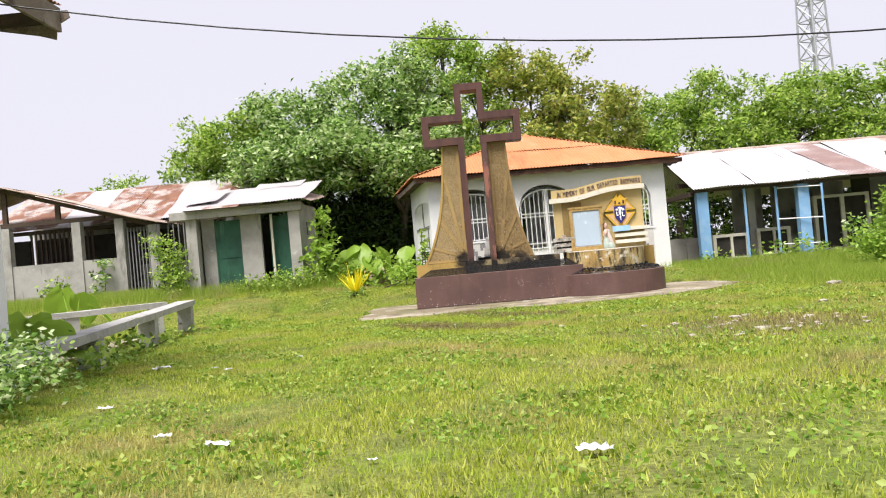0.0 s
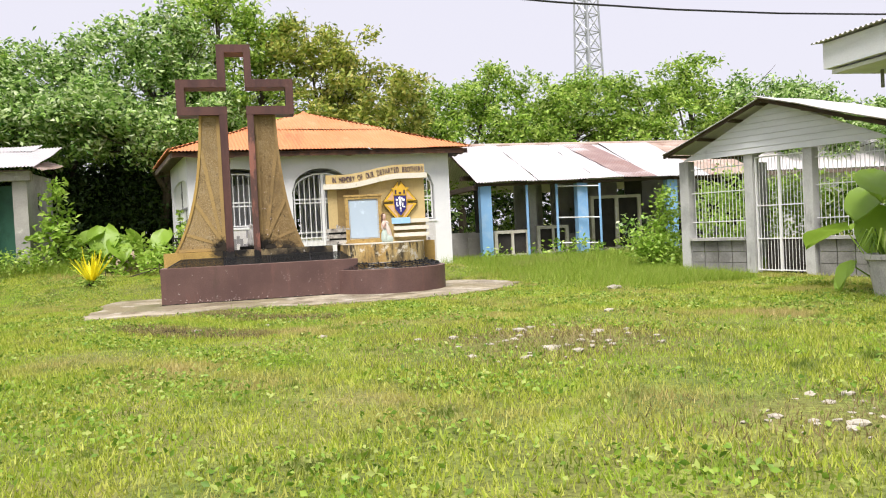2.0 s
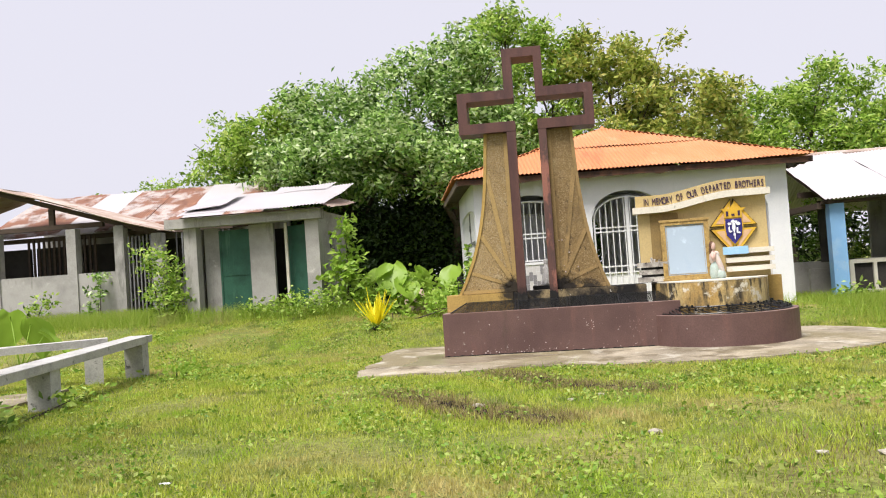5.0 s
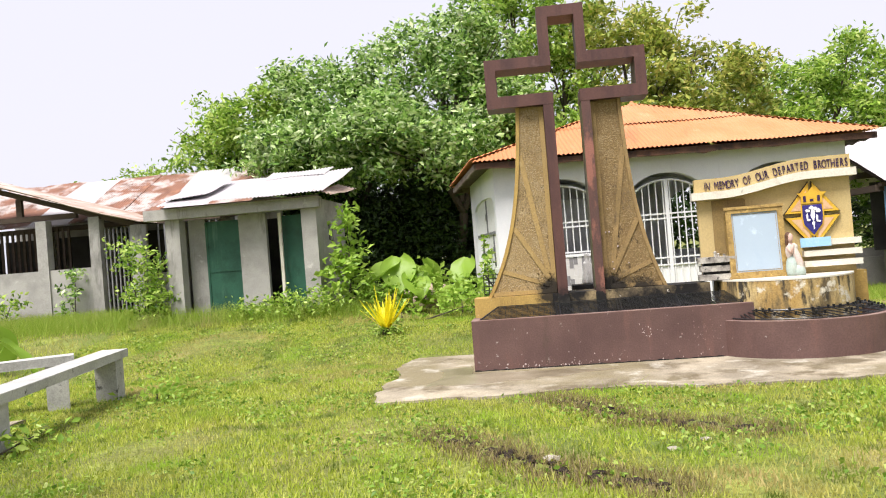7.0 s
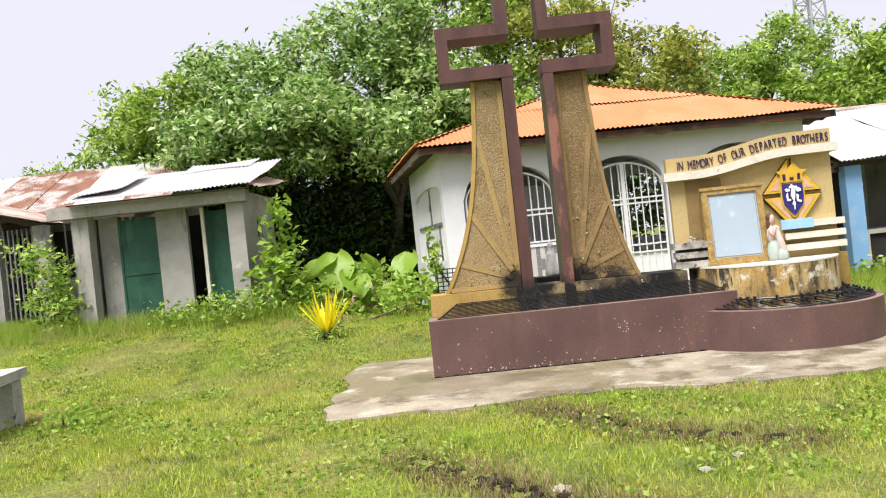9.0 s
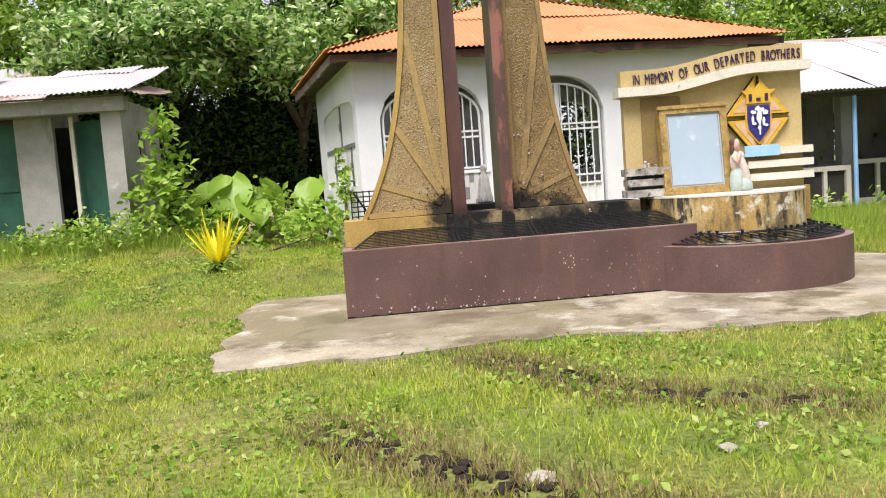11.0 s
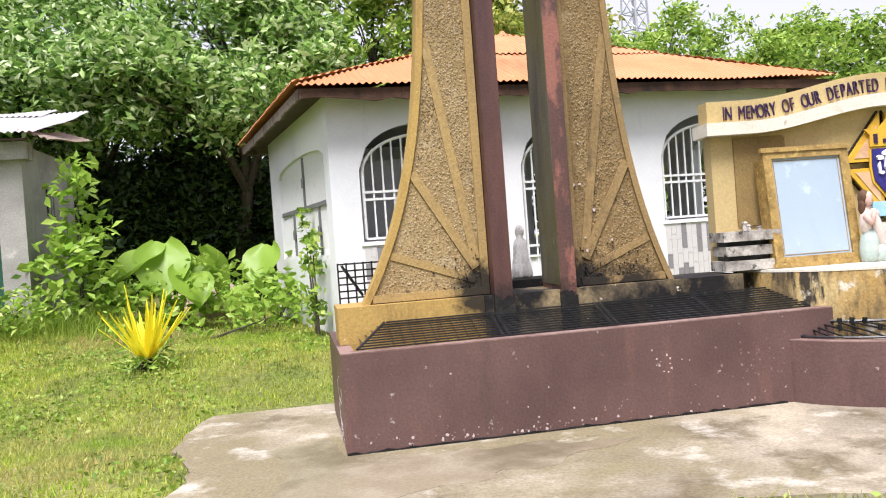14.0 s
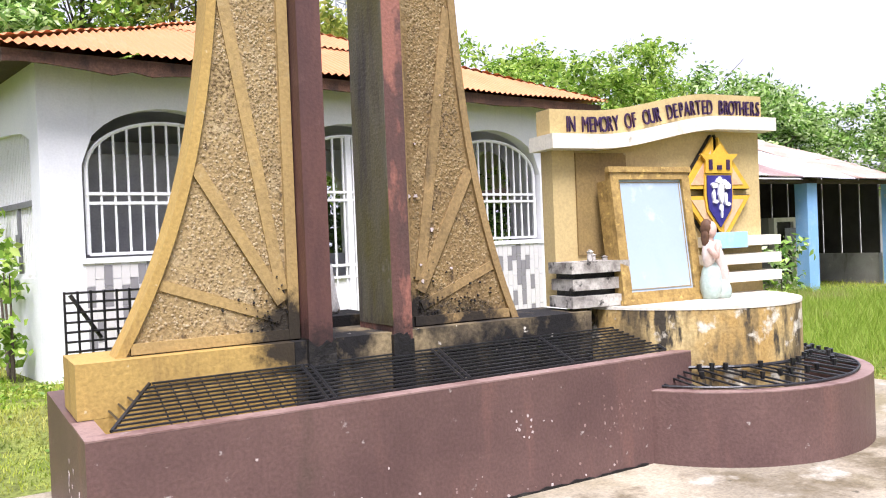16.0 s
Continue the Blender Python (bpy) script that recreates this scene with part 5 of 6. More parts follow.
sheet("roof_sheet", (-0.5, -0.4, 2.6), (9, 0, 0), (0, 3.4, 1.7), m_zinc, fh, "white corrugated sheet", seed=52)
part("fascia", boxes((-0.5, 8.5, -0.4, -0.36, 2.42, 2.57)), m_fascia, fh)

# ---- the barred gate shed ----
gx = 9.65
gt = thing("barred_shed", "grey block shed with white bars and a sheet gable", "shed")
gt.matrix_basis = Matrix.Translation((gx, 0.1, 0)) @ pose(0, 0, 0, 0, 0, 19) @ Matrix.Diagonal((1, 0.735, 1, 1)) @ Matrix.Translation((0, -0.1, 0))
for y0, y1 in ((-0.12, 0.2), (-2.08, -1.8), (-3.64, -3.38), (-5.7, -5.4)):
    part("post", boxes((0.02, 0.2, y0 + 0.02, y1 - 0.02, -0.1, 2.12)), m_whitewash, gt, "whitewashed grey post", bevel=0.015)
for y0, y1 in ((-1.8, -0.12), (-5.4, -3.64)):
    part("sill", boxes((-0.03, 0.2, y0, y1, 0.6, 0.65)), m_bench, gt, bevel=0.01)
    n = int((y1 - y0) / 0.1)
    for k in range(1, n):
        y = y0 + (y1 - y0) * k / n
        part("bar", rod(bmesh.new(), (0.1, y, 0.65), (0.1, y, 2.12), 0.0065, 5), m_grille, gt, "white bar")
    for z in (0.95, 1.5, 1.95):
        part("rail", boxes((0.09, 0.112, y0, y1, z - 0.008, z + 0.008)), m_grille, gt, "white rail")
gate = thing("gate", "", "")
gate.parent = gt
part("kick_panel", boxes((0.3, 0.32, -3.36, -2.1, -0.05, 0.62)), m_dark, gate, "dark sheet behind the lower bars")
for y0, y1 in ((-3.36, -2.745), (-2.715, -2.1)):
    for y in (y0, y1):
        part("stile", boxes((0.06, 0.1, y - 0.014, y + 0.014, 0.05, 2.06)), m_grille, gate)
    for z in (0.07, 0.62, 1.2, 2.05):
        part("rail", boxes((0.062, 0.098, y0, y1, z - 0.01, z + 0.01)), m_grille, gate)
    for k in range(1, 7):
        y = y0 + (y1 - y0) * k / 7
        part("bar", rod(bmesh.new(), (0.08, y, 0.06), (0.08, y, 2.05), 0.0065, 5), m_grille, gate)
# gable boards
for k in range(8):
    z0 = 2.125 + 0.105 * k
    half = 2.95 * (1 - (z0 - 2.05) / 0.93)
    if half > 0.2:
        h2 = max(0.05, 2.95 * (1 - (z0 + 0.1 - 2.05) / 0.93))
        bm = bmesh.new()
        c = -2.72
        hexa(bm, [(-0.024, c - half, z0), (0.03, c - half, z0), (0.03, c + half, z0), (-0.024, c + half, z0), (-0.012, c - h2, z0 + 0.102), (0.03, c - h2, z0 + 0.102), (0.03, c + h2, z0 + 0.102), (-0.012, c + h2, z0 + 0.102)])
        part("gable_board", bm, m_siding, gt, "grey-white lap board")
sheet("roof_sheet", (-0.34, 0.36, 2.27), (2.9, 0, 0), (0, -2.96, 0.75), m_zinc, gt, "zinc sheet", sag=0.03)
sheet("roof_sheet", (2.55, -6.05, 2.26), (-3.0, 0, 0), (0, 3.5, 0.8), m_zinc, gt, "zinc sheet", sag=0.03)
for ya, yb, za, zb3 in ((0.34, -2.6, 2.2, 2.96), (-6.0, -2.6, 2.16, 2.97)):
    bm = bmesh.new()
    hexa(bm, [(-0.28, ya, za), (-0.22, ya, za), (-0.22, yb, zb3), (-0.28, yb, zb3), (-0.28, ya, za + 0.06), (-0.22, ya, za + 0.06), (-0.22, yb, zb3 + 0.06), (-0.28, yb, zb3 + 0.06)])
    part("barge_board", bm, m_wood, gt, "dark timber edge")
for s in (0.1, 0.4, 0.7, 0.95):
    for ya in (0.55, -5.95):
        y = ya + (-2.65 - ya) * s
        z = 2.13 + 0.84 * s
        part("purlin", boxes((-0.215, 2.5, y - 0.03, y + 0.03, z - 0.01, z + 0.045)), m_wood, gt)
for x in (2.4,):
    for y in (0.1, -5.5):
        part("post", boxes((x - 0.12, x + 0.12, y - 0.12, y + 0.12, -0.1, 2.12)), m_concrete, gt)
part("side_wall", boxes((0.24, 5.3, -5.6, -5.48, -0.1, 0.7)), m_block, gt)

# ---- the house whose eave hangs in from above ----
eh = thing("eave_house", "white house with deep boxed eaves", "house")
part("wall", boxes((9.4, 15, -14, -7.6, -0.1, 2.62)), m_house, eh, "white painted wall")
part("soffit", boxes((8.05, 15.6, -14.5, -6.1, 2.62, 2.66)), m_siding, eh, "pale soffit board")
part("fascia", boxes((7.98, 8.04, -14.5, -6.05, 2.68, 2.97)), m_siding, eh, "pale grey fascia", bevel=0.01)
part("fascia", boxes((8.05, 15.6, -6.09, -6.03, 2.68, 2.97)), m_siding, eh, "pale grey fascia", bevel=0.01)
sheet("roof_sheet", (7.9, -14.6, 2.99), (0, 8.65, 0), (3.9, 0, 0.3), m_zinc, eh, "zinc sheet")
part("lamp_bracket", rod(bmesh.new(), (8.5, -6.35, 2.62), (8.5, -6.35, 2.42), 0.02, 6), m_greymetal, eh)


# ---- trees and plants ----
def leaf_arrays(centres, size, rng, droop=0.3, slim=0.42):
    """Folded leaves at the centres, turned at random: four corners and a raised rib each."""
    n = len(centres)
    d = rng.normal(size=(n, 3))
    d[:, 2] = d[:, 2] * 0.6 - droop
    d /= np.linalg.norm(d, axis=1, keepdims=True)
    side = np.cross(d, rng.normal(size=(n, 3)) * 0.6 + np.array([0, 0, 0.45]))
    side /= np.linalg.norm(side, axis=1, keepdims=True) + 1e-6
    up = np.cross(side, d)
    s = (size * rng.uniform(0.6, 1.3, n))[:, None]
    base, tip = centres - d * s * 0.5, centres + d * s * 0.5 - up * s * 0.08
    left, right = centres + side * s * slim * 0.5 + up * s * 0.06, centres - side * s * slim * 0.5 + up * s * 0.06
    v = np.stack([base, left, tip, right], 1).reshape(-1, 3)
    i = 4 * np.arange(n)
    f = np.concatenate([np.stack([i, i + 1, i + 2], 1), np.stack([i, i + 2, i + 3], 1)])
    return v, f


def clumped(blobs, per, rng, clump=30, spread=0.3, shell=0.55, gaps=0.0):
    """Points in clumps on and inside ellipsoids (x, y, z, rx, ry, rz); fewer clumps leave gaps."""
    out = []
    for x, y, z, rx, ry, rz in blobs:
        n = max(4, int(per * (rx * ry + rx * rz + ry * rz) / 3))
        d = rng.normal(size=(n, 3))
        d /= np.linalg.norm(d, axis=1, keepdims=True)
        r = shell + (1.06 - shell) * rng.random(n) ** 0.6
        if gaps:
            r *= np.where(rng.random(n) < 0.16, rng.uniform(1.05, 1.32, n), 1.0)
        c = np.array([x, y, z]) + d * r[:, None] * np.array([rx, ry, rz])
        if gaps:
            hollow = np.sin(2.7 * c[:, 0] + 1.1 * c[:, 2]) * np.sin(2.3 * c[:, 2] + 0.9 * c[:, 1] + x) + 0.5 * np.sin(4.9 * c[:, 0] - 3.1 * c[:, 2])
            c = c[hollow > -gaps]
            n = len(c)
        p = np.repeat(c, clump, 0) + rng.normal(size=(n * clump, 3)) * spread * np.array([1, 1, 0.7])
        out.append(p)
    return np.concatenate(out)


def tree(label, x, y, blobs, material, seed, leaf=0.2, per=9, trunk=0.2):
    rng = np.random.default_rng(seed)
    base = height(x, y)
    t = thing("tree", label, "tree", (x, y, base), group="trees behind the houses")
    bm = bmesh.new()
    crown_z = min(b[2] for b in blobs)
    fork = Vector((rng.normal() * 0.2, rng.normal() * 0.2, max(1.4, crown_z * 0.55)))
    rod(bm, (0, 0, -0.2), (fork * 0.5), trunk, 9, trunk * 0.82)
    rod(bm, fork * 0.5, fork, trunk * 0.82, 9, trunk * 0.68)
    for b in blobs:
        c = Vector(b[:3])
        mid = fork.lerp(c, 0.5) + Vector((rng.normal() * 0.3, rng.normal() * 0.3, 0.2))
        rod(bm, fork, mid, trunk * 0.5, 6, trunk * 0.3)
        rod(bm, mid, c + Vector((0, 0, b[5] * 0.5)), trunk * 0.3, 5, trunk * 0.08)
        for k in range(4):
            e = c + Vector((rng.normal() * b[3] * 0.6, rng.normal() * b[4] * 0.6, rng.normal() * b[5] * 0.5))
            rod(bm, mid, e, trunk * 0.16, 4, trunk * 0.04)
    part("trunk", bm, m_bark, t)
    p = clumped(blobs, per * 3.6, rng, 84, 0.22, 0.45, 0.25)
    keep = p[:, 2] > 0.7
    v, f = leaf_arrays(p[keep], leaf, rng)
    raw("crown", v, f, material, t)
    return t


DARK = "broad dark green tree with a dense leafy crown"
FRESH = "fresh green tree with an airy crown"
WARM = "tree with a yellowing olive green crown"
tree(DARK, -7.6, 14.5, [(0, 0, 4.3, 2.0, 1.8, 1.7), (-1.2, 0.3, 5.4, 1.1, 1.2, 1.0), (1.4, -0.3, 3.9, 1.6, 1.5, 1.4), (-1.8, 0, 3.4, 1.4, 1.4, 1.3), (1.2, 0, 6.0, 0.9, 0.9, 1.0)], m_leaf_mid, 11, per=10)
tree(DARK, -4.4, 14.0, [(0, 0, 4.6, 2.2, 2.0, 1.8), (-1.0, -0.6, 5.8, 1.2, 1.2, 1.1), (1.3, -1.6, 4.3, 1.7, 1.6, 1.2), (-1.4, -1.4, 4.0, 1.5, 1.4, 1.1), (0.4, 0, 6.6, 0.7, 0.7, 0.7), (-0.2, -2.4, 4.2, 1.6, 1.2, 0.9)], m_leaf_dark, 12, per=11)
tree(DARK, -1.4, 13.4, [(0, 0, 5.0, 2.2, 2.0, 1.9), (0.6, -0.6, 6.6, 1.5, 1.4, 1.3), (-1.3, -1.8, 4.4, 1.7, 1.6, 1.2), (1.3, -1.4, 4.4, 1.6, 1.5, 1.2), (-0.4, -2.6, 4.1, 1.5, 1.0, 0.9), (-0.8, 0, 6.9, 0.9, 0.9, 0.9)], m_leaf_dark, 13, per=11)
tree(FRESH, 1.3, 14.6, [(0, 0, 6.0, 2.0, 1.8, 1.9), (-0.9, 0, 7.9, 1.1, 1.1, 1.2), (0.9, 0, 7.7, 1.0, 1.0, 1.0), (0, -1, 4.0, 2.0, 1.5, 1.6), (-0.6, 0, 8.9, 0.5, 0.5, 0.6)], m_leaf_mid, 14, per=9)
tree(WARM, 4.3, 14.2, [(0, 0, 5.8, 1.9, 1.7, 1.7), (-0.6, 0, 7.2, 1.2, 1.2, 1.0), (1.5, -0.4, 5.6, 1.6, 1.4, 1.5), (2.2, 0, 4.6, 1.4, 1.3, 1.3), (0, -1, 4.0, 1.9, 1.4, 1.4)], m_leaf_warm, 15, per=9)
tree(FRESH, 9.6, 16.5, [(0, 0, 4.4, 2.3, 2.0, 1.9), (1.3, 0, 5.9, 1.4, 1.3, 1.2), (-1.4, 0, 4.6, 1.4, 1.3, 1.3), (2.4, -0.4, 4.2, 1.7, 1.5, 1.6)], m_leaf_mid, 16, per=9)
tree(FRESH, 13.8, 16.0, [(0, 0, 4.3, 2.3, 2.0, 1.9), (-0.8, 0, 5.7, 1.3, 1.3, 1.2), (1.4, 0, 5.5, 1.5, 1.3, 1.3), (2.4, -0.4, 3.9, 1.7, 1.5, 1.5)], m_leaf_mid, 17, per=9)
tree(FRESH, 18.4, 15.5, [(0, 0, 4.6, 2.4, 2.0, 2.0), (0.4, 0, 6.2, 1.4, 1.3, 1.1), (-1.8, 0, 5.2, 1.3, 1.3, 1.3), (2.4, 0, 4.3, 1.9, 1.6, 1.6)], m_leaf_mid, 18, per=9)
tree(DARK, 23.0, 14.5, [(0, 0, 4.2, 2.6, 2.0, 1.8), (-1.4, 0, 5.2, 1.5, 1.3, 1.1), (2.4, 0, 3.6, 2.0, 1.6, 1.5), (1.0, 0, 5.0, 1.3, 1.2, 1.0)], m_leaf_dark, 19, per=9)
tree(DARK, 28.0, 12.0, [(0, 0, 3.8, 2.6, 2.0, 1.8), (-1.6, 0, 4.5, 1.6, 1.3, 1.2), (2.2, 0, 3.4, 1.9, 1.6, 1.5)], m_leaf_dark, 20, per=8)
tree(FRESH, -15.0, 22.0, [(0, 0, 4.4, 1.3, 1.3, 1.2), (1.2, 0, 3.6, 1.2, 1.2, 1.0)], m_leaf_mid, 21, per=5)
tree(FRESH, -18.5, 24.0, [(0, 0, 4.0, 1.8, 1.3, 1.2), (1.6, 0, 3.4, 1.2, 1.2, 1.0)], m_leaf_mid, 22, per=5)


def woods():
    """The joined thicket behind the trees, its leaf colour darkened for shade."""
    rng = np.random.default_rng(31)
    blobs = []
    for k in range(66):
        x = -11 + k * 1.0
        blobs.append((x, 19.5 + rng.normal() * 0.8, 1.2 + rng.random() * 2.6, 1.5, 1.2, 1.6))
    for k in range(16):
        blobs.append((-7.5 + k * 0.75, 17.3 + rng.normal() * 0.5, 1.4 + rng.random() * 2.2, 1.2, 0.9, 1.5))
    p = clumped(blobs, 13, rng, 34, 0.26, 0.3)
    p = p[p[:, 2] > 0.2]
    v, f = leaf_arrays(p, 0.3, rng)
    tagged(raw("thicket", v, f, m_leaf_shade), "dense thicket behind the houses, leaf colour darkened for shade", "thicket", kind="stuff")


woods()


def undergrowth():
    """Shrubs added close under the trees, coloured dark to stand for shade."""
    rng = np.random.default_rng(33)
    blobs = []
    for k in range(34):
        x = -8.2 + k * 0.3
        blobs.append((x, 13.4 + rng.normal() * 0.5, 0.5 + rng.random() * 2.6, 0.8, 0.7, 1.1))
    p = clumped(blobs, 60, rng, 30, 0.2, 0.3)
    p = p[p[:, 2] > 0.35]
    v, f = leaf_arrays(p, 0.2, rng)
    tagged(raw("undergrowth", v, f, m_leaf_shade), "added undergrowth whose dark leaf colour stands for shade beneath the trees", "undergrowth", kind="stuff")


undergrowth()


def bush(name, label, x, y, blobs, material, seed, leaf=0.14, per=16, slim=0.5, clump=22, spread=0.12):
    rng = np.random.default_rng(seed)
    t = thing(name, label, "shrub", (x, y, height(x, y)))
    bm = bmesh.new()
    for b in blobs:
        rod(bm, (b[0] * 0.3, b[1] * 0.3, -0.05), b[:3], 0.018, 5, 0.006)
    part("stem", bm, m_bark, t)
    p = clumped(blobs, per, rng, clump, spread, 0.3)
    v, f = leaf_arrays(p[p[:, 2] > 0.02], leaf, rng, 0.1, slim)
    raw("foliage", v, f, material, t)


WEED = "leafy green weeds growing beside the shed"
bush("tall_weed", "tall bright green weed by the shed corner", -2.75, 5.6, [(0, 0, 0.5, 0.55, 0.45, 0.5), (0.05, 0, 1.15, 0.34, 0.3, 0.45), (0.05, 0, 1.7, 0.18, 0.18, 0.4)], m_leaf_lime, 41, 0.17, 90)
bush("weeds", WEED, -3.5, 5.0, [(0, 0, 0.25, 0.7, 0.4, 0.35), (-0.8, 0, 0.2, 0.5, 0.35, 0.25)], m_leaf_mid, 42, 0.1, 120)
bush("weeds", WEED, -2.0, 6.0, [(0, 0, 0.35, 0.7, 0.6, 0.5), (0.8, 0.2, 0.35, 0.6, 0.6, 0.45)], m_leaf_lime, 43, 0.15, 45)
bush("weeds", "leafy green weeds growing beside the white house", -0.6, 5.6, [(0, 0, 0.3, 0.5, 0.5, 0.45), (0.35, 0.6, 0.4, 0.4, 0.5, 0.5)], m_leaf_lime, 44, 0.15, 45)
bush("weeds", "low weeds at the foot of the bank", -1.6, 4.6, [(0, 0, 0.15, 0.9, 0.4, 0.25), (1.1, 0.3, 0.15, 0.6, 0.4, 0.25)], m_leaf_lime, 45, 0.11, 45)
bush("weeds", "tall weeds growing against the barred bay", -6.9, 5.6, [(0, 0, 0.5, 0.5, 0.4, 0.55), (0.1, 0, 1.1, 0.4, 0.35, 0.5), (-0.3, 0, 1.4, 0.25, 0.25, 0.35), (0.45, -0.2, 0.4, 0.3, 0.3, 0.4)], m_leaf_mid, 46, 0.11, 130)
bush("weeds", "dark creeper on the low wall", -9.7, 7.7, [(0, 0, 0.5, 0.22, 0.2, 0.5), (0.1, 0, 1.0, 0.18, 0.15, 0.35)], m_leaf_dark, 47, 0.14, 70)
bush("weeds", "loose weeds in front of the low wall", -11.3, 7.2, [(0, 0, 0.35, 0.6, 0.3, 0.4), (0.5, 0, 0.7, 0.35, 0.25, 0.3)], m_leaf_mid, 48, 0.13, 25)
bush("shrub", "bright green shrub beside the barred shed", 9.62, 0.95, [(0, 0, 0.35, 0.42, 0.5, 0.38), (0.15, 0.1, 0.85, 0.26, 0.3, 0.4), (0.2, 0.1, 1.35, 0.18, 0.2, 0.36), (-0.3, 0.2, 0.6, 0.24, 0.3, 0.25)], m_leaf_lime, 49, 0.1, 300)
bush("shrub", "shaded leafy shrub behind the grave shed", 7.9, 10.2, [(0, 0, 1.2, 1.3, 0.7, 1.2), (1.4, 0, 1.3, 1.0, 0.7, 1.3)], m_leaf_dark, 60, 0.16, 40)
bush("shrub", "leafy shrub growing behind the barred shed", 12.4, 2.6, [(0, 0, 0.8, 1.0, 0.9, 0.8), (0.2, 0.3, 1.5, 0.8, 0.7, 0.5)], m_leaf_lime, 50, 0.13, 95)
bush("shrub", "leafy shrub growing behind the barred shed", 12.6, 0.6, [(0, 0, 0.8, 0.9, 0.9, 0.8), (0.2, 0.3, 1.5, 0.7, 0.7, 0.45)], m_leaf_lime, 59, 0.13, 95)
bush("shrub", "leafy shrub growing inside the barred shed", 13.2, -0.6, [(0, 0, 0.8, 0.9, 0.9, 0.8), (0.2, 0.3, 1.4, 0.6, 0.6, 0.4)], m_leaf_mid, 51, 0.13, 95)
bush("shrub", "leafy shrub behind the grave shed", 9.9, 9.2, [(0, 0, 0.9, 1.1, 0.6, 0.9), (1.2, 0, 1.0, 0.8, 0.6, 0.9)], m_leaf_mid, 52, 0.16, 25)
bush("weeds", "green weeds at the foot of the grave shed", 8.9, 4.7, [(0, 0, 0.2, 1.0, 0.3, 0.3), (1.4, 0, 0.25, 0.7, 0.3, 0.35), (-1.4, 0, 0.15, 0.6, 0.25, 0.22)], m_leaf_mid, 53, 0.12, 45)
bush("weeds", "tall green weeds at the foot of the grave shed", 10.9, 4.9, [(0, 0, 0.45, 0.45, 0.3, 0.5), (0.5, 0.2, 0.6, 0.3, 0.3, 0.5)], m_leaf_dark, 54, 0.13, 40)
bush("hedge_bush", "dense dark green clipped bush at the lawn's edge", -3.0, -9.0, [(0, 0, 0.36, 0.55, 0.6, 0.36), (-0.4, 0.4, 0.4, 0.45, 0.5, 0.36), (0.1, -0.5, 0.3, 0.45, 0.4, 0.3)], m_leaf_dark, 55, 0.07, 190, 0.5, 26, 0.09)
bush("weeds", "leafy weeds under the concrete bench", -3.9, -4.6, [(0, 0, 0.12, 0.5, 0.5, 0.18), (0.1, 1.8, 0.1, 0.35, 0.4, 0.14), (0.5, -1.9, 0.15, 0.5, 0.5, 0.2)], m_leaf_mid, 56, 0.1, 80)
bush("weeds", "small weeds at the bench end", -3.7, -0.6, [(0, 0, 0.1, 0.25, 0.25, 0.15), (0.2, -0.1, 0.08, 0.2, 0.2, 0.1)], m_leaf_lime, 57, 0.09, 120)
bush("weeds", "low green tuft under the yellow plant", -1.6, 3.05, [(0, 0, 0.06, 0.26, 0.26, 0.09)], m_leaf_mid, 61, 0.1, 500, 0.3, 10, 0.06)
bush("climber", "thin climber on the white house wall", 0.02, 4.3, [(0, 0, 0.45, 0.1, 0.16, 0.4), (-0.02, 0.35, 0.9, 0.07, 0.14, 0.4), (-0.05, 0.8, 1.1, 0.06, 0.1, 0.5), (0, -0.1, 0.9, 0.05, 0.1, 0.25)], m_leaf_mid, 58, 0.1, 260, 0.6, 10, 0.05)


def broad_leaf(bm, base, top, turn, lean, length, width):
    """A stalk with one large cupped leaf."""
    base, top = Vector(base), Vector(top)
    rod(bm, base, top, 0.014, 5, 0.008)
    m = Matrix.Translation(top) @ pose(0, 0, 0, 0, 0, turn) @ pose(0, 0, 0, lean, 0, 0)
    rows, cols, grid = 8, 4, []
    for i in range(rows + 1):
        s = i / rows
        w = width * 0.5 * (math.sin(math.pi * min(1, s * 0.93 + 0.07)) ** 0.7)
        line = []
        for j in range(-cols, cols + 1):
            c = j / cols
            line.append(bm.verts.new(m @ Vector((w * c, length * (s - 0.15), 0.12 * width * c * c - 0.35 * length * s * s + 0.02 * math.sin(9 * s + 5 * c)))))
        grid.append(line)
    for a, b in zip(grid, grid[1:]):
        for j in range(2 * cols):
            bm.faces.new((a[j], a[j + 1], b[j + 1], b[j]))


def broad_plant(label, x, y, leaves, material, seed, group=""):
    rng = random.Random(seed)
    t = thing("broad_leaved_plant", label, "plant", (x, y, height(x, y)), group=group)
    for h, spread, size in leaves:
        a = rng.uniform(0, math.tau)
        bm = bmesh.new()
        broad_leaf(bm, (0, 0, 0), (spread * math.cos(a), spread * math.sin(a), h), math.degrees(a) - 90, rng.uniform(-55, 5), size, size * 0.85)
        part("leaf", bm, material, t, shade=True)


broad_plant("low clump of large heart-shaped green leaves", -1.9, 6.6, [(0.8, 0.3, 0.8), (1.0, 0.35, 0.85), (0.7, 0.5, 0.75), (0.95, 0.2, 0.8), (0.9, 0.6, 0.8), (0.7, 0.6, 0.7)], m_leaf_lime, 1)
broad_plant("low clump of large heart-shaped green leaves", -0.45, 7.0, [(0.9, 0.3, 0.75), (0.85, 0.4, 0.7), (0.6, 0.45, 0.65), (1.0, 0.2, 0.7), (0.5, 0.45, 0.6)], m_leaf_lime, 2)
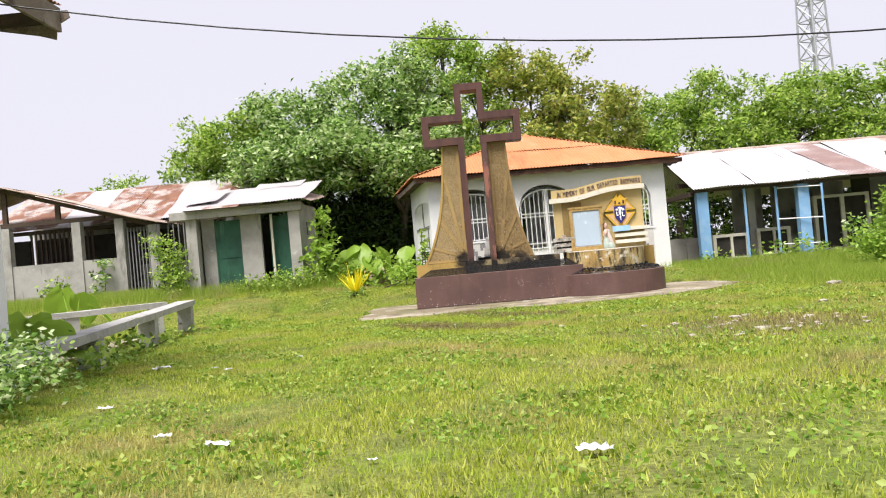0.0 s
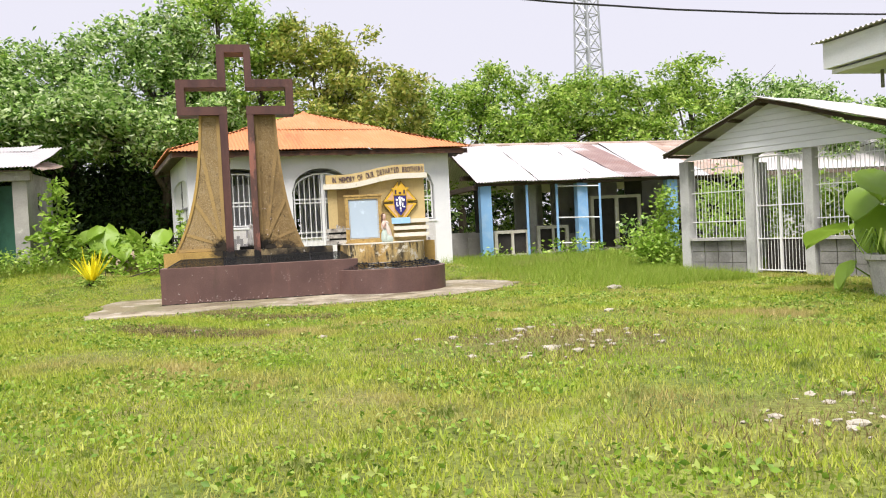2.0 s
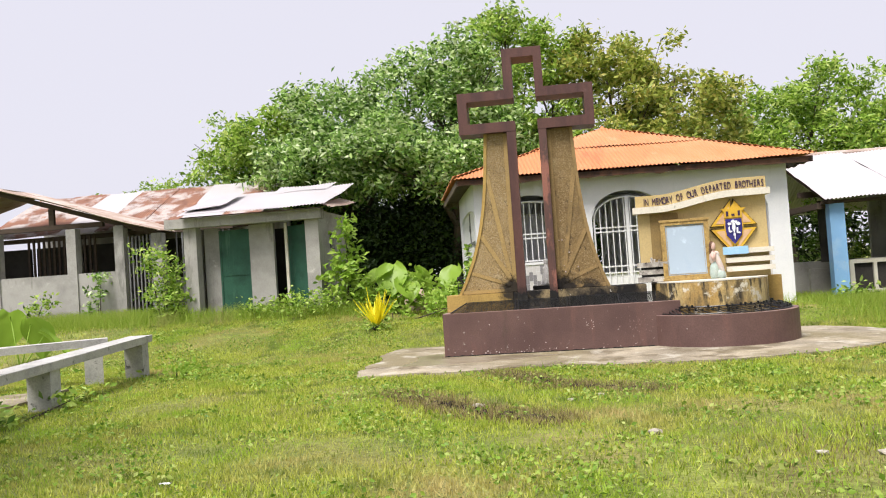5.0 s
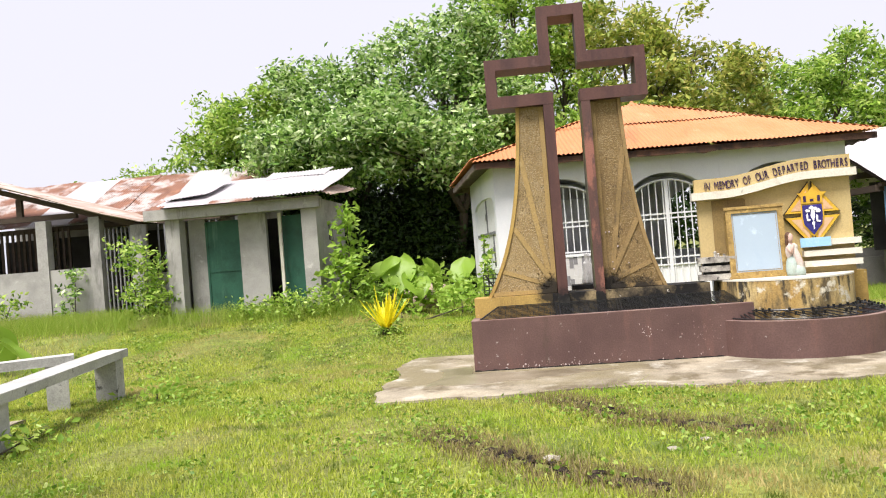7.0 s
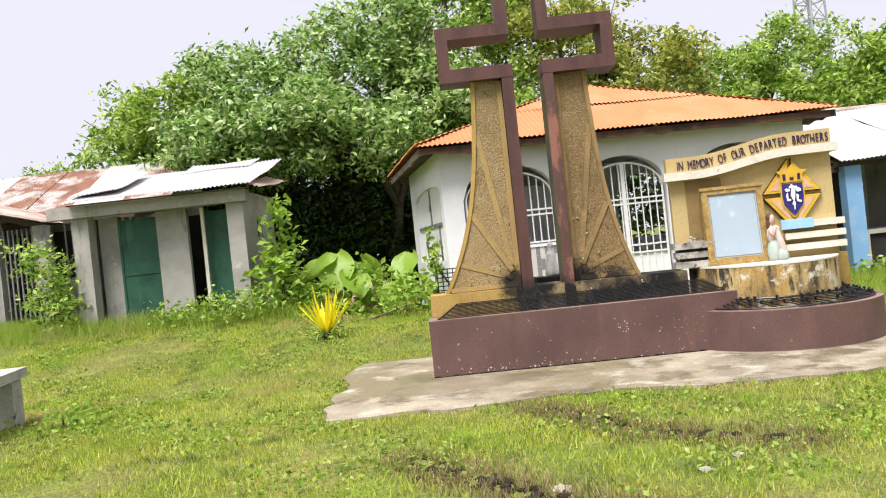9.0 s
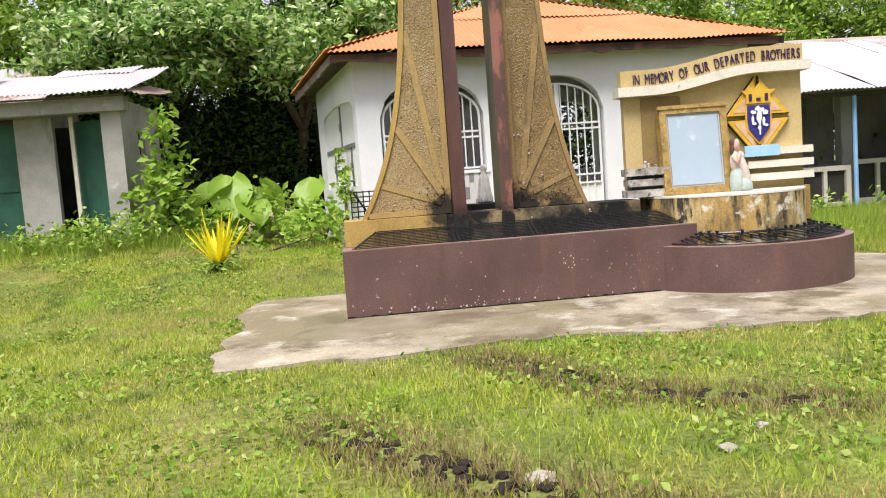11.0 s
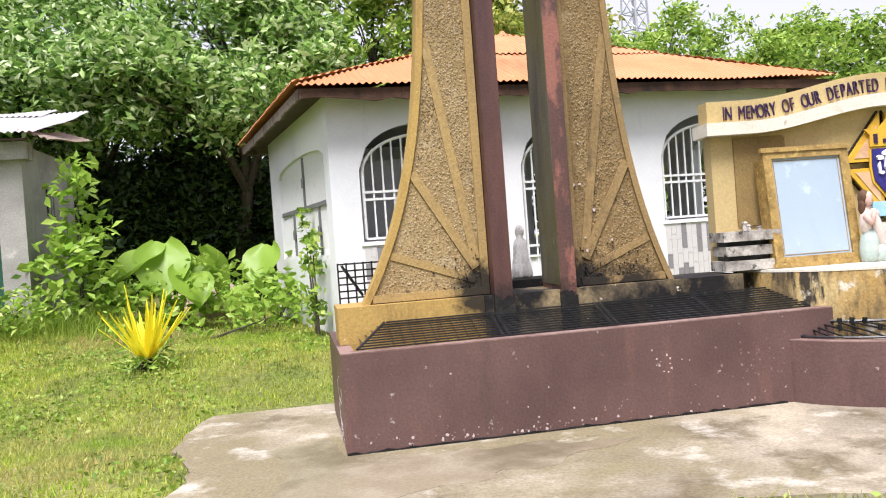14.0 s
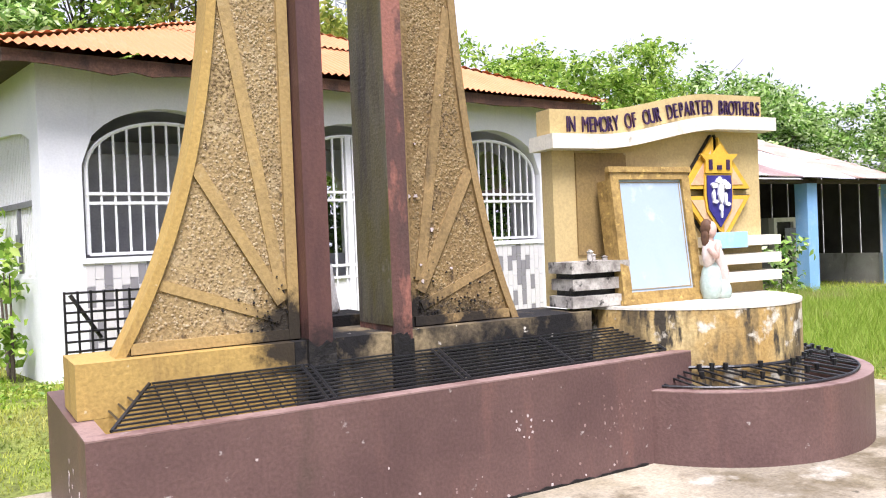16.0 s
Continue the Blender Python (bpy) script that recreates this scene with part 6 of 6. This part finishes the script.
broad_plant("lime green broad leaves beside the bench", -3.95, -6.6, [(0.62, 0.12, 0.7), (0.7, 0.18, 0.75), (0.35, 0.2, 0.55), (0.3, 0.3, 0.5)], m_leaf_lime, 3)
broad_plant("big leaf plant before the low wall", -7.6, 1.6, [(0.8, 0.3, 0.8), (0.95, 0.4, 0.8), (0.6, 0.4, 0.7)], m_leaf_lime, 4)
broad_plant("tall plant with very large leaves by the barred shed", 9.55, -5.2, [(1.5, 0.35, 0.75), (1.75, 0.3, 0.8), (1.2, 0.45, 0.7), (0.9, 0.5, 0.6), (1.6, 0.15, 0.75), (0.6, 0.5, 0.5), (0.35, 0.5, 0.45), (1.3, 0.2, 0.7), (1.1, 0.6, 0.8), (0.8, 0.65, 0.8), (1.45, 0.55, 0.85), (0.55, 0.7, 0.7), (1.0, 0.3, 0.8), (0.3, 0.6, 0.55)], m_leaf_lime, 5)

pot = thing("plant_pot", "tapered pale concrete pot with a low green plant", "plant pot", (8.98, -5.85, 0))
part("pot", lathe(bmesh.new(), [(0.17, 0), (0.19, 0.05), (0.26, 0.44), (0.29, 0.46), (0.29, 0.52), (0.25, 0.52), (0.23, 0.46)], (0, 0, 0), 20), m_bench, pot, shade=False)
bm = bmesh.new()
rng = random.Random(8)
for k in range(46):
    a, l = rng.uniform(0, math.tau), rng.uniform(0.25, 0.5)
    c = Vector((math.cos(a), math.sin(a), 0))
    p0, p1, p2 = Vector((0, 0, 0.46)) + c * 0.08, Vector((0, 0, 0.75 + 0.1 * rng.random())) + c * l * 0.6, Vector((0, 0, 0.6 - 0.2 * rng.random())) + c * l
    s = Vector((-c.y, c.x, 0)) * 0.014
    v = [bm.verts.new(q) for q in (p0 - s, p0 + s, p1 + s, p1 - s, p2)]
    bm.faces.new(v[:4])
    bm.faces.new((v[3], v[2], v[4]))
part("fronds", bm, m_leaf_mid, pot)

# the yellow spiky plant
yp = thing("yellow_plant", "yellow spiky bromeliad-like plant on the lawn", "plant", (-1.6, 3.05, height(-1.6, 3.05)))
rng = random.Random(4)
for k in range(36):
    a, lean, l = rng.uniform(0, math.tau), rng.uniform(0.05, 0.95) ** 0.8, rng.uniform(0.5, 0.78)
    c = Vector((math.cos(a), math.sin(a), 0))
    s = Vector((-c.y, c.x, 0))
    bm = bmesh.new()
    prev = None
    for j in range(6):
        q = j / 5
        p = c * (0.05 + l * lean * 0.75 * q) + Vector((0, 0, 0.1 + l * q * (1 - 0.45 * lean)))
        w = 0.03 * (1 - q) ** 0.6 + 0.002
        row = [bm.verts.new(p - s * w), bm.verts.new(p - c * 0.008), bm.verts.new(p + s * w)]
        if prev:
            bm.faces.new((prev[0], prev[1], row[1], row[0]))
            bm.faces.new((prev[1], prev[2], row[2], row[1]))
        prev = row
    part("blade", bm, m_leaf_yellow, yp)
bm = bmesh.new()
lathe(bm, [(0.09, -0.05), (0.075, 0.05), (0.04, 0.1)], (0, 0, 0), 12)
part("dead_base", bm, m_soil, yp, "dark dead leaf base")

# ---- small things on the lawn ----
def lump(bm, c, r, seed, flat=0.6):
    rg = random.Random(seed)
    res = bmesh.ops.create_icosphere(bm, subdivisions=1, radius=1)
    for v in res["verts"]:
        k = rg.uniform(0.75, 1.2)
        v.co = Vector((c[0] + v.co.x * r * k * 1.2, c[1] + v.co.y * r * k, c[2] + v.co.z * r * flat * k))


for k, (x, y, r) in enumerate(((7.0, -2.35, 0.16), (5.62, -5.15, 0.09), (4.13, -6.25, 0.1), (4.3, -6.1, 0.07), (4.15, -7.74, 0.08), (4.0, -7.5, 0.1), (4.4, -7.2, 0.06), (4.64, -10.16, 0.07), (4.46, -10.6, 0.08), (4.9, -10.0, 0.06), (3.27, -7.58, 0.06), (3.6, -7.0, 0.06), (3.4, -6.4, 0.07), (4.8, -6.7, 0.07), (2.2, -5.55, 0.07), (1.67, -4.05, 0.06), (1.93, -3.81, 0.06), (0.83, -4.15, 0.09), (4.6, -6.0, 0.05), (3.9, -6.8, 0.06), (4.35, -7.55, 0.05), (4.2, -10.3, 0.06), (3.7, -7.8, 0.05))):
    bm = bmesh.new()
    lump(bm, (0, 0, 0), r * 0.72, k, 0.45)
    ob = part("stone", bm, m_stone)
    ob.location = (x, y, height(x, y) + r * 0.12)
    tagged(ob, "pale limestone lying in the grass", "stone", "stones on the lawn")
for k, (x, y, r) in enumerate(((-2.48, -6.64, 0.13), (-1.94, -9.25, 0.09), (-0.93, -10.62, 0.08), (-0.46, -11.0, 0.11), (1.64, -11.82, 0.12), (-1.54, -7.24, 0.06), (0.54, -11.66, 0.04), (1.4, -12.6, 0.05), (-0.9, -6.6, 0.05), (-1.75, -7.0, 0.05))):
    rg = random.Random(60 + k)
    r *= 0.42
    bm = bmesh.new()
    n = 7
    g = [[bm.verts.new((r * (i / n * 2 - 1) * rg.uniform(0.8, 1.3) * 1.5, r * (j / n * 2 - 1) * rg.uniform(0.6, 1.1), 0.005 + rg.random() * r * 0.6)) for j in range(n + 1)] for i in range(n + 1)]
    for i in range(n):
        for j in range(n):
            bm.faces.new((g[i][j], g[i + 1][j], g[i + 1][j + 1], g[i][j + 1]))
    ob = part("litter", bm, m_paper)
    ob.location = (x, y, height(x, y) + 0.02)
    tagged(ob, "crumpled white plastic litter in the grass", "litter", "litter on the lawn")

bm = bmesh.new()
lump(bm, (0, 0, 0.1), 0.55, 91, 0.75)
bmesh.ops.subdivide_edges(bm, edges=bm.edges[:], cuts=2, smooth=0.6)
for v in bm.verts:
    v.co += 0.05 * noise.noise_vector(v.co * 5)
ob = part("boulder", bm, surf("pale_clay_mound", (0.42, 0.33, 0.25), [((0.3, 0.23, 0.17), 4.0, 0.45, 0.65)], 0.95, 0.3, 0.6), shade=True)
ob.location = (-1.58, 8.0, height(-1.58, 8.0))
tagged(ob, "pale pinkish boulder among the weeds", "boulder")

FURROWS = [[(-0.05, -3.25), (0.25, -3.6), (0.58, -4.05), (0.95, -4.5), (1.5, -4.9)], [(0.9, -1.95), (1.2, -2.35), (1.46, -2.85)], [(1.5, -3.0), (1.8, -3.2), (2.05, -3.4), (2.4, -3.6)]]
for line in FURROWS:
    bm = bmesh.new()
    for (ax, ay), (bx, by) in zip(line, line[1:]):
        n = int(math.hypot(bx - ax, by - ay) / 0.009)
        for k in range(n):
            s = k / n
            lump(bm, (ax + (bx - ax) * s + random.gauss(0, 0.065), ay + (by - ay) * s + random.gauss(0, 0.065), 0.002), random.uniform(0.01, 0.038) * (0.3 if noise.noise((ax * 9 + s * 7, ay * 3, 2)) < 0.0 else 1), k, 0.6)
    tagged(part("soil_furrow", bm, m_soil), "ragged strip of dark turned soil", "soil", kind="stuff")

# ---- cable and mast ----
cb = bpy.data.curves.new("power_cable", "CURVE")
cb.dimensions, cb.bevel_depth = "3D", 0.008
sp = cb.splines.new("POLY")
sp.points.add(40)
for k in range(41):
    x = -14 + k
    sp.points[k].co = (x, -8.0, 2.77 + 0.012 * (x - 6.3) ** 2, 1)
tmp = new("tmp", cb)
bpy.context.view_layer.update()
me = bpy.data.meshes.new_from_object(tmp)
bpy.data.objects.remove(tmp)
me.materials.clear()
me.materials.append(m_iron)
tagged(new("power_cable", me), "thin black overhead cable sagging across the lawn", "cable")
mast = thing("lattice_mast", "tall grey steel lattice communications mast far off", "mast", (109.8, 230, 0), 25)
mast.scale = (3.28, 3.28, 3.28)
def mast_half(z):
    return 1.25 - 0.02 * z
for sx, sy in ((1, 1), (1, -1), (-1, -1), (-1, 1)):
    part("leg", rod(bmesh.new(), (sx * mast_half(0), sy * mast_half(0), 0), (sx * mast_half(34), sy * mast_half(34), 34), 0.11, 6), m_steel, mast)
for k in range(20):
    z = k * 1.7
    a, b = mast_half(z), mast_half(z + 1.7)
    q = ((1, 1), (1, -1), (-1, -1), (-1, 1))
    for i in range(4):
        (x0, y0), (x1, y1) = q[i], q[(i + 1) % 4]
        part("girt", rod(bmesh.new(), (x0 * a, y0 * a, z), (x1 * a, y1 * a, z), 0.055, 4), m_steel, mast)
        part("brace", rod(bmesh.new(), (x0 * a, y0 * a, z), (x1 * b, y1 * b, z + 1.7), 0.05, 4), m_steel, mast)
        part("brace", rod(bmesh.new(), (x1 * a, y1 * a, z), (x0 * b, y0 * b, z + 1.7), 0.05, 4), m_steel, mast)

# ---- the black mesh crate behind the ledge ----
cr = thing("mesh_crate", "black wire mesh panel standing behind the ledge", "mesh panel", (0, 0, 0))
for k in range(11):
    part("wire", rod(bmesh.new(), (0.12 + 0.065 * k, 1.38, 0.562), (0.12 + 0.065 * k, 1.38, 1.14), 0.007, 5), m_iron, cr)
for k in range(11):
    part("wire", rod(bmesh.new(), (0.115, 1.39, 0.61 + 0.052 * k), (0.775, 1.39, 0.61 + 0.052 * k), 0.007, 5), m_iron, cr)
part("brace", rod(bmesh.new(), (0.15, 1.398, 1.12), (0.3, 1.41, 0.88), 0.012, 5), m_iron, cr)

# ---- wall tiles under the windows and blocks of the barred shed ----
def tile_mesh(name, w, h, d, material):
    bm = boxes((0, w, -d, 0, 0, h))
    me = bpy.data.meshes.new(name)
    bmesh.ops.recalc_face_normals(bm, faces=bm.faces)
    bm.to_mesh(me)
    bm.free()
    me.materials.append(material)
    return me


def varied(name, a, b, rough):
    m = surf(name, a, [(b, 6.0, 0.5, 0.8)], rough, 0.1, 0.1)
    nt, ln = m.node_tree.nodes, m.node_tree.links
    info, ramp = nt.new("ShaderNodeObjectInfo"), nt.new("ShaderNodeValToRGB")
    ramp.color_ramp.interpolation = "CONSTANT"
    ramp.color_ramp.elements[0].color, ramp.color_ramp.elements[1].color = (*a, 1), (*b, 1)
    ramp.color_ramp.elements[1].position = 0.66
    ln.new(info.outputs["Random"], ramp.inputs[0])
    ln.new(ramp.outputs[0], nt["Principled BSDF"].inputs["Base Color"])
    return m


m_tile = varied("mosaic_tile", (0.6, 0.58, 0.57), (0.24, 0.23, 0.24), 0.35)
tiles = tile_mesh("tile", 0.066, 0.17, 0.006, m_tile)
for u0, u1 in ((0.32, 1.78), (4.02, 5.5)):
    for i in range(int((u1 - u0) / 0.07)):
        for j in range(5):
            ob = new("tile", tiles)
            ob.location = (u0 + i * 0.07, 0, 0.36 + j * 0.176 + (0.06 if i % 2 else 0))
            ob.parent = house
blocks = tile_mesh("block", 0.395, 0.19, 0.12, m_block)
for y0, n in ((-1.8, 4), (-5.4, 4)):
    for j in range(4):
        for i in range(n):
            ob = new("block", blocks)
            ob.matrix_basis = pose(0.16, y0 + 0.42 * (i + 1) + 0.0 * j, -0.2 + 0.2 * j, 0, 0, -90)
            ob.parent = gt


# ---- grass ----
def inside(px, py, poly):
    hit = np.zeros(len(px), bool)
    for (x0, y0), (x1, y1) in zip(poly, poly[1:] + poly[:1]):
        c = (y0 > py) != (y1 > py)
        hit ^= c & (px < (x1 - x0) * (py - y0) / (y1 - y0 + 1e-9) + x0)
    return hit


def sm(a):
    a = np.clip(a, 0, 1)
    return a * a * (3 - 2 * a)


def land(x, y):
    return 0.3 * sm((y - 1.3) / 2.2) * (1 - 0.45 * sm((x - 4) / 4)) + 0.25 * sm((y - 3) / 2.5) * sm((-x - 0.5) / 3)


def grass(name, label, n, x0, x1, y0, y1, tall, wide, material, seed, keep):
    rng = np.random.default_rng(seed)
    x, y = rng.uniform(x0, x1, n), rng.uniform(y0, y1, n)
    h = tall * rng.uniform(0.45, 1.25, n)
    ok = ~inside(x, y, SLAB_EDGE) & keep(x, y, rng)
    for line in FURROWS:
        for (ax, ay), (bx, by) in zip(line, line[1:]):
            s = np.clip(((x - ax) * (bx - ax) + (y - ay) * (by - ay)) / ((bx - ax) ** 2 + (by - ay) ** 2), 0, 1)
            ok &= np.hypot(x - ax - s * (bx - ax), y - ay - s * (by - ay)) > 0.06 + 0.06 * np.sin(x * 23) * np.sin(y * 19)
    x, y, h = x[ok], y[ok], h[ok]
    n = len(x)
    a = rng.uniform(0, math.tau, n)
    lean = rng.normal(size=(n, 2)) * 0.45 * h[:, None]
    z = land(x, y)
    w = wide * rng.uniform(0.6, 1.3, n)
    b0 = np.stack([x - np.cos(a) * w, y - np.sin(a) * w, z - 0.01], 1)
    b1 = np.stack([x + np.cos(a) * w, y + np.sin(a) * w, z - 0.01], 1)
    tip = np.stack([x + lean[:, 0], y + lean[:, 1], z + h], 1)
    v = np.stack([b0, b1, tip], 1).reshape(-1, 3)
    tagged(raw(name, v, np.arange(3 * n).reshape(-1, 3), material), label, "grass", kind="stuff")


def lawn_keep(x, y, rng):
    bare = np.exp(-(((x - 4.1) / 1.1) ** 2 + ((y + 7.0) / 1.0) ** 2)) + np.exp(-(((x - 4.6) / 0.7) ** 2 + ((y + 10.4) / 0.5) ** 2))
    thin = 0.35 * (np.sin(x * 1.7 + 1.3 * np.sin(y * 0.9)) * np.sin(y * 1.3 + np.sin(x * 1.1)) > 0.55)
    house_in = (x > 0.0) & (x < 6.6) & (y > 3.9)
    return (rng.random(len(x)) > np.clip(bare * 1.1, 0, 0.95) + thin) & ~house_in


grass("lawn_grass", "short patchy green lawn grass", 620000, -7, 10.5, -13.5, 5.0, 0.038, 0.0058, m_grass, 71, lawn_keep)
grass("far_lawn_grass", "rough green grass round the sheds", 160000, -16, 16, -13, 9.5, 0.07, 0.008, m_grass, 72, lambda x, y, r: ((x < -6.5) | (x > 9.5) | (y > 4)) & ~((x > 0.1) & (x < 6.5) & (y > 3.8)) & ~((x < -3.3) & (x > -6.4) & (y > 5.7)))
grass("tall_grass", "tall rank grass along the sheds", 60000, -14, -2.2, 4.0, 8.0, 0.3, 0.006, m_tall, 73, lambda x, y, r: (y < np.where(x < -6.4, 7.9, 5.75)) & (r.random(len(x)) < sm((y - 4.2) / 1.5)))
grass("tall_grass", "tall rank grass by the grave shed", 70000, 5.6, 12, -2.5, 5.6, 0.19, 0.006, m_tall, 74, lambda x, y, r: (r.random(len(x)) < sm((x - 5.8 + 0.15 * y) / 2.5)) & ~((x > 9.5) & (y < 0.3)))
grass("tall_grass", "seeding grass tufts in the lawn", 26000, -6, 9, -9, 3.5, 0.13, 0.004, m_tall, 75, lambda x, y, r: np.sin(x * 2.3 + y) * np.sin(y * 1.9 - x * 0.7) > 0.55)


def lawn_weeds():
    """Small broad leaves lying low in the lawn, in patches."""
    rng = np.random.default_rng(81)
    n = 130000
    x, y = rng.uniform(-7, 10, n), rng.uniform(-13, 4.5, n)
    patchy = np.sin(x * 1.9 + 2 * np.sin(y * 0.8)) * np.sin(y * 2.3 + np.sin(x * 1.3)) + 0.5 * np.sin(x * 5.1 + y * 3.7)
    ok = (patchy + rng.normal(size=n) * 0.35 > 0.25) & ~inside(x, y, SLAB_EDGE) & lawn_keep(x, y, rng)
    x, y = x[ok], y[ok]
    p = np.stack([x, y, land(x, y) + rng.uniform(0.01, 0.05, len(x))], 1)
    v, f = leaf_arrays(p, 0.042, rng, 0.0, 0.6)
    tagged(raw("lawn_weeds", v, f, m_weed), "small low weeds spread through the lawn", "weeds", kind="stuff")


lawn_weeds()


def near_furrow(x, y, r):
    far = np.full(len(x), 9.0)
    for line in FURROWS:
        for (ax, ay), (bx, by) in zip(line, line[1:]):
            s = np.clip(((x - ax) * (bx - ax) + (y - ay) * (by - ay)) / ((bx - ax) ** 2 + (by - ay) ** 2), 0, 1)
            far = np.minimum(far, np.hypot(x - ax - s * (bx - ax), y - ay - s * (by - ay)))
    return far < 0.1 + 0.25 * r.random(len(x)) ** 2


grass("dead_grass", "brown dead grass along the turned soil", 85000, -0.6, 3.0, -5.4, -1.4, 0.055, 0.005, m_drygrass, 76, near_furrow)
grass("dead_grass", "dry grass round the bare stony patch", 30000, 2.4, 6.0, -11.4, -5.2, 0.045, 0.005, m_drygrass, 77, lambda x, y, r: r.random(len(x)) < np.exp(-(((x - 4.1) / 1.3) ** 2 + ((y + 7.0) / 1.2) ** 2)) + np.exp(-(((x - 4.6) / 0.9) ** 2 + ((y + 10.4) / 0.6) ** 2)))


def rubble(cx, cy, sx, sy, n, seed):
    rg = random.Random(seed)
    bm = bmesh.new()
    for k in range(n):
        r = 0.006 + 0.03 * rg.random() ** 2
        lump(bm, (rg.gauss(cx, sx), rg.gauss(cy, sy), r * 0.25), r, k + seed, 0.5)
    tagged(part("rubble", bm, m_stone), "small broken stones scattered on bare soil", "rubble", kind="stuff")


rubble(4.1, -7.0, 0.6, 0.55, 70, 400)
rubble(4.65, -10.35, 0.35, 0.25, 45, 700)
